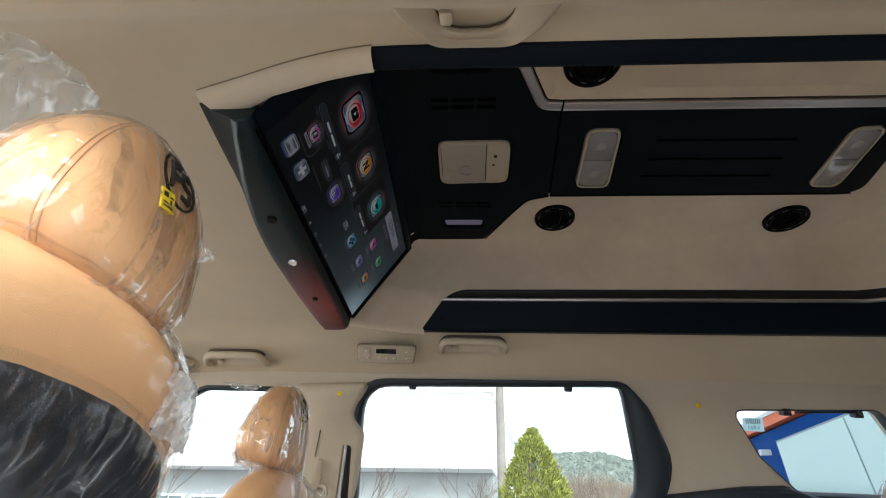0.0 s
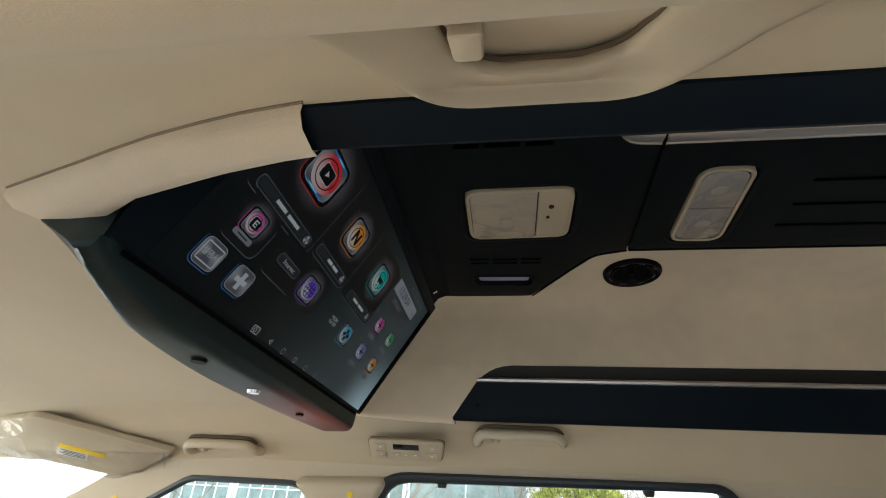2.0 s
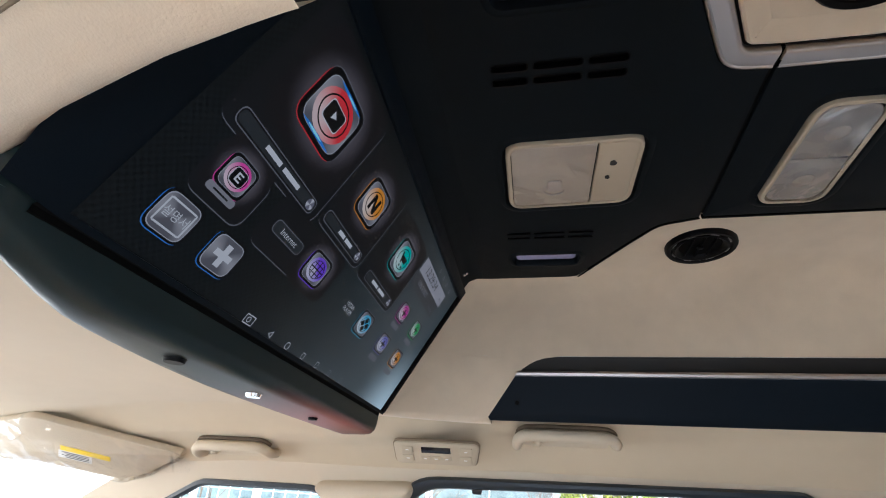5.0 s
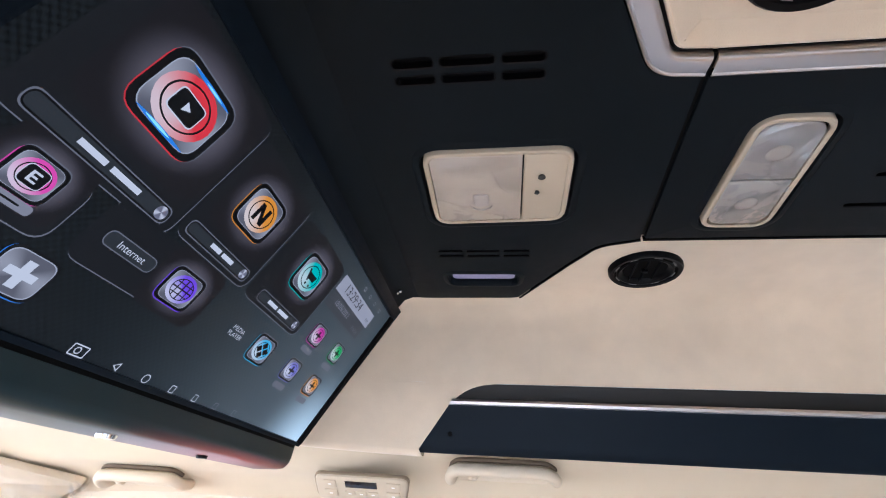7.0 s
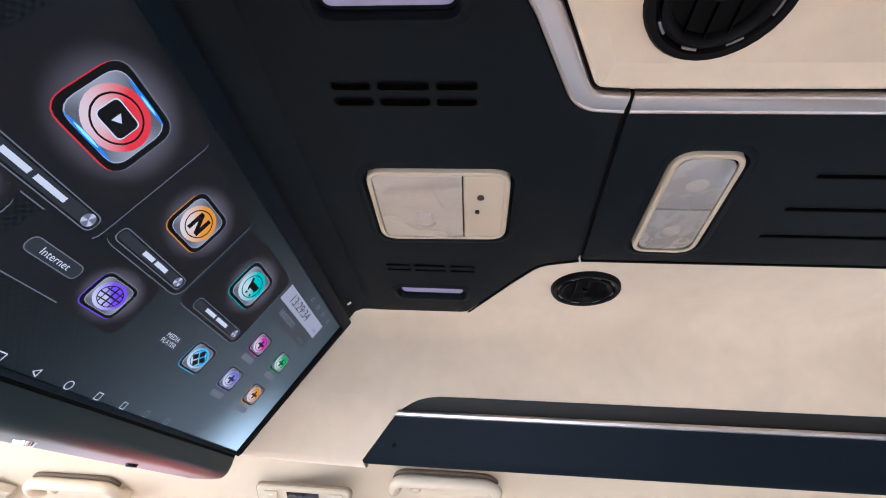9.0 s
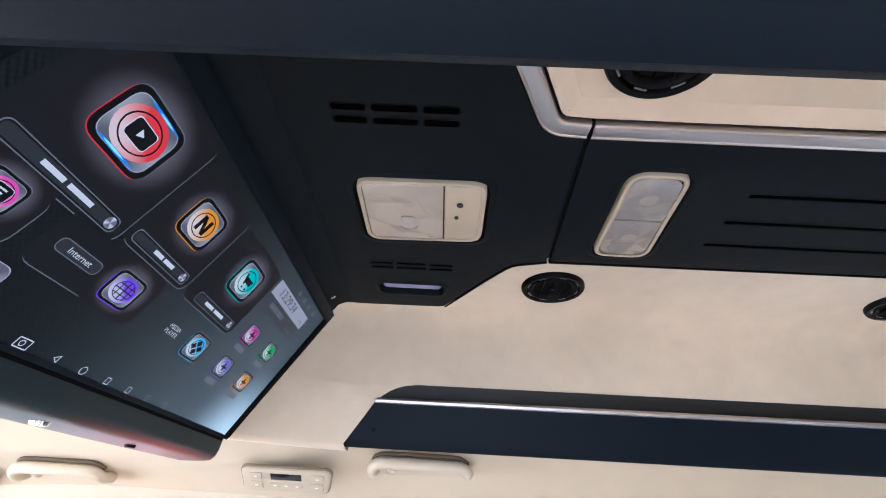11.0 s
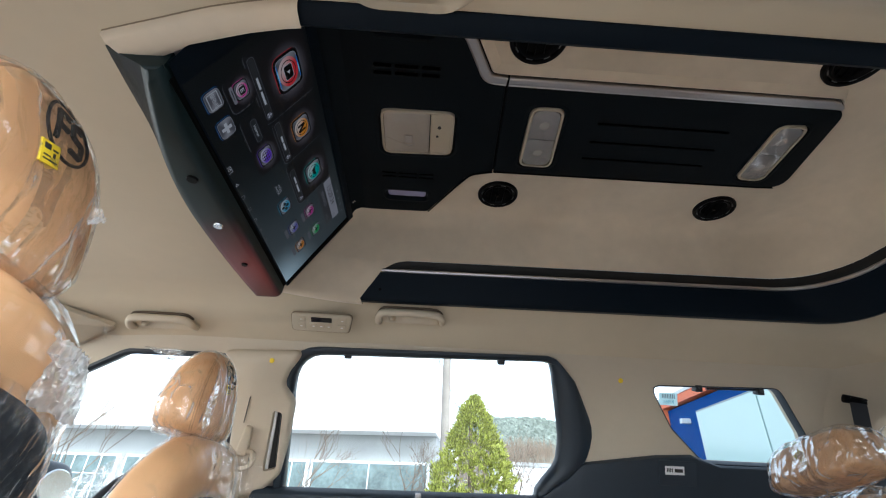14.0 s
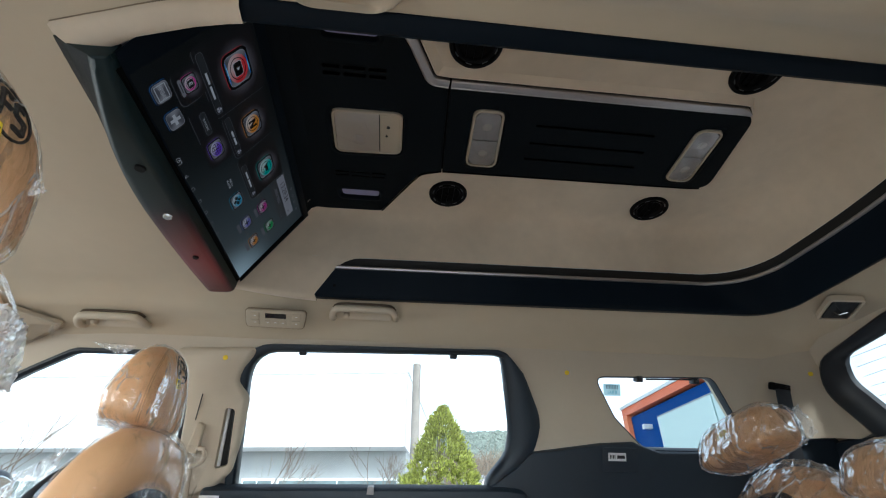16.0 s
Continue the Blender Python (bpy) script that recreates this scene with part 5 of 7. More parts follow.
slab(box_pts(0.563, 0.985, 0.622, 1.008), lambda a, b, h: wall(1, a, b, h + 0.0255), 0.001, 0.0003, lab)
lb = part("label", lab, M_white, qt, "white printed label")
for i in range(4):
    bm = bmesh.new()
    slab(box_pts(0.568 + 0.005 * i, 0.992, 0.571 + 0.005 * i, 1.002), lambda a, b, h: wall(1, a, b, h + 0.0266), 0.0004, 0.0001, bm)
    part("print_bar", bm, M_ink, lb)
bm = bmesh.new()
slab(box_pts(0.592, 0.992, 0.617, 1.001), lambda a, b, h: wall(1, a, b, h + 0.0266), 0.0004, 0.0001, bm)
part("print_bar", bm, M_ink, lb)

# unseen slid-back sliding door, added to keep light off the rear cabin
sd = thing("door_1", "open sliding door slid back along the van body", "car door", (0.85, -0.92, 0.1), kind="structure")
sd_out = rounded([(0.36, 0.02, 0.08), (1.42, 0.02, 0.08), (1.40, 1.20, 0.12), (0.40, 1.20, 0.12)], 6)
sd_win = rounded([(0.47, 0.80, 0.05), (1.32, 0.80, 0.05), (1.28, 1.14, 0.08), (0.50, 1.14, 0.08)], 6)


def sdp(a, b, off):
    return Vector((a, -(0.985 - 0.10 * max(0, b - 0.7) ** 2 - 0.10 * max(0, b - 0.7)) - off, b))


bm = bmesh.new()
for off in (0.0, 0.06):
    b2 = bmesh.new()
    fill(b2, sd_out, [sd_win], lambda a, b: sdp(a, b, off))
    join_bm(bm, b2)
for lp in (sd_out, sd_win):
    loft(bm, [[sdp(a, b, 0.0) for a, b in lp], [sdp(a, b, 0.06) for a, b in lp]], True)
part("panel", bm, M_trim, sd, "dark inner door panel")
bm = bmesh.new()
bm.faces.new([bm.verts.new(sdp(a, b, 0.03)) for a, b in sd_win])
part("pane", bm, M_dimglass, sd, "dark door glass", smooth=0).visible_shadow = False

# rear wall with the tailgate window
RN = Vector((0.9578, 0, 0.2873))


def rear(y, z, off=0.0):
    return Vector((1.69 - 0.3 * z, y, z)) - RN * off


rw_out = rounded([(-0.49, 1.0, 0.06), (0.49, 1.0, 0.06), (0.575, 1.19, 0.09), (0.53, 1.285, 0.10), (0.24, 1.335, 0.1), (-0.24, 1.335, 0.1), (-0.53, 1.285, 0.10), (-0.575, 1.19, 0.09)], 8)
rw_gl = rounded([(-0.42, 1.05, 0.06), (0.42, 1.05, 0.06), (0.485, 1.20, 0.06), (0.455, 1.268, 0.05), (0.22, 1.293, 0.1), (-0.22, 1.293, 0.1), (-0.455, 1.268, 0.05), (-0.485, 1.20, 0.06)], 8)
bm = bmesh.new()
rear_out = [(-0.75, 0.30), (0.75, 0.30), (0.70, 1.05), (0.61, 1.24), (0.56, 1.345), (-0.56, 1.345), (-0.61, 1.24), (-0.70, 1.05)]
for off in (0, -0.04):
    b2 = bmesh.new()
    fill(b2, rear_out, [inset(rw_gl, -0.022)], lambda a, b: rear(a, b, off))
    join_bm(bm, b2)
tagged(part("wall_rear", bm, M_pillar, None), "beige trim of the tailgate round the rear window", "car wall", kind="structure")
rwin = thing("window_4", "tailgate window with a broad dark frame", "car window", (1.3, 0, 1.0), kind="structure")
o, i = resample(rw_out, nt), resample(rw_gl, nt)
bm = bmesh.new()
loft(bm, [[rear(a[0] + (b[0] - a[0]) * t, a[1] + (b[1] - a[1]) * t, h) for a, b in zip(o, i)] for t, h in ((0, -0.005), (0, 0.012), (0.15, 0.02), (0.4, 0.016), (0.8, 0.006), (1, -0.01), (1, -0.03))], True)
part("frame", bm, M_rubber, rwin)
bm = bmesh.new()
bm.faces.new([bm.verts.new(rear(a, b, -0.02)) for a, b in inset(rw_gl, -0.005)])
pn = part("pane", bm, glass_mat("tinted_tailgate_glass", (0.74, 0.78, 0.78)), rwin, "tinted rear glass with heating wires", smooth=0)
pn.visible_shadow = False
for k in range(7):
    bm = bmesh.new()
    z = 1.08 + 0.03 * k
    tube(bm, [rear(-0.44, z, -0.017), rear(0.44, z, -0.017)], 0.0006, 4)
    part("heating_wire", bm, M_ventblack, pn)
bm = bmesh.new()
loft(bm, [[rear(y, z, h) for y in (-0.70, -0.35, 0, 0.35, 0.70)] for z, h in ((0.3, 0.02), (1.03, 0.02), (1.045, 0.016), (1.05, 0.0))], False)
tagged(part("tailgate_trim", bm, M_trim, None), "dark grey lower tailgate trim", "tailgate trim", kind="structure")
# rear corner fairing between side and tailgate
bm = bmesh.new()
loft(bm, [[wall(1, 1.08, 1.33, -0.010), wall(1, 1.06, 1.15, -0.006), wall(1, 1.08, 1.05, -0.004)], [Vector((1.20, 0.560, 1.350)), Vector((1.20, 0.610, 1.16)), Vector((1.22, 0.63, 1.05))],
          [Vector((1.27, 0.54, 1.355)), Vector((1.30, 0.585, 1.17)), Vector((1.33, 0.60, 1.05))], [Vector((1.31, 0.52, 1.355)), Vector((1.345, 0.56, 1.19)), Vector((1.385, 0.52, 1.03))]], False)
bmesh.ops.subdivide_edges(bm, edges=bm.edges, cuts=2, use_grid_fill=True)
tagged(part("pillar_rear", bm, M_pillar, None, smooth=80), "beige rear corner pillar trim", "pillar trim", kind="structure")

# floor and front end
# floor out of view; its beige is made up to bounce sunlight upwards
bm = bmesh.new()
loft(bm, [[Vector((x, y, 0.0)) for y in (-0.78, 0.78)] for x in (-1.9, 1.5)], False)
tagged(part("floor", bm, mat("beige_bounce_floor", (0.36, 0.30, 0.23), 0.95, vary=0.2, scale=12, grain=0.6, grain_scale=300), None), "beige carpeted van floor", "floor", kind="structure")
bm = bmesh.new()
loft(bm, [[Vector((x, y, z)) for y in (-0.72, 0, 0.72)] for x, z in ((-1.45, 0.0), (-1.45, 0.62), (-1.55, 0.72), (-1.9, 0.74), (-2.3, 0.70))], False)
tagged(part("dashboard", bm, M_trim, None), "dark dashboard below the windscreen", "dashboard", kind="structure")
# unseen bonnet, added to bounce sunlight onto the front headliner
bm = bmesh.new()
loft(bm, [[Vector((x, y, z - 0.05 * (y / 0.75) ** 2)) for y in (-0.75, -0.5, -0.2, 0, 0.2, 0.5, 0.75)] for x, z in ((-2.24, 0.80), (-2.5, 0.77), (-2.9, 0.70), (-3.15, 0.60), (-3.25, 0.40))], False)
tagged(part("bonnet", bm, bpy.data.materials["white_car_paint"], None, smooth=60), "white painted bonnet of the van", "car bonnet", kind="structure")
ws = thing("window_5", "sloping windscreen glass", "car window", (-1.9, 0, 0.8), kind="structure")
bm = bmesh.new()
loft(bm, [[Vector((x, y * s, z)) for y in (-1, -0.5, 0, 0.5, 1)] for x, z, s in ((-1.70, 1.325, 0.56), (-2.25, 0.82, 0.70))], False)
w5 = part("pane", bm, M_glass, ws, "windscreen glass", smooth=0)
w5.visible_shadow = False


# ---- grab handles, control panel, small fittings ----
def grab_handle(x0, x1, y, z, side):
    """Moulded grab handle below the roof edge."""
    ob = thing("grab_handle", "beige moulded grab handle below the roof edge", "grab handle", (0.5 * (x0 + x1), y, z), "roof grab handles")
    c = Vector((0, y, z))
    L = x1 - x0
    if side == 1:
        # folded flat against the headliner, legs downwards
        up_s, out_s = Vector((0, -0.72, 0.69)), Vector((0, -0.69, -0.72))
        route = [(0.050, -0.026, -0.008), (0.040, -0.016, 0.010), (0.050, 0.000, 0.018), (0.085, 0.012, 0.021), (0.17, 0.0185, 0.023), (0.5, 0.020, 0.024), (0.83, 0.0185, 0.023), (0.92, 0.011, 0.021), (0.96, -0.002, 0.016), (0.97, -0.020, -0.006)]
        pts = curve_through([Vector((x0 + L * a, 0, 0)) + c + up_s * b + out_s * h for a, b, h in route], 5)
        m = len(pts) - 1
        bm = bmesh.new()
        tube(bm, pts, [0.0098 + 0.0015 * (1 - abs(2 * i / m - 1)) for i in range(m + 1)], 14, 1.1, True, up=tuple(out_s))
        part("grip", bm, M_beige, ob, "beige curved grip")
        # dark tube stands in for the shade behind the grip
        bm = bmesh.new()
        tube(bm, [q + up_s * 0.0105 - out_s * 0.013 for q in pts[8:-6]], 0.0042, 8)
        part("shadow_gap", bm, M_gripshade, ob, "dark gap behind the grip")
        bm = bmesh.new()
        tube(bm, curve_through([Vector((x0 + L * 0.24, 0, 0)) + c + up_s * b + out_s * h for b, h in ((-0.006, -0.004), (-0.010, 0.008), (-0.014, 0.014))], 4), [0.010, 0.010, 0.010, 0.010, 0.010, 0.0095, 0.009, 0.008, 0.006], 12)
        part("coat_hook", bm, M_beige, ob, "small coat hook")
        bm = bmesh.new()
        slab(rounded([(0.02, -0.026, 0.012), (L - 0.02, -0.026, 0.012), (L - 0.02, 0.010, 0.012), (0.02, 0.010, 0.012)]), lambda a, b, h: Vector((x0 + a, 0, 0)) + c + up_s * b + out_s * (h - 0.006), 0.007, 0.002, bm)
        part("mount", bm, M_beige, ob, "shallow beige mounting plate")
        return ob
    # broad scooped grip that hangs just below the headliner
    route = [(-0.312, -0.565, 1.346), (-0.307, -0.532, 1.376), (-0.299, -0.506, 1.391), (-0.284, -0.488, 1.3965), (-0.262, -0.4825, 1.397), (-0.236, -0.482, 1.397), (-0.210, -0.4825, 1.397),
             (-0.186, -0.488, 1.3965), (-0.169, -0.506, 1.391), (-0.160, -0.532, 1.376), (-0.154, -0.565, 1.346)]
    pts = curve_through([Vector(q) for q in route], 6)
    loops = []
    for i, q in enumerate(pts):
        d = (pts[min(i + 1, len(pts) - 1)] - pts[max(i - 1, 0)]).normalized()
        o = Vector((-d.y, d.x, 0)).normalized()
        w = 1.0 + 0.95 * min(1.0, 1.5 * max(0.0, abs(2 * i / (len(pts) - 1) - 1) - 0.15))
        g = 1.0 - smooth01((abs(2 * i / (len(pts) - 1) - 1) - 0.25) / 0.3)
        sect = ((-0.0120, 0.003, 0.003), (-0.0125, -0.002, -0.001), (-0.0120, -0.0060, -0.004), (-0.0105, -0.0075, -0.006), (-0.0080, -0.0065, -0.0075), (-0.0020, -0.0020, -0.008), (0.0040, 0.0025, -0.008), (0.0065, 0.0010, -0.008), (0.0085, -0.0055, -0.0078), (0.0105, -0.0070, -0.007), (0.0122, -0.003, -0.003), (0.0115, 0.004, 0.004), (0.006, 0.008, 0.008), (-0.006, 0.008, 0.008))
        loops.append([q + o * (a * w) + Vector((0, 0, b * g + c * (1 - g))) for a, b, c in sect])
    bm = bmesh.new()
    loft(bm, loops, True, True, True)
    # darker beige than the far grips, for the shade on its underside
    part("grip", bm, M_panel, ob, "beige scooped grip", 60)
    # dark lines painted in for the shade where the grip leaves the headliner
    n = len(pts) - 1
    sides = [(pts[i], pts[min(i + 1, n)] - pts[max(i - 1, 0)], abs(2 * i / n - 1)) for i in range(n + 1)]
    rim = [(q + Vector((-d.y, d.x, 0)).normalized() * (0.0112 * (1.0 + 0.95 * min(1.0, 1.5 * max(0.0, e - 0.15)))) + Vector((0, 0, 0.0055)), e) for q, d, e in sides]
    inner = [(q - Vector((-d.y, d.x, 0)).normalized() * (0.0118 * (1.0 + 0.95 * min(1.0, 1.5 * max(0.0, e - 0.15)))) + Vector((0, 0, 0.0030)), e) for q, d, e in sides]
    half = len(rim) // 2
    for run in ([q for q, e in rim[:half] if e > 0.5], [q for q, e in rim[half:] if e > 0.5], [q for q, e in inner if e < 0.75]):
        bm = bmesh.new()
        tube(bm, run, 0.0022, 8)
        part("shadow_gap", bm, M_gripshade, ob, "dark gap beside the grip")
    bm = bmesh.new()
    slab(rounded([(-0.0080, -0.014, 0.003), (0.0080, -0.014, 0.003), (0.0075, 0.0100, 0.004), (-0.0075, 0.0100, 0.004)]), lambda a, b, h: Vector((-0.271 + a, -0.515 + b, 1.394 - h + 0.5 * b)), 0.014, 0.0025, bm)
    part("coat_hook", bm, M_beige, ob, "small coat hook")
    return ob


grab_handle(-0.338, -0.128, 0.497, 1.366, 1)
grab_handle(-0.322, -0.150, -0.548, 1.374, -1)
grab_handle(-1.078, -0.876, 0.536, 1.321, 1)

ac = thing("climate_panel", "beige rear climate control panel with a dark display", "control panel", (-0.49, 0.478, 1.327))
AU, AV = Vector((1, 0.02, 0.0)).normalized(), Vector((0, -0.80, 0.60))
AN = Vector((0, -0.60, -0.80))
AC0 = Vector((-0.492, 0.480, 1.324))


def acp(a, b, h):
    return AC0 + AU * a + AV * b + AN * h


bm = bmesh.new()
slab(rounded([(-0.086, -0.030, 0.014), (0.080, -0.030, 0.014), (0.092, 0.030, 0.014), (-0.086, 0.030, 0.014)]), acp, 0.007, 0.004, bm)
gap = bmesh.new()
slab(rounded([(-0.088, -0.032, 0.015), (0.082, -0.032, 0.015), (0.094, 0.032, 0.015), (-0.088, 0.032, 0.015)]), lambda a, b, h: acp(a, b, h - 0.003), 0.006, 0.001, gap)
part("shadow_gap", gap, M_gapshade, ac, "dark gap round the panel")
part("panel", bm, M_panel, ac, "beige panel")
bm = bmesh.new()
slab(box_pts(-0.029, 0.004, 0.031, 0.020), lambda a, b, h: acp(a, b, h + 0.0066), 0.001, 0.0004, bm)
part("display", bm, M_display, ac, "dark display")
for a, b, w, h in ((-0.058, 0.012, 0.024, 0.018), (-0.058, -0.011, 0.024, 0.018), (0.062, 0.012, 0.026, 0.018), (0.060, -0.011, 0.026, 0.018), (-0.022, -0.010, 0.019, 0.012), (0.0, -0.010, 0.019, 0.012), (0.022, -0.010, 0.019, 0.012)):
    bm = bmesh.new()
    slab(rounded([(a - w / 2, b - h / 2, 0.002), (a + w / 2, b - h / 2, 0.002), (a + w / 2, b + h / 2, 0.002), (a - w / 2, b + h / 2, 0.002)], 3), lambda p, q, k: acp(p, q, k + 0.0066), 0.0022, 0.0012, bm)
    part("button", bm, M_panel, ac)
    bm = bmesh.new()
    slab(box_pts(a - 0.003, b - 0.0012, a + 0.003, b + 0.0012), lambda p, q, k: acp(p, q, k + 0.0086), 0.0004, 0.0001, bm)
    part("button_mark", bm, M_white, ac)


def dot(p, nrm, name="round_sticker"):
    nrm = Vector(nrm).normalized()
    t = nrm.orthogonal().normalized()
    s = nrm.cross(t)
    bm = bmesh.new()
    loft(bm, [[Vector(p) + t * (r * math.cos(2 * math.pi * i / 16)) + s * (r * math.sin(2 * math.pi * i / 16)) + nrm * h for i in range(16)] for r, h in ((0.0075, 0), (0.0075, 0.0006), (0.007, 0.0008))], True, False, True)
    ob = part(name, bm, M_yellow, None)
    tagged(ob, "small round yellow sticker on the beige trim", "sticker", "yellow inspection dots")


dot(wall(1, -0.640, 1.240, 0.036), -WN)
dot(wall(1, 0.440, 1.233, 0.001), -WN)
dot((1.283, 0.560, 1.247), (-0.36, -0.88, -0.32))
dot(wall(1, -1.30, 1.185, 0.002), -WN)

# sticker on the quarter window, seen from behind
st = bmesh.new()
slab(box_pts(0.580, 1.166, 0.640, 1.202), lambda a, b, h: wall(1, a, b, h - 0.034), 0.0006, 0.0002, st)
stk = part("window_sticker", st, M_cyan, None)
tagged(stk, "pale blue code sticker on the quarter window", "sticker")
BASE[stk] = Vector((0, 0, 0))
for i in range(8):
    bm = bmesh.new()
    slab(box_pts(0.589 + 0.0055 * i, 1.186, 0.592 + 0.0055 * i, 1.199), lambda a, b, h: wall(1, a, b, h - 0.0334), 0.0003, 0.0001, bm)
    part("print_bar", bm, M_greyink, stk)
part("lettering", words("KR61", 0.016, lambda a, b: wall(1, 0.610 + a, 1.176 + b, -0.0331), flip=True), M_cyanink, stk, smooth=0)

# belt guides in the roof and on the rear pillar
bg = thing("belt_guide", "dark seat belt guide recess in the headliner", "belt guide", (1.19, 0.33, 1.36))
GX = Vector((1.205, 0.292, 1.362))


def gpt(a, b, h):
    return GX + Vector((0.35, 0.90, -0.10)) * b + Vector((0.93, -0.36, -0.16)) * a + Vector((-0.15, 0.02, -0.98)) * h


bm = bmesh.new()
fo = rounded([(-0.046, -0.064, 0.018), (0.046, -0.064, 0.018), (0.046, 0.064, 0.018), (-0.046, 0.064, 0.018)])
loft(bm, [[gpt(a, b, h) for a, b in inset(fo, d)] for d, h in ((0, -0.01), (0, 0.006), (0.004, 0.009), (0.009, 0.007), (0.011, -0.012))], True, False, True)
part("surround", bm, M_pillar, bg, "beige surround")
bm = bmesh.new()
slab(inset(fo, 0.013), gpt, 0.006, 0.003, bm)
part("flap", bm, M_rubber, bg, "black flap")
bm = bmesh.new()
tube(bm, [gpt(-0.018, 0.0, 0.010), gpt(0.0, 0.012, 0.012), gpt(0.018, 0.0, 0.010)], 0.0025, 8)
part("belt_eye", bm, M_bright, bg, "bright belt eye")
hk = thing("seat_belt_guide", "black seat belt guide with dark strap on the beige rear pillar", "belt guide", (1.15, 0.57, 1.19))
bm = bmesh.new()
hc = Vector((1.165, 0.583, 1.205))
slab(rounded([(-0.034, -0.010, 0.008), (0.034, -0.014, 0.008), (0.030, 0.008, 0.008), (-0.030, 0.016, 0.008)]), lambda a, b, h: hc + Vector((0.96, -0.2, -0.1)) * a + Vector((0.05, -0.3, 0.95)) * b + Vector((-0.2, -0.93, -0.3)) * h, 0.016, 0.006, bm)
part("body", bm, M_ventblack, hk)
bm = bmesh.new()
tube(bm, curve_through([hc + Vector((-0.02, -0.018, 0.004)), hc + Vector((0.0, -0.026, -0.008)), hc + Vector((0.022, -0.022, -0.004))], 4), 0.004, 8)
part("tongue", bm, M_ventblack, hk)
bm = bmesh.new()
slab([(-0.016, -0.34), (0.030, -0.34), (0.028, -0.004), (-0.018, -0.004)], lambda a, b, h: hc + Vector((0.96, -0.2, -0.1)) * a + Vector((0.10, -0.12, 0.98)) * b + Vector((-0.2, -0.93, -0.3)) * (h + 0.012), 0.0022, 0.0005, bm)
part("strap", bm, mat("dark_belt_webbing", (0.020, 0.022, 0.028), 0.75, vary=0.1, scale=60, grain=0.4), hk, "dark grey webbing")

# belt on the pillar
belt = thing("seat_belt", "beige seat belt anchor and strap on the pillar", "seat belt", (-0.69, 0.66, 1.0))
bm = bmesh.new()
slab(rounded([(-0.712, 0.990, 0.008), (-0.678, 0.985, 0.010), (-0.670, 1.060, 0.012), (-0.690, 1.068, 0.008)]), lambda a, b, h: wall(1, a, b, h + 0.035), 0.018, 0.006, bm)
part("anchor", bm, M_beige, belt, "beige anchor cover")
bm = bmesh.new()
tube(bm, curve_through([wall(1, -0.722, 0.995, 0.050), wall(1, -0.712, 0.966, 0.060), wall(1, -0.682, 0.958, 0.062), wall(1, -0.658, 0.972, 0.056), wall(1, -0.660, 0.995, 0.050), wall(1, -0.676, 1.000, 0.048)], 5), 0.0085, 8, 0.8)
part("loop", bm, M_beige, belt, "beige belt loop")
bm = bmesh.new()
slab([(-0.716, 0.70), (-0.690, 0.70), (-0.686, 0.984), (-0.712, 0.988)], lambda a, b, h: wall(1, a, b, h + 0.045), 0.002, 0.0005, bm)
part("strap", bm, mat("beige_belt_webbing", (0.40, 0.33, 0.25), 0.8, vary=0.08, scale=60, grain=0.4), belt, "beige webbing")
bm = bmesh.new()
tube(bm, [wall(1, -0.700, 1.07, 0.038), wall(1, -0.690, 1.14, 0.037)], 0.0015, 6)
part("groove", bm, M_ink, belt)

# sun visor in its film
vis = thing("sun_visor", "beige sun visor still in wrinkled packing film", "sun visor", (-1.3, 0.45, 1.30))


def visp(a, b, h):
    """a: along the rear edge from its outer end, b: towards the windscreen, h: below the board."""
    return Vector((-1.112, 0.546, 1.297)) + Vector((-0.8635, -0.4804, 0.1539)) * a + Vector((-0.4852, 0.7077, -0.5135)) * b + Vector((0.1378, -0.5181, -0.8442)) * (h - 0.012)


vo = rounded([(0.0, -0.004, 0.010), (0.335, -0.004, 0.06), (0.425, 0.06, 0.05), (0.425, 0.165, 0.03), (0.130, 0.153, 0.03), (0.068, 0.100, 0.04)], 8)
bm = bmesh.new()
slab(vo, visp, 0.017, 0.008, bm)
bmesh.ops.triangulate(bm, faces=[f for f in bm.faces if len(f.verts) > 4])
part("board", bm, M_beige, vis, "beige visor board")
bm = bmesh.new()
slab(inset(vo, -0.007), lambda a, b, h: visp(a, b, h + 0.002 * noise.noise((a * 14, b * 14, 2))), 0.022, 0.006, bm)
bmesh.ops.triangulate(bm, faces=[f for f in bm.faces if len(f.verts) > 4])
part("packing_film", bm, M_visorfilm, vis, "wrinkled clear film", 60).visible_shadow = False
bm = bmesh.new()
slab(box_pts(0.160, 0.070, 0.270, 0.087), lambda a, b, h: visp(a, b, h + 0.0172), 0.0008, 0.0002, bm)
part("warning_label", bm, M_yellow, vis, "yellow warning label")
bm = bmesh.new()
slab(box_pts(0.200, 0.087, 0.274, 0.114), lambda a, b, h: visp(a, b, h + 0.0172), 0.0008, 0.0002, bm)
wl_ = part("warning_label", bm, M_white, vis, "white warning label")
for k in range(4):
    bm = bmesh.new()
    slab(box_pts(0.206, 0.0905 + 0.0058 * k, 0.266 - 0.008 * (k % 2), 0.0925 + 0.0058 * k), lambda a, b, h: visp(a, b, h + 0.0181), 0.0004, 0.0001, bm)
    part("print_bar", bm, M_ink, wl_)


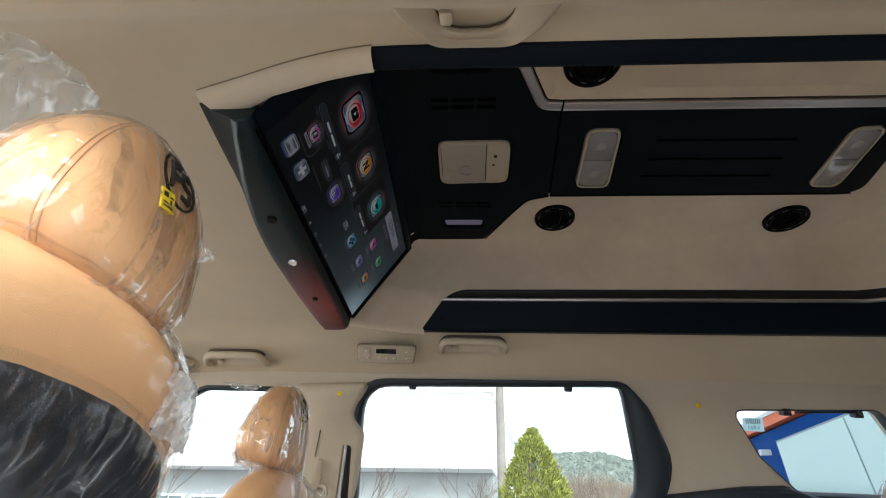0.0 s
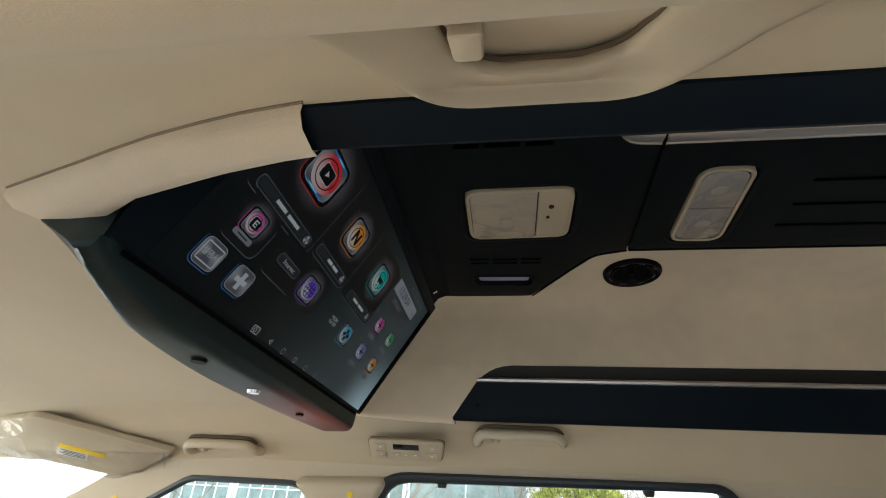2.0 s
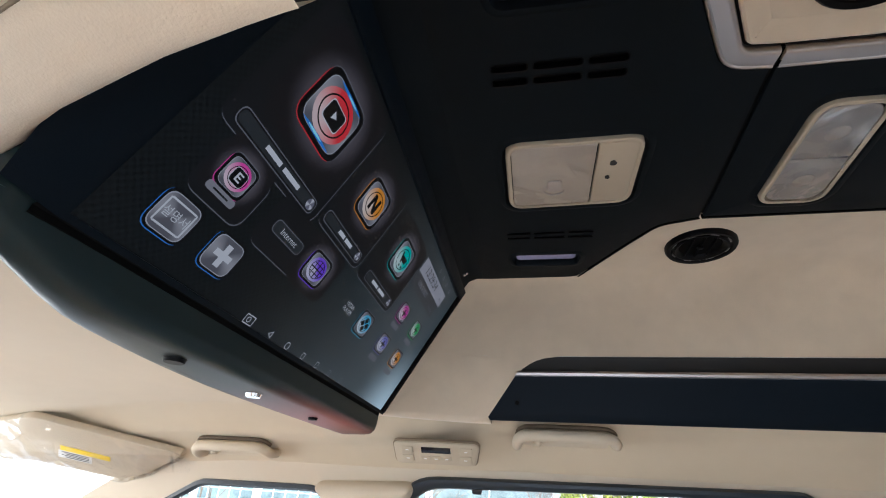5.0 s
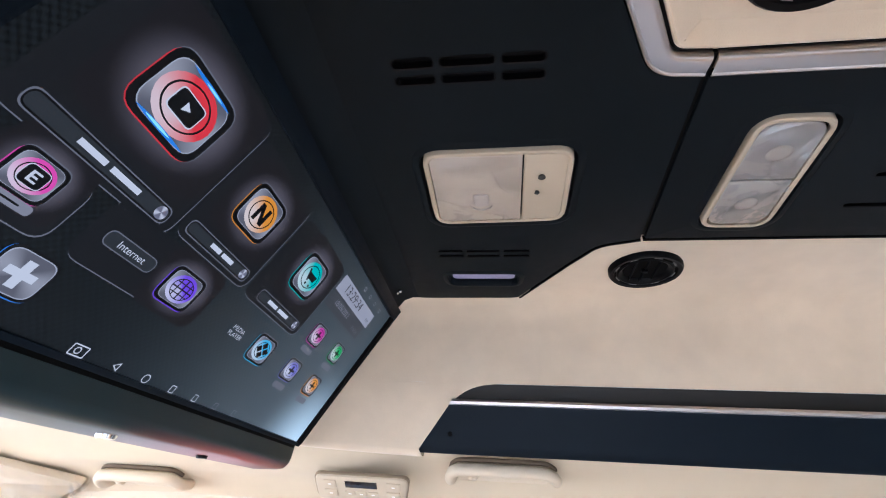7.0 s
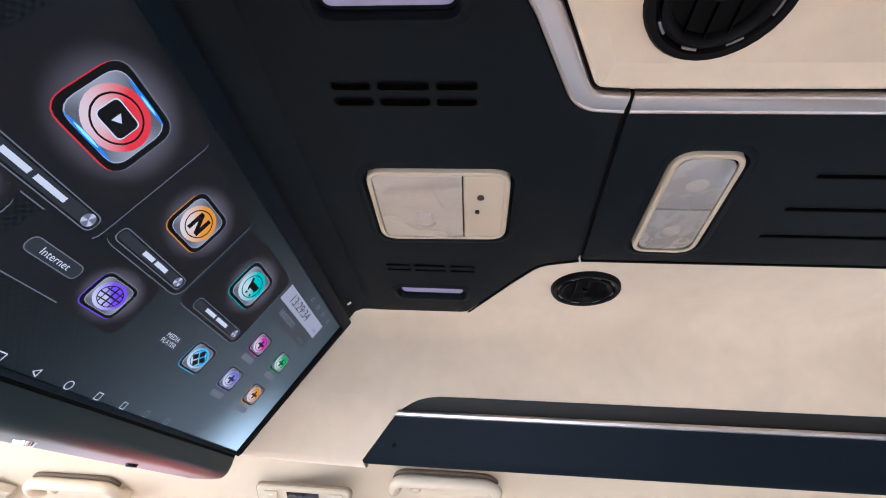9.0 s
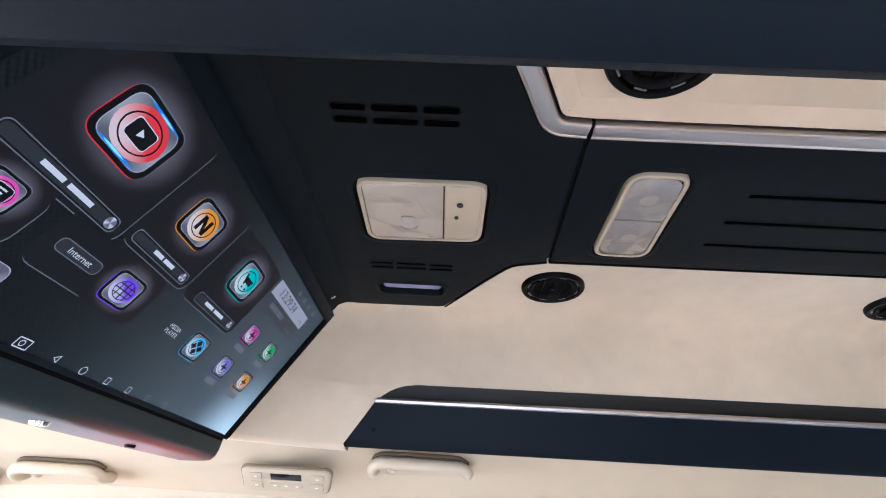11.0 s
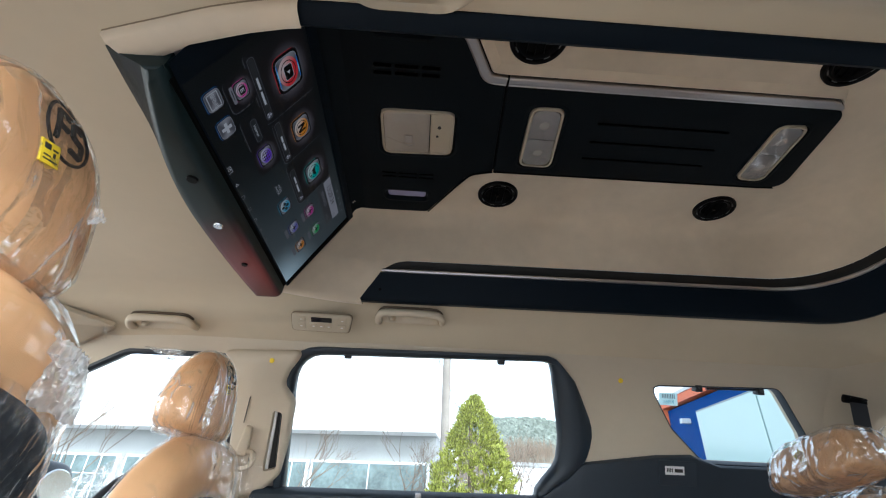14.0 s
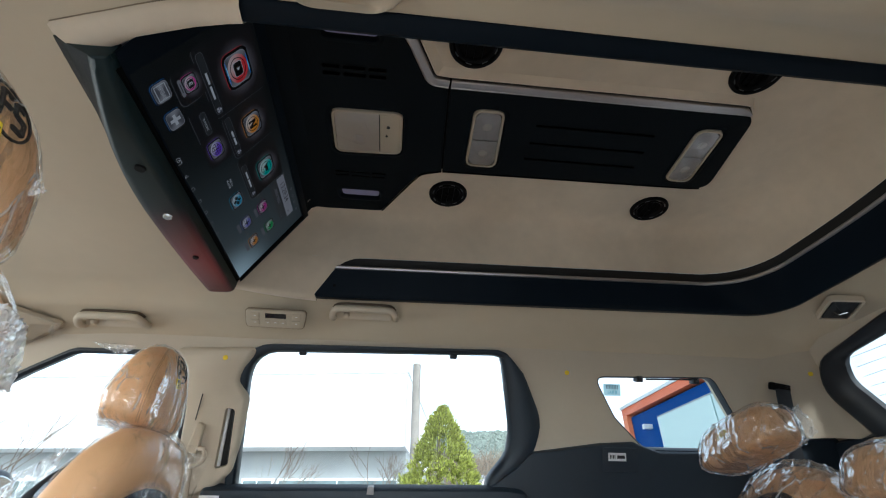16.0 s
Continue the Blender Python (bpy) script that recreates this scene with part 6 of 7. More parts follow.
# ---- seats ----
def blob(c, half, p=(2.6, 2.6, 2.6), nu=28, nv=18, shape=None, jitter=0.0, seed=0):
    """Rounded cushion: a superellipsoid round c, reshaped by shape(x, y, z) in local units."""
    bm = bmesh.new()
    loops = []

    def pw(v, e):
        return math.copysign(abs(v) ** e, v)
    for j in range(1, nv):
        f = -math.pi / 2 + math.pi * j / nv
        lp = []
        for i in range(nu):
            t = 2 * math.pi * i / nu
            x = pw(math.cos(f), 2 / p[2]) * pw(math.cos(t), 2 / p[0])
            y = pw(math.cos(f), 2 / p[2]) * pw(math.sin(t), 2 / p[0])
            z = pw(math.sin(f), 2 / p[2])
            if shape:
                x, y, z = shape(x, y, z)
            q = Vector((x * half[0], y * half[1], z * half[2]))
            if jitter:
                # creases: sharp ridges, drawn out slantwise, over a loose swell
                w = Vector((q.x * 26 + q.z * 9, q.y * 24 + q.z * 14, q.z * 13)) + Vector((seed, seed * 0.7, 0))
                ridge = (1 - abs(noise.noise(w))) ** 5 + 0.6 * (1 - abs(noise.noise(w * 2.1 + Vector((3, seed, 1))))) ** 6
                q += q.normalized() * (jitter * (0.5 * noise.noise(q * 8 + Vector((seed, 0, 0))) + 0.45 * ridge - 0.1))
            lp.append(Vector(c) + q)
        loops.append(lp)
    loft(bm, loops, True, True, True)
    return bm


def turned(bm, pivot, ry=0, rz=0):
    bmesh.ops.rotate(bm, verts=bm.verts, cent=Vector(pivot), matrix=Euler((0, radians(ry), radians(rz))).to_matrix())
    return bm


HEADREST, HEAD_P = (0.080, 0.136, 0.118), (2.7, 2, 2.7)


def on_blob(c, half, p, shape, f, t, grow=1.0):
    """One point of the cushion surface: f up, t round."""
    def pw(v, e):
        return math.copysign(abs(v) ** e, v)
    x, y, z = shape(pw(math.cos(f), 2 / p[2]) * pw(math.cos(t), 2 / p[0]), pw(math.cos(f), 2 / p[2]) * pw(math.sin(t), 2 / p[0]), pw(math.sin(f), 2 / p[2]))
    return Vector(c) + Vector((x * half[0], y * half[1], z * half[2])) * grow


def film_sheet(parent, corners, seed, amp=0.012, label="loose crumpled packing film", m=None):
    """Loose crumpled sheet between four corners."""
    a, b, c, d = [Vector(q) for q in corners]
    nrm = (b - a).cross(d - a).normalized()
    n, loops = 22, []
    for j in range(n + 1):
        v = j / n
        row = []
        for i in range(n + 1):
            u = i / n
            p = a.lerp(b, u).lerp(d.lerp(c, u), v)
            edge = 0.006 * noise.noise((u * 6 + seed, v * 6, seed))
            w = 1 - abs(noise.noise((u * 4 + v * 2 + seed, v * 3, seed * 0.3)))
            row.append(p + nrm * (amp * (noise.noise((u * 2.5, v * 2.5, seed)) + 0.8 * w ** 4 - 0.5)) + (b - a).normalized() * edge)
        loops.append(row)
    bm = bmesh.new()
    loft(bm, loops, False)
    ob = part("loose_film", bm, m or M_loose, parent, label, 60)
    ob.visible_shadow = False
    return ob


def head_shape(x, y, z):
    t = (z + 1) / 2
    if z < 0:
        # squarer and flat-bottomed below the middle
        a = min(-z, 0.9999)
        k = (1 - a ** 5.5) ** (1 / 5.5) / (1 - a ** 2.6) ** (1 / 2.6) * (1 - 0.13 * a * a)
        x, y, z = x * k, y * k, z * 0.73
    return x * (1.0 - 0.40 * t) + 0.10 * (1 - t), y * (1.0 - 0.34 * t * t), z


def seat(name, label, x, y, ztop, hx, tilt, emblem=True, turn=0, film_seed=1, half=0.245, rec=17, panel_up=0.0, shoulder=0.0, wrap=1.03, droop=0.20, glint=None):
    """Front seat seen from behind: headrest, posts, shoulders, black back panel and packing film."""
    ob = thing(name, label, "car seat", (x, y, 0.0), "tan leather seats")
    hc = Vector((x - 0.005 + hx, y, ztop - 0.097))
    hr = part("headrest", turned(blob(hc, HEADREST, HEAD_P, 44, 32, head_shape), hc, tilt, turn), M_leather, ob, "tan leather headrest", 60)
    # stitched seams over the headrest
    for t0 in (-0.95, 0.95):
        for dt in (-0.035, 0.035):
            bm = bmesh.new()
            tube(bm, [on_blob(hc, HEADREST, HEAD_P, head_shape, -1.05 + 2.15 * k / 24, t0 + dt, 1.002) for k in range(25)], 0.0009, 5)
            turned(bm, hc, tilt, turn)
            part("seam", bm, M_leather2, hr)
    for s in (-1, 1):
        bm = bmesh.new()
        tube(bm, [hc + Vector((0.0, 0.055 * s, -0.09)), hc + Vector((0.01, 0.055 * s, -0.17))], 0.0065, 10)
        turned(bm, hc, tilt, turn)
        part("post", bm, M_bright, hr, "chrome headrest post")
    if emblem:
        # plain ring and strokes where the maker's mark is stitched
        def mark(a, b, h=0.0):
            zn = b / HEADREST[2]
            r = math.sqrt(max(0, 1 - abs(zn) ** HEAD_P[2])) ** (2 / HEAD_P[2])
            t = (zn + 1) / 2
            yn = min(0.999, abs(a) / HEADREST[1] / (1 - 0.34 * t * t) / max(r, 1e-3))
            xx = head_shape(r * (1 - yn ** HEAD_P[0]) ** (1 / HEAD_P[0]), 0, zn)[0] * HEADREST[0]
            return hc + Vector((xx + h + 0.0012, a, b))
        for kind in range(9):
            bm = bmesh.new()
            if kind == 0:
                tube(bm, [mark(0.033 * math.cos(q) + 0.008, 0.076 + 0.033 * math.sin(q)) for q in [2 * math.pi * i / 30 for i in range(31)]], 0.0018, 6)
            else:
                a0, b0, a1, b1 = ((-0.018, 0.012, -0.018, 0.048), (-0.018, 0.047, -0.001, 0.047), (-0.018, 0.031, -0.003, 0.031), (0.004, 0.046, 0.020, 0.046), (0.004, 0.046, 0.004, 0.031), (0.004, 0.031, 0.020, 0.029), (0.020, 0.029, 0.020, 0.013), (0.020, 0.013, 0.003, 0.013))[kind - 1]
                tube(bm, [mark(a0 + 0.008 + (a1 - a0) * i / 4, b0 + 0.046 + (b1 - b0) * i / 4) for i in range(5)], 0.0030, 6)
            turned(bm, hc, tilt, turn)
            part("emblem_stroke", bm, M_stitch, hr)
        bm = bmesh.new()
        def tag_at(a, b, h):
            return mark(-0.010 + a * 0.97 - b * 0.24, 0.036 + b * 0.97 + a * 0.24, h)
        slab(box_pts(-0.012, -0.012, 0.012, 0.012), tag_at, 0.0022, 0.0003, bm)
        turned(bm, hc, tilt, turn)
        part("paper_tag", bm, M_yellow, hr, "yellow paper tag")
        for k, (a0, b0, a1, b1) in enumerate(((-0.009, 0.003, -0.001, 0.009), (0.002, 0.004, 0.009, 0.006), (0.003, -0.003, 0.006, 0.002), (-0.009, -0.004, 0.0, -0.0025), (-0.009, -0.008, 0.009, -0.0065))):
            bm = bmesh.new()
            slab(box_pts(a0, b0, a1, b1), lambda a, b, h: tag_at(a, b, h + 0.0022), 0.0005, 0.0001, bm)
            turned(bm, hc, tilt, turn)
            part("print_bar", bm, M_ink, hr)
    zb = ztop - 0.243 + shoulder

    def back_shape(px, py, pz):
        t = (pz + 1) / 2
        return px * (1 - 0.25 * t), py * (1 - 0.14 * t ** 4 - 0.08 * (1 - t)), pz - 0.13 * py * py * t ** 2
    bc = Vector((x + 0.005, y, zb - 0.285))
    # reclined about the shoulders
    sp = Vector((x + 0.005, y, zb))
    part("backrest", turned(blob(bc, (0.085, half, 0.33), (3.4, 2, 3.6), 40, 30, back_shape), sp, rec), M_leather, ob, "tan leather backrest", 60)
    def panel_shape(px, py, pz):
        return px * (0.87 - 0.13 * pz), py * (1 - 0.10 * max(0, pz) ** 4 - 0.10 * max(0, -pz)), pz - droop * py * py * ((pz + 1) / 2) ** 2
    pc = bc + Vector((0.008, 0, -0.045 + panel_up))
    part("back_panel", turned(blob(pc, (0.100, half * wrap, 0.272), (3.2, 2, 4.0), 40, 28, panel_shape), sp, rec), M_blackcloth, ob, "black seat back panel", 60)
    part("seat_insert", turned(blob(bc + Vector((-0.075, 0, -0.04)), (0.045, half * 0.93, 0.28), (3.0, 2, 3.4), 40, 26, back_shape), sp, rec), M_blackcloth, ob, "black quilted seat front", 60)
    cu = blob(Vector((x - 0.32, y, 0.36)), (0.28, half, 0.12), (3.5, 2, 3.0))
    part("cushion", cu, M_leather, ob, "tan leather seat cushion", 60)
    b2 = bmesh.new()
    bmesh.ops.create_cube(b2, size=1, matrix=Matrix.Translation((x - 0.28, y, 0.13)) @ Matrix.Diagonal((0.4, half * 1.5, 0.26, 1)))
    bmesh.ops.bevel(b2, geom=b2.edges, offset=0.02, segments=2, affect="EDGES")
    part("seat_base", b2, M_rubber, ob, "dark seat base")
    # packing film, loose round headrest and shoulders
    f1 = blob(hc, (0.085, 0.142, 0.123), (2.6, 2, 2.6), 110, 70, head_shape, 0.005, film_seed)
    f2 = blob(bc + Vector((0.004, 0, 0)), (0.099, half + 0.008, 0.338), (3.2, 2, 3.5), 120, 80, back_shape, 0.005, film_seed + 4)
    if glint:
        # bunched film on the inner shoulder, whitened in place of its glints
        loops = []
        for j in range(29):
            row = []
            for i in range(29):
                u, v = i / 28, j / 28
                e = 0.05 * noise.noise((u * 5, v * 5, film_seed))
                q = on_blob(bc + Vector((0.004, 0, 0)), (0.099, half + 0.008, 0.338), (3.2, 2, 3.5), back_shape, glint[2] + (glint[3] - glint[2]) * (v + e), glint[0] + (glint[1] - glint[0]) * (u + e))
                ridge = (1 - abs(noise.noise((u * 7 + v * 3, v * 5 - u * 2, 4.0)))) ** 4
                row.append(q + (q - bc).normalized() * (0.004 + 0.007 * ridge))
            loops.append(row)
        bm = bmesh.new()
        loft(bm, loops, False)
        part("bunched_film", turned(bm, sp, rec), M_sheen, ob, "shining bunched film on the shoulder", 60).visible_shadow = False
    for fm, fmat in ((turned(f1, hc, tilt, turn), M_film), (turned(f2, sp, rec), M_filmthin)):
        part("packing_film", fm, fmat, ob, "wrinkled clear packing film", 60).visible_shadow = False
    # film gathered under the headrest and drawn tight over the back panel
    rim, rad = [], []
    for i in range(121):
        q = on_blob(hc, HEADREST, HEAD_P, head_shape, -1.16, 2 * math.pi * i / 120, 1.02)
        w = Vector((math.cos(2 * math.pi * i / 120), math.sin(2 * math.pi * i / 120), film_seed))
        rim.append(q + Vector((0.006 * noise.noise(w * 5), 0.006 * noise.noise(w * 5 + Vector((9, 0, 0))), 0.010 * noise.noise(w * 7) - 0.004)))
        rad.append(0.005 + 0.005 * noise.noise(w * 9))
    bm = tube(bmesh.new(), rim, rad, 8, 1.0, False)
    part("gathered_film", turned(bm, hc, tilt, turn), M_crumple, ob, "bunched clear film edge", 60).visible_shadow = False
    f3 = blob(pc + Vector((0.003, 0, 0.002)), (0.1015, half * (wrap + 0.007), 0.274), (3.2, 2, 4.0), 90, 60, panel_shape, 0.002, film_seed + 9)
    part("packing_film", turned(f3, sp, rec), M_film2, ob, "tight clear packing film", 60).visible_shadow = False
    return ob


ds = seat("driver_seat", "tan leather front seat in clear packing film with black back", -0.620, -0.45, 1.200, -0.012, 6, True, 0, 1, 0.290, 30, 0.040, 0.030, 1.02, 0.15, (0.24, 0.86, 0.60, 1.00))
ps = seat("passenger_seat", "tan leather front seat in clear packing film beside the far door", -0.705, 0.40, 1.166, -0.030, 8, True, 0, 7, 0.250, 15, 0.015, 0.014, 0.93)
# loose film standing off the seats and the visor
film_sheet(vis, [visp(-0.012, -0.008, 0.018), visp(0.10, -0.010, 0.020), visp(0.085, 0.045, 0.050), visp(-0.030, 0.020, 0.040)], 21, 0.006, "loose end of clear film", M_visorfilm)
film_sheet(ds, [(-0.63, -0.49, 1.185), (-0.86, -0.52, 1.15), (-0.97, -0.50, 1.49), (-0.745, -0.48, 1.325)], 2, 0.02, m=M_sheen)
film_sheet(ds, [(-0.552, -0.402, 1.112), (-0.552, -0.402, 1.088), (-0.524, -0.412, 1.085), (-0.532, -0.412, 1.099)], 5, 0.003)
film_sheet(ps, [(-0.84, 0.40, 1.165), (-0.80, 0.38, 1.185), (-0.82, 0.39, 1.193), (-0.925, 0.40, 1.200)], 3, 0.006)
film_sheet(ps, [(-0.64, 0.33, 0.972), (-0.64, 0.30, 0.80), (-0.57, 0.36, 0.80), (-0.545, 0.38, 0.925)], 6, 0.008, m=M_film2)
film_sheet(ps, [(-0.80, 0.28, 0.930), (-0.80, 0.26, 0.80), (-0.98, 0.34, 0.80), (-0.94, 0.36, 0.880)], 9, 0.016)


def rear_seat(x, y, ztop, seed, lean_deg=0):
    ob = thing("rear_seat", "tan leather third-row seat in crinkled packing film", "car seat", (x, y, 0.0), "third-row seats")
    hc = Vector((x, y, ztop - 0.075))

    def hs(px, py, pz):
        t = (pz + 1) / 2
        return px * (1 - 0.15 * t) - 0.12 * (1 - t), py * (1 - 0.10 * t), pz
    def leant(bm):
        turned(bm, hc, 14)
        bmesh.ops.rotate(bm, verts=bm.verts, cent=hc, matrix=Matrix.Rotation(radians(-lean_deg), 3, Vector((0.69, 0.68, 0.2))))
        return bm
    part("headrest", leant(blob(hc, (0.058, 0.162, 0.052), (4.4, 2, 4.4), 40, 28, hs)), M_leather2, ob, "brown leather headrest", 60)
    bc = Vector((x + 0.035, y, ztop - 0.43))

    def bs(px, py, pz):
        t = (pz + 1) / 2
        return px * (1 - 0.2 * t), py * (1 - 0.20 * t ** 4), pz - 0.12 * py * py * t * t
    part("backrest", turned(blob(bc, (0.09, 0.235, 0.30), (3.2, 2, 3.4), 36, 26, bs), bc, 14), M_leather2, ob, "brown leather backrest", 60)
    ic = bc + Vector((-0.055, 0, -0.04))
    part("seat_insert", turned(blob(ic, (0.05, 0.16, 0.27), (3.0, 2, 3.4), 30, 20, bs), bc, 14), M_blackcloth, ob, "black seat insert", 60)
    part("cushion", blob(Vector((x - 0.26, y, 0.36)), (0.26, 0.235, 0.11), (3.5, 2, 3.0)), M_leather2, ob, "brown leather cushion", 60)
    b2 = bmesh.new()
    bmesh.ops.create_cube(b2, size=1, matrix=Matrix.Translation((x - 0.2, y, 0.13)) @ Matrix.Diagonal((0.4, 0.36, 0.26, 1)))
    bmesh.ops.bevel(b2, geom=b2.edges, offset=0.02, segments=2, affect="EDGES")
    part("seat_base", b2, M_rubber, ob, "dark seat base")
    part("packing_film", leant(blob(hc + Vector((0.0, 0, 0.002)), (0.063, 0.170, 0.058), (4.0, 2, 4.0), 110, 70, hs, 0.010, seed)), M_crumple, ob, "crinkled clear packing film", 60).visible_shadow = False
    part("packing_film", turned(blob(bc, (0.108, 0.248, 0.312), (2.8, 2, 3.0), 120, 80, bs, 0.013, seed + 3), bc, 14), M_crumple, ob, "crinkled clear packing film", 60).visible_shadow = False
    film_sheet(ob, [(x + 0.08, y - 0.05, ztop - 0.03), (x + 0.09, y - 0.06, ztop - 0.10), (x + 0.16, y - 0.06, ztop - 0.06), (x + 0.14, y - 0.05, ztop + 0.012)], seed, 0.01)
    return ob


rear_seat(0.790, 0.332, 1.058, 11, 10)
rear_seat(0.860, -0.030, 0.950, 15)

# ---- outside ----
GZ = -0.45
bm = bmesh.new()
loft(bm, [[Vector((x, y, GZ)) for y in (-900, -60, -15, 0, 15, 60, 900)] for x in (-900, -60, -15, 0, 15, 60, 900)], False)
tagged(part("ground", bm, mat("pale_concrete_yard", (0.38, 0.37, 0.355), 0.9, vary=0.15, scale=0.6, grain=0.3, grain_scale=40), None), "pale concrete yard round the van", "ground", kind="structure")

M_wallw = mat("white_cladding", (0.80, 0.80, 0.80), 0.6, vary=0.05, scale=0.8)
M_wallg = mat("grey_render", (0.34, 0.35, 0.35), 0.85, vary=0.12, scale=1.2, grain=0.3, grain_scale=60)
# blotchy teal painted in for trees and sky reflected in the panes
M_pane = mat("reflection_tinted_pane", (0.13, 0.175, 0.18), 0.10, vary=0.75, scale=1.3, spec=0.45, vary2=0.3)
M_wframe = mat("white_window_frame", (0.7, 0.72, 0.72), 0.5)


def box(bm, x0, x1, y0, y1, z0, z1):
    vs = [bm.verts.new((x, y, z)) for z in (z0, z1) for y in (y0, y1) for x in (x0, x1)]
    for f in ((0, 1, 3, 2), (4, 6, 7, 5), (0, 4, 5, 1), (2, 3, 7, 6), (0, 2, 6, 4), (1, 5, 7, 3)):
        bm.faces.new([vs[i] for i in f])
    return bm


def bbox(*size):
    """Block of the white building, which stands slightly askew to the van."""
    return turned(box(bmesh.new(), *size), (0.36, 13.9, 0), 0, -9.5)


bld = thing("white_building", "low building with deep white fascia over a grey wall", "building", (-7, 16, GZ))
part("wall", bbox(-16, 0.30, 14.6, 22, GZ, 3.4), M_wallg, bld, "grey rendered wall")
part("fascia", bbox(-16.4, 0.36, 13.8, 22.4, 3.06, 5.25), M_wallw, bld, "deep white fascia")
part("roof_edge", bbox(-16.45, 0.40, 13.76, 22.5, 5.25, 5.33), M_wframe, bld)
for k, (x0, x1) in enumerate(((-15.2, -13.0), (-12.6, -10.2), (-9.8, -7.3), (-6.9, -4.95), (-4.6, -3.75), (-3.5, 0.05))):
    wd = part("window", bbox(x0 - 0.08, x1 + 0.08, 14.52, 14.66, 0.75, 2.30), M_wframe, bld, "white framed window")
    part("pane", bbox(x0, x1, 14.49, 14.6, 0.83, 2.22), M_pane, wd, "teal reflecting pane")
    nb = max(1, int((x1 - x0) / 0.45)) if x1 < -4.8 else 2
    for j in range(1, nb):
        part("bar", bbox(x0 + (x1 - x0) * j / nb - 0.015, x0 + (x1 - x0) * j / nb + 0.015, 14.46, 14.6, 0.83, 2.22), M_wframe, wd)
    for z in (1.2, 1.7) if x1 < -4.8 else ():
        part("bar", bbox(x0, x1, 14.465, 14.6, z - 0.015, z + 0.015), M_wframe, wd)
pole = bmesh.new()
tube(pole, [(0.62, 13.4, GZ), (0.60, 13.4, 5.4)], [0.13, 0.12], 12)
tagged(part("pole", pole, mat("weathered_grey_pole", (0.26, 0.23, 0.20), 0.8, vary=0.25, scale=2.5, grain=0.3, grain_scale=50), None), "weathered grey-brown round pole beside the building", "pole")

blue = thing("blue_building", "blue building with orange roof band and glass front", "building", (4.5, 5.5, GZ))
part("wall", box(bmesh.new(), 4.0, 5.0, 3.92, 7.05, GZ, 2.55), mat("blue_cladding", (0.001, 0.055, 0.25), 0.6, vary=0.08, scale=1.5, spec=0.1), blue, "blue cladding")
part("corner_band", box(bmesh.new(), 3.92, 5.04, 7.05, 7.20, GZ, 2.58), mat("orange_corner", (0.80, 0.22, 0.09), 0.5), blue, "orange corner band")
part("roof_band", box(bmesh.new(), 3.92, 5.04, 3.86, 7.20, 2.58, 2.70), mat("orange_red_band", (0.75, 0.16, 0.06), 0.5), blue, "orange-red roof band")
part("coping", box(bmesh.new(), 3.90, 5.06, 3.84, 7.22, 2.70, 2.75), M_wframe, blue)
gf = part("glass_front", box(bmesh.new(), 3.95, 4.05, 3.95, 6.15, 0.0, 2.38), mat("grey_front_frame", (0.22, 0.28, 0.29), 0.4), blue, "grey framed glass front")
for y0, y1 in ((3.98, 4.735), (4.765, 6.12)):
    part("pane", box(bmesh.new(), 3.93, 4.02, y0, y1, 0.1, 2.35), mat("pale_glass", (0.55, 0.70, 0.68), 0.08) if y0 == 3.98 else bpy.data.materials["pale_glass"], gf, "pale reflecting glass")
part("lamp", box(bmesh.new(), 3.86, 4.0, 6.42, 6.49, 2.25, 2.32), M_wframe, blue, "small white wall lamp")


def leaf_mat(name, c, v=0.35):
    m = mat(name, c, 0.75)
    n, l = m.node_tree.nodes, m.node_tree.links
    g, r, s = n.new("ShaderNodeNewGeometry"), n.new("ShaderNodeMapRange"), n.new("ShaderNodeVectorMath")
    r.inputs["To Min"].default_value, r.inputs["To Max"].default_value = 1 - v, 1 + v
    s.operation, s.inputs[0].default_value = "SCALE", c
    l.new(g.outputs["Random Per Island"], r.inputs["Value"])
    l.new(r.outputs[0], s.inputs["Scale"])
    l.new(s.outputs[0], n["Principled BSDF"].inputs["Base Color"])
    return m


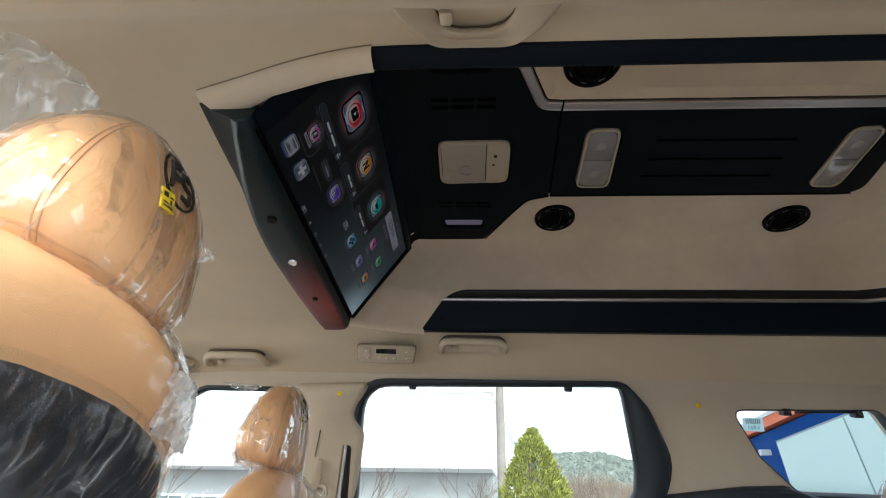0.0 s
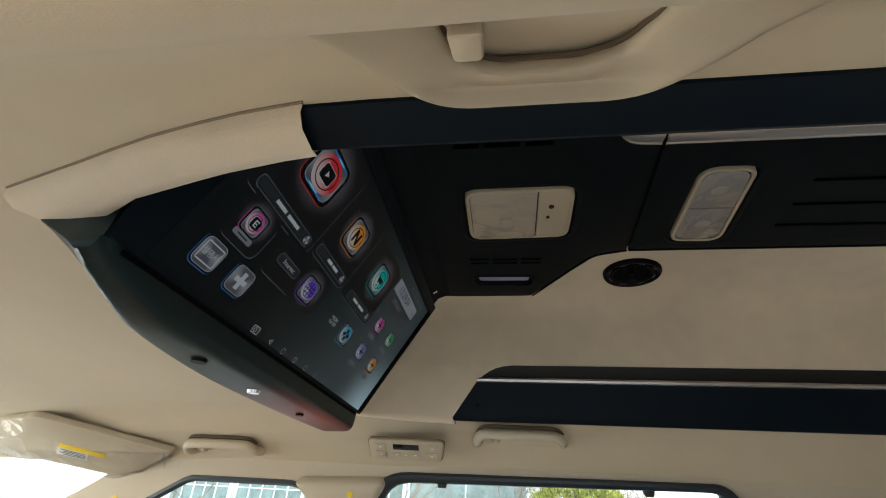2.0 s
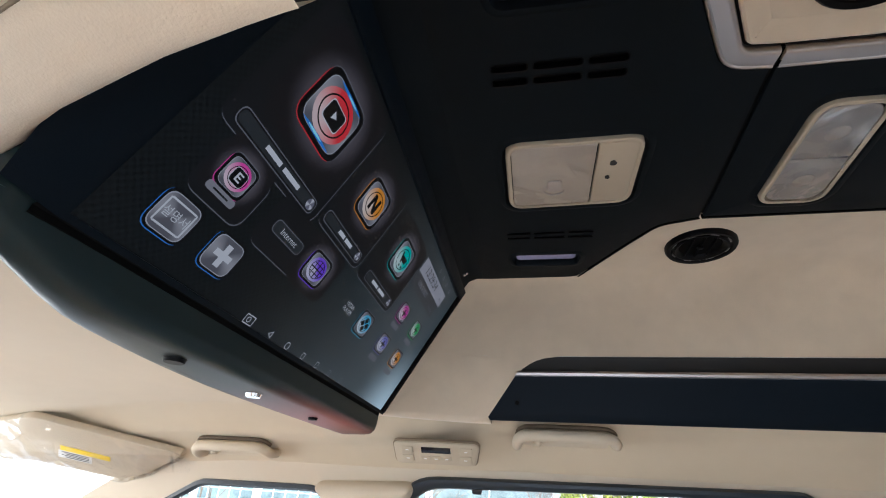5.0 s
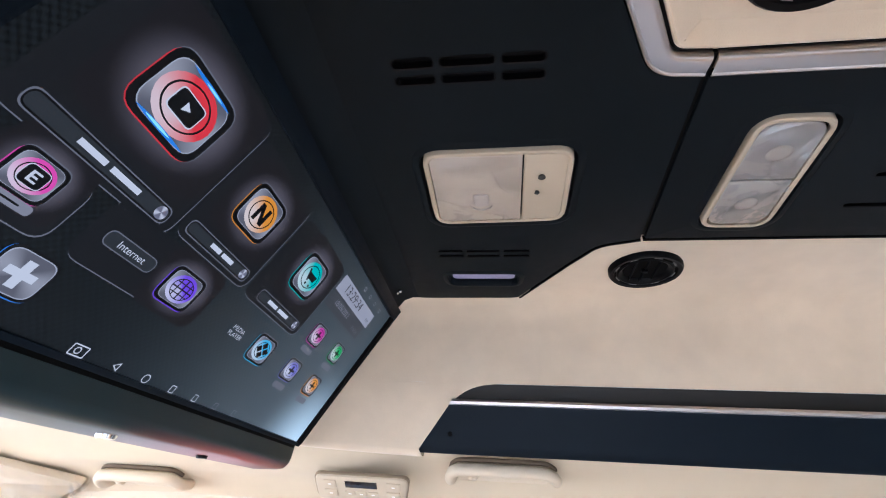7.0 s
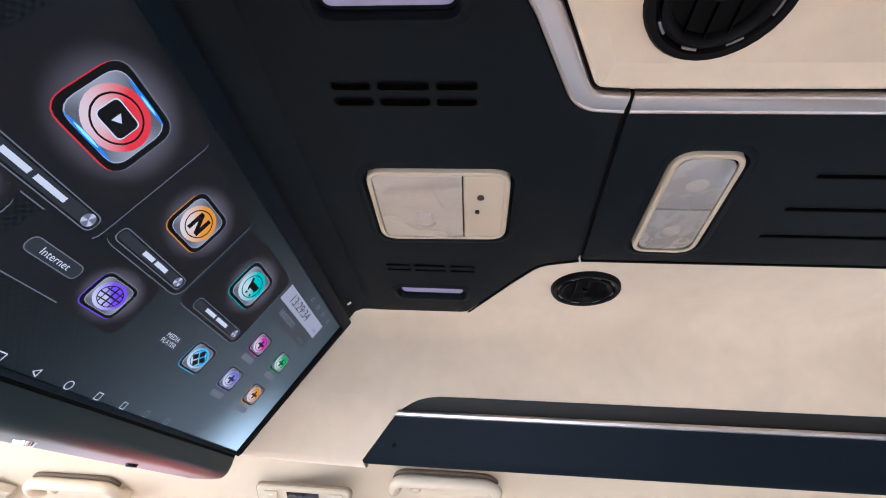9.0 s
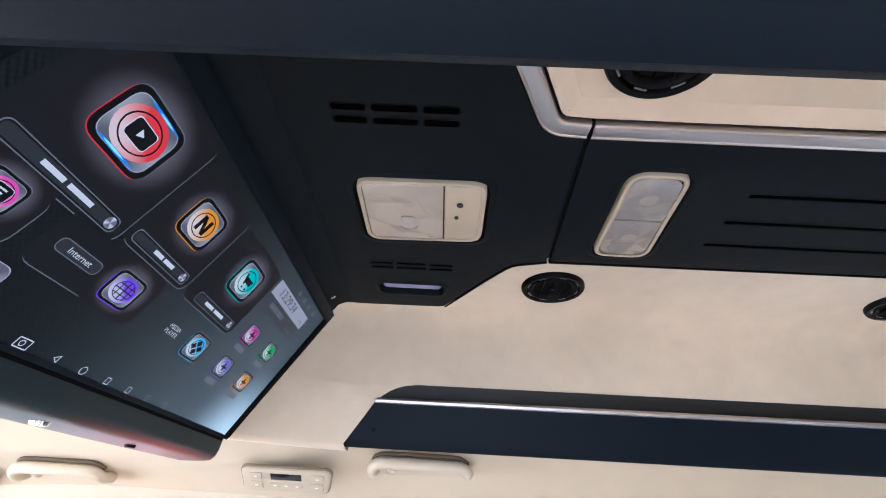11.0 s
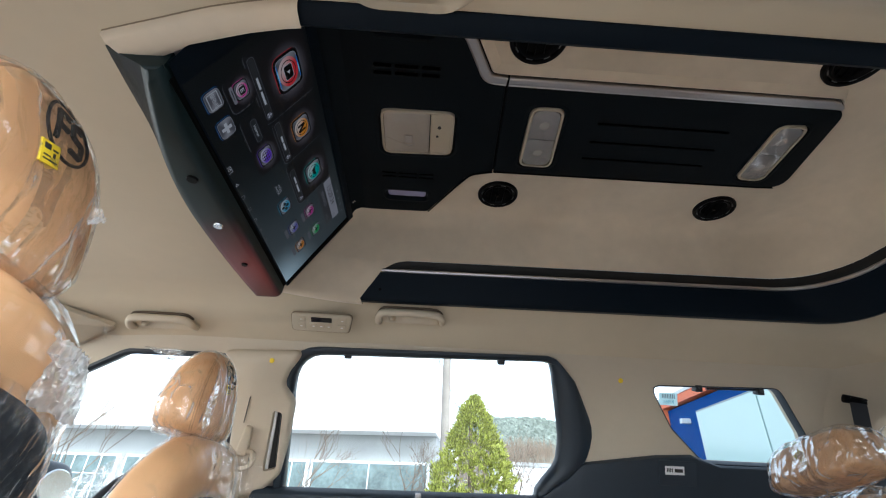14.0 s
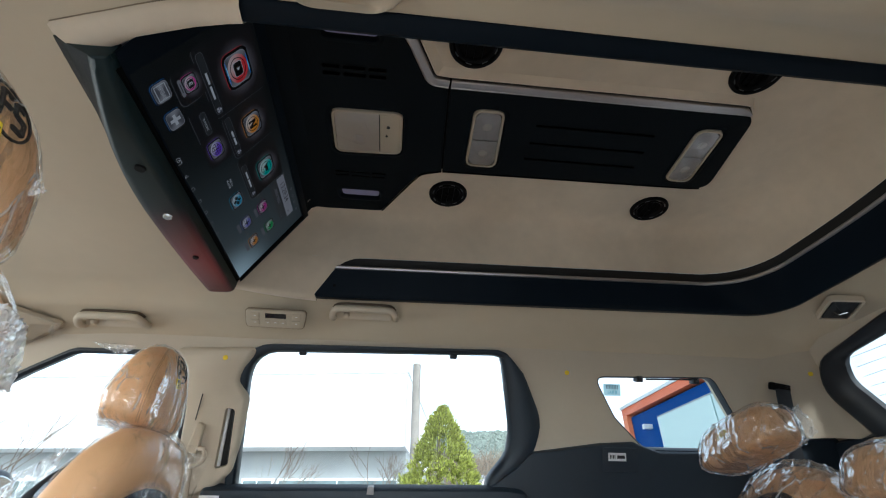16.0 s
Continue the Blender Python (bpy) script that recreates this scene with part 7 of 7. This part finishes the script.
M_bark = mat("grey_brown_bark", (0.16, 0.12, 0.09), 0.9, vary=0.25, scale=6, grain=0.5, grain_scale=60)
tree = thing("conifer", "dense bright green columnar conifer", "tree", (0.68, 7, GZ))
bm = bmesh.new()
tube(bm, [(0.68, 7, GZ), (0.67, 7, 0.8), (0.66, 7, 2.4)], [0.09, 0.06, 0.015], 10)
part("trunk", bm, M_bark, tree, "brown trunk")
rnd = random.Random(5)
verts, faces = [], []
for k in range(1300):
    # upright fan-shaped clumps over an uneven cone
    h = rnd.random() ** 0.9
    a = rnd.random() * 2 * math.pi
    rad = 0.72 * (1 - h ** 3.0) ** 0.85 * (0.86 + 0.10 * math.sin(13 * h + 2 * a) + 0.14 * rnd.random())
    rr = rad * (0.70 + 0.30 * math.sqrt(rnd.random()))
    c = Vector((0.67 + 0.05 * h + rr * math.cos(a), 7 + rr * math.sin(a), -0.38 + 2.90 * h))
    axis = Vector((math.cos(a) * 0.5 + rnd.uniform(-0.3, 0.3), math.sin(a) * 0.5 + rnd.uniform(-0.3, 0.3), 0.9)).normalized()
    side = axis.cross(Vector((rnd.uniform(-1, 1), rnd.uniform(-1, 1), 0.2))).normalized()
    size = rnd.uniform(0.07, 0.15)
    for q in range(34):
        f = rnd.uniform(-1, 1)
        up = (axis + side * f * 0.9 + Vector((rnd.uniform(-1, 1), rnd.uniform(-1, 1), rnd.uniform(-1, 1))) * 0.35).normalized()
        p = c + up * size * rnd.uniform(0.1, 1.0)
        sd = up.cross(Vector((rnd.uniform(-1, 1), rnd.uniform(-1, 1), rnd.uniform(-1, 1)))).normalized()
        L, W = rnd.uniform(0.022, 0.048), rnd.uniform(0.006, 0.013)
        b = len(verts)
        verts += [p - up * L * 0.4, p + sd * W, p + up * L, p - sd * W]
        faces.append((b, b + 1, b + 2, b + 3))
me = bpy.data.meshes.new("crown")
me.from_pydata(verts, [], faces)
me.materials.append(leaf_mat("conifer_leaf", (0.29, 0.31, 0.055), 0.6))
crown = new("crown", me)
crown.parent = tree
crown.matrix_parent_inverse = Matrix.Translation((-0.68, -7, -GZ))
crown["label"] = "bright yellow-green foliage sprays"


def bare_tree(x, y, h, seed, spread=0.55, n0=6):
    ob = thing("bare_tree", "leafless tree with fine grey-brown twigs", "tree", (x, y, GZ), "bare trees in the yard")
    rg = random.Random(seed)
    bm = bmesh.new()

    def grow(p, d, length, r, depth):
        q1 = p + d * length * 0.5 + Vector((rg.uniform(-1, 1), rg.uniform(-1, 1), rg.uniform(-0.3, 0.6))) * length * 0.08
        q2 = q1 + (d + Vector((rg.uniform(-1, 1), rg.uniform(-1, 1), rg.uniform(-0.2, 0.5))) * 0.22).normalized() * length * 0.5
        tube(bm, [p, q1, q2], [r, r * 0.8, r * 0.55], 5, caps=False)
        if depth > 0:
            for k in range(rg.randint(2, 4)):
                b = q1.lerp(q2, rg.random())
                nd = (d + Vector((rg.uniform(-1, 1), rg.uniform(-1, 1), rg.uniform(-0.2, 0.7))) * spread * 1.3).normalized()
                grow(b, nd, length * rg.uniform(0.5, 0.75), r * 0.6, depth - 1)
    base = Vector((x, y, GZ))
    tube(bm, [base, base + Vector((0.02, 0.01, h * 0.25)), base + Vector((0.0, 0.03, h * 0.45))], [0.06, 0.045, 0.035], 7)
    part("trunk", bm, M_bark, ob)
    bm = bmesh.new()
    for k in range(n0):
        d = Vector((rg.uniform(-1, 1), rg.uniform(-1, 1), rg.uniform(0.5, 1.6))).normalized()
        grow(base + Vector((0, 0.02, h * (0.22 + 0.2 * rg.random()))), d, h * rg.uniform(0.25, 0.4), 0.014, 4)
    part("branches", bm, M_bark, ob)


for q in ((-2.6, 7.6, 4.2, 3), (-5.3, 6.8, 3.2, 4), (-0.4, 8.8, 2.6, 6), (1.7, 9.5, 2.7, 8), (2.4, 11.0, 2.8, 9)):
    bare_tree(*q)

# hill colour paled in place of haze over the distance
M_hill = leaf_mat("far_wood", (0.19, 0.22, 0.19), 0.25)
M_brush = leaf_mat("brown_brush", (0.20, 0.15, 0.11), 0.35)
for nm, lab, y0, zt, m, cnt, sz in (("far_woods", "far wooded hillside in haze", 130, 36.5, M_hill, 18000, 1.2), ("brown_thicket", "leafless brown thicket behind the yard", 40, 9.0, M_brush, 16000, 0.5)):
    rg = random.Random(17)
    verts, faces = [], []
    for k in range(cnt):
        x = rg.uniform(-0.6, 0.9) * y0
        top = GZ + (zt - GZ) * (0.88 + 0.10 * math.sin(x / y0 * 7 + 1) + 0.05 * math.sin(x / y0 * 23))
        z = GZ + (top - GZ) * math.sqrt(rg.random())
        y = y0 + 0.35 * y0 * (z - GZ) / (zt - GZ) + rg.uniform(-1, 1)
        b = len(verts)
        if nm == "far_woods":
            for i in range(5):
                a = 2 * math.pi * i / 5 + rg.random()
                s = sz * rg.uniform(0.6, 1.2)
                verts.append((x + s * math.cos(a), y + rg.uniform(-0.3, 0.3) * sz, z + s * math.sin(a) * 0.8))
        else:
            # thin upright twigs
            d, w, lean_x = rg.uniform(0.5, 1.6), rg.uniform(0.012, 0.035), rg.uniform(-0.5, 0.5)
            for u, v in ((-1, 0), (1, 0), (0.4, 1), (-0.4, 1)):
                verts.append((x + u * w + lean_x * v * d, y, z + d * (v - 0.3)))
        faces.append(tuple(range(b, len(verts))))
    me = bpy.data.meshes.new(nm)
    me.from_pydata(verts, [], faces)
    me.materials.append(m)
    tagged(new(nm, me), lab, "woodland", kind="stuff")

mir = thing("wing_mirror", "dark wing mirror outside the far front door", "wing mirror", (-1.42, 0.95, 0.8))
part("housing", blob((-1.42, 0.95, 0.88), (0.05, 0.11, 0.075), (3, 2, 3)), M_rubber, mir, "dark mirror housing", 60)
bm = bmesh.new()
loft(bm, [[Vector((-1.3695, 0.95 + 0.080 * math.cos(2 * math.pi * i / 20), 0.88 + 0.052 * math.sin(2 * math.pi * i / 20))) for i in range(20)], [Vector((-1.366, 0.95 + 0.076 * math.cos(2 * math.pi * i / 20), 0.88 + 0.048 * math.sin(2 * math.pi * i / 20))) for i in range(20)]], True, False, True)
part("mirror_glass", bm, M_bright, mir, "mirror glass")
bm = bmesh.new()
tube(bm, [(-1.42, 0.86, 0.86), (-1.43, 0.73, 0.84)], 0.03, 10)
part("arm", bm, M_rubber, mir)

shed = thing("low_outbuilding", "low white outbuilding with a dark roof edge behind the conifer", "building", (6.5, 22, GZ))
part("wall", box(bmesh.new(), 3.4, 9.5, 21, 24, GZ, 2.95), M_wallw, shed, "white wall")
part("roof_edge", box(bmesh.new(), 3.3, 9.6, 20.9, 24.1, 2.95, 3.10), M_wallg, shed, "grey roof edge")
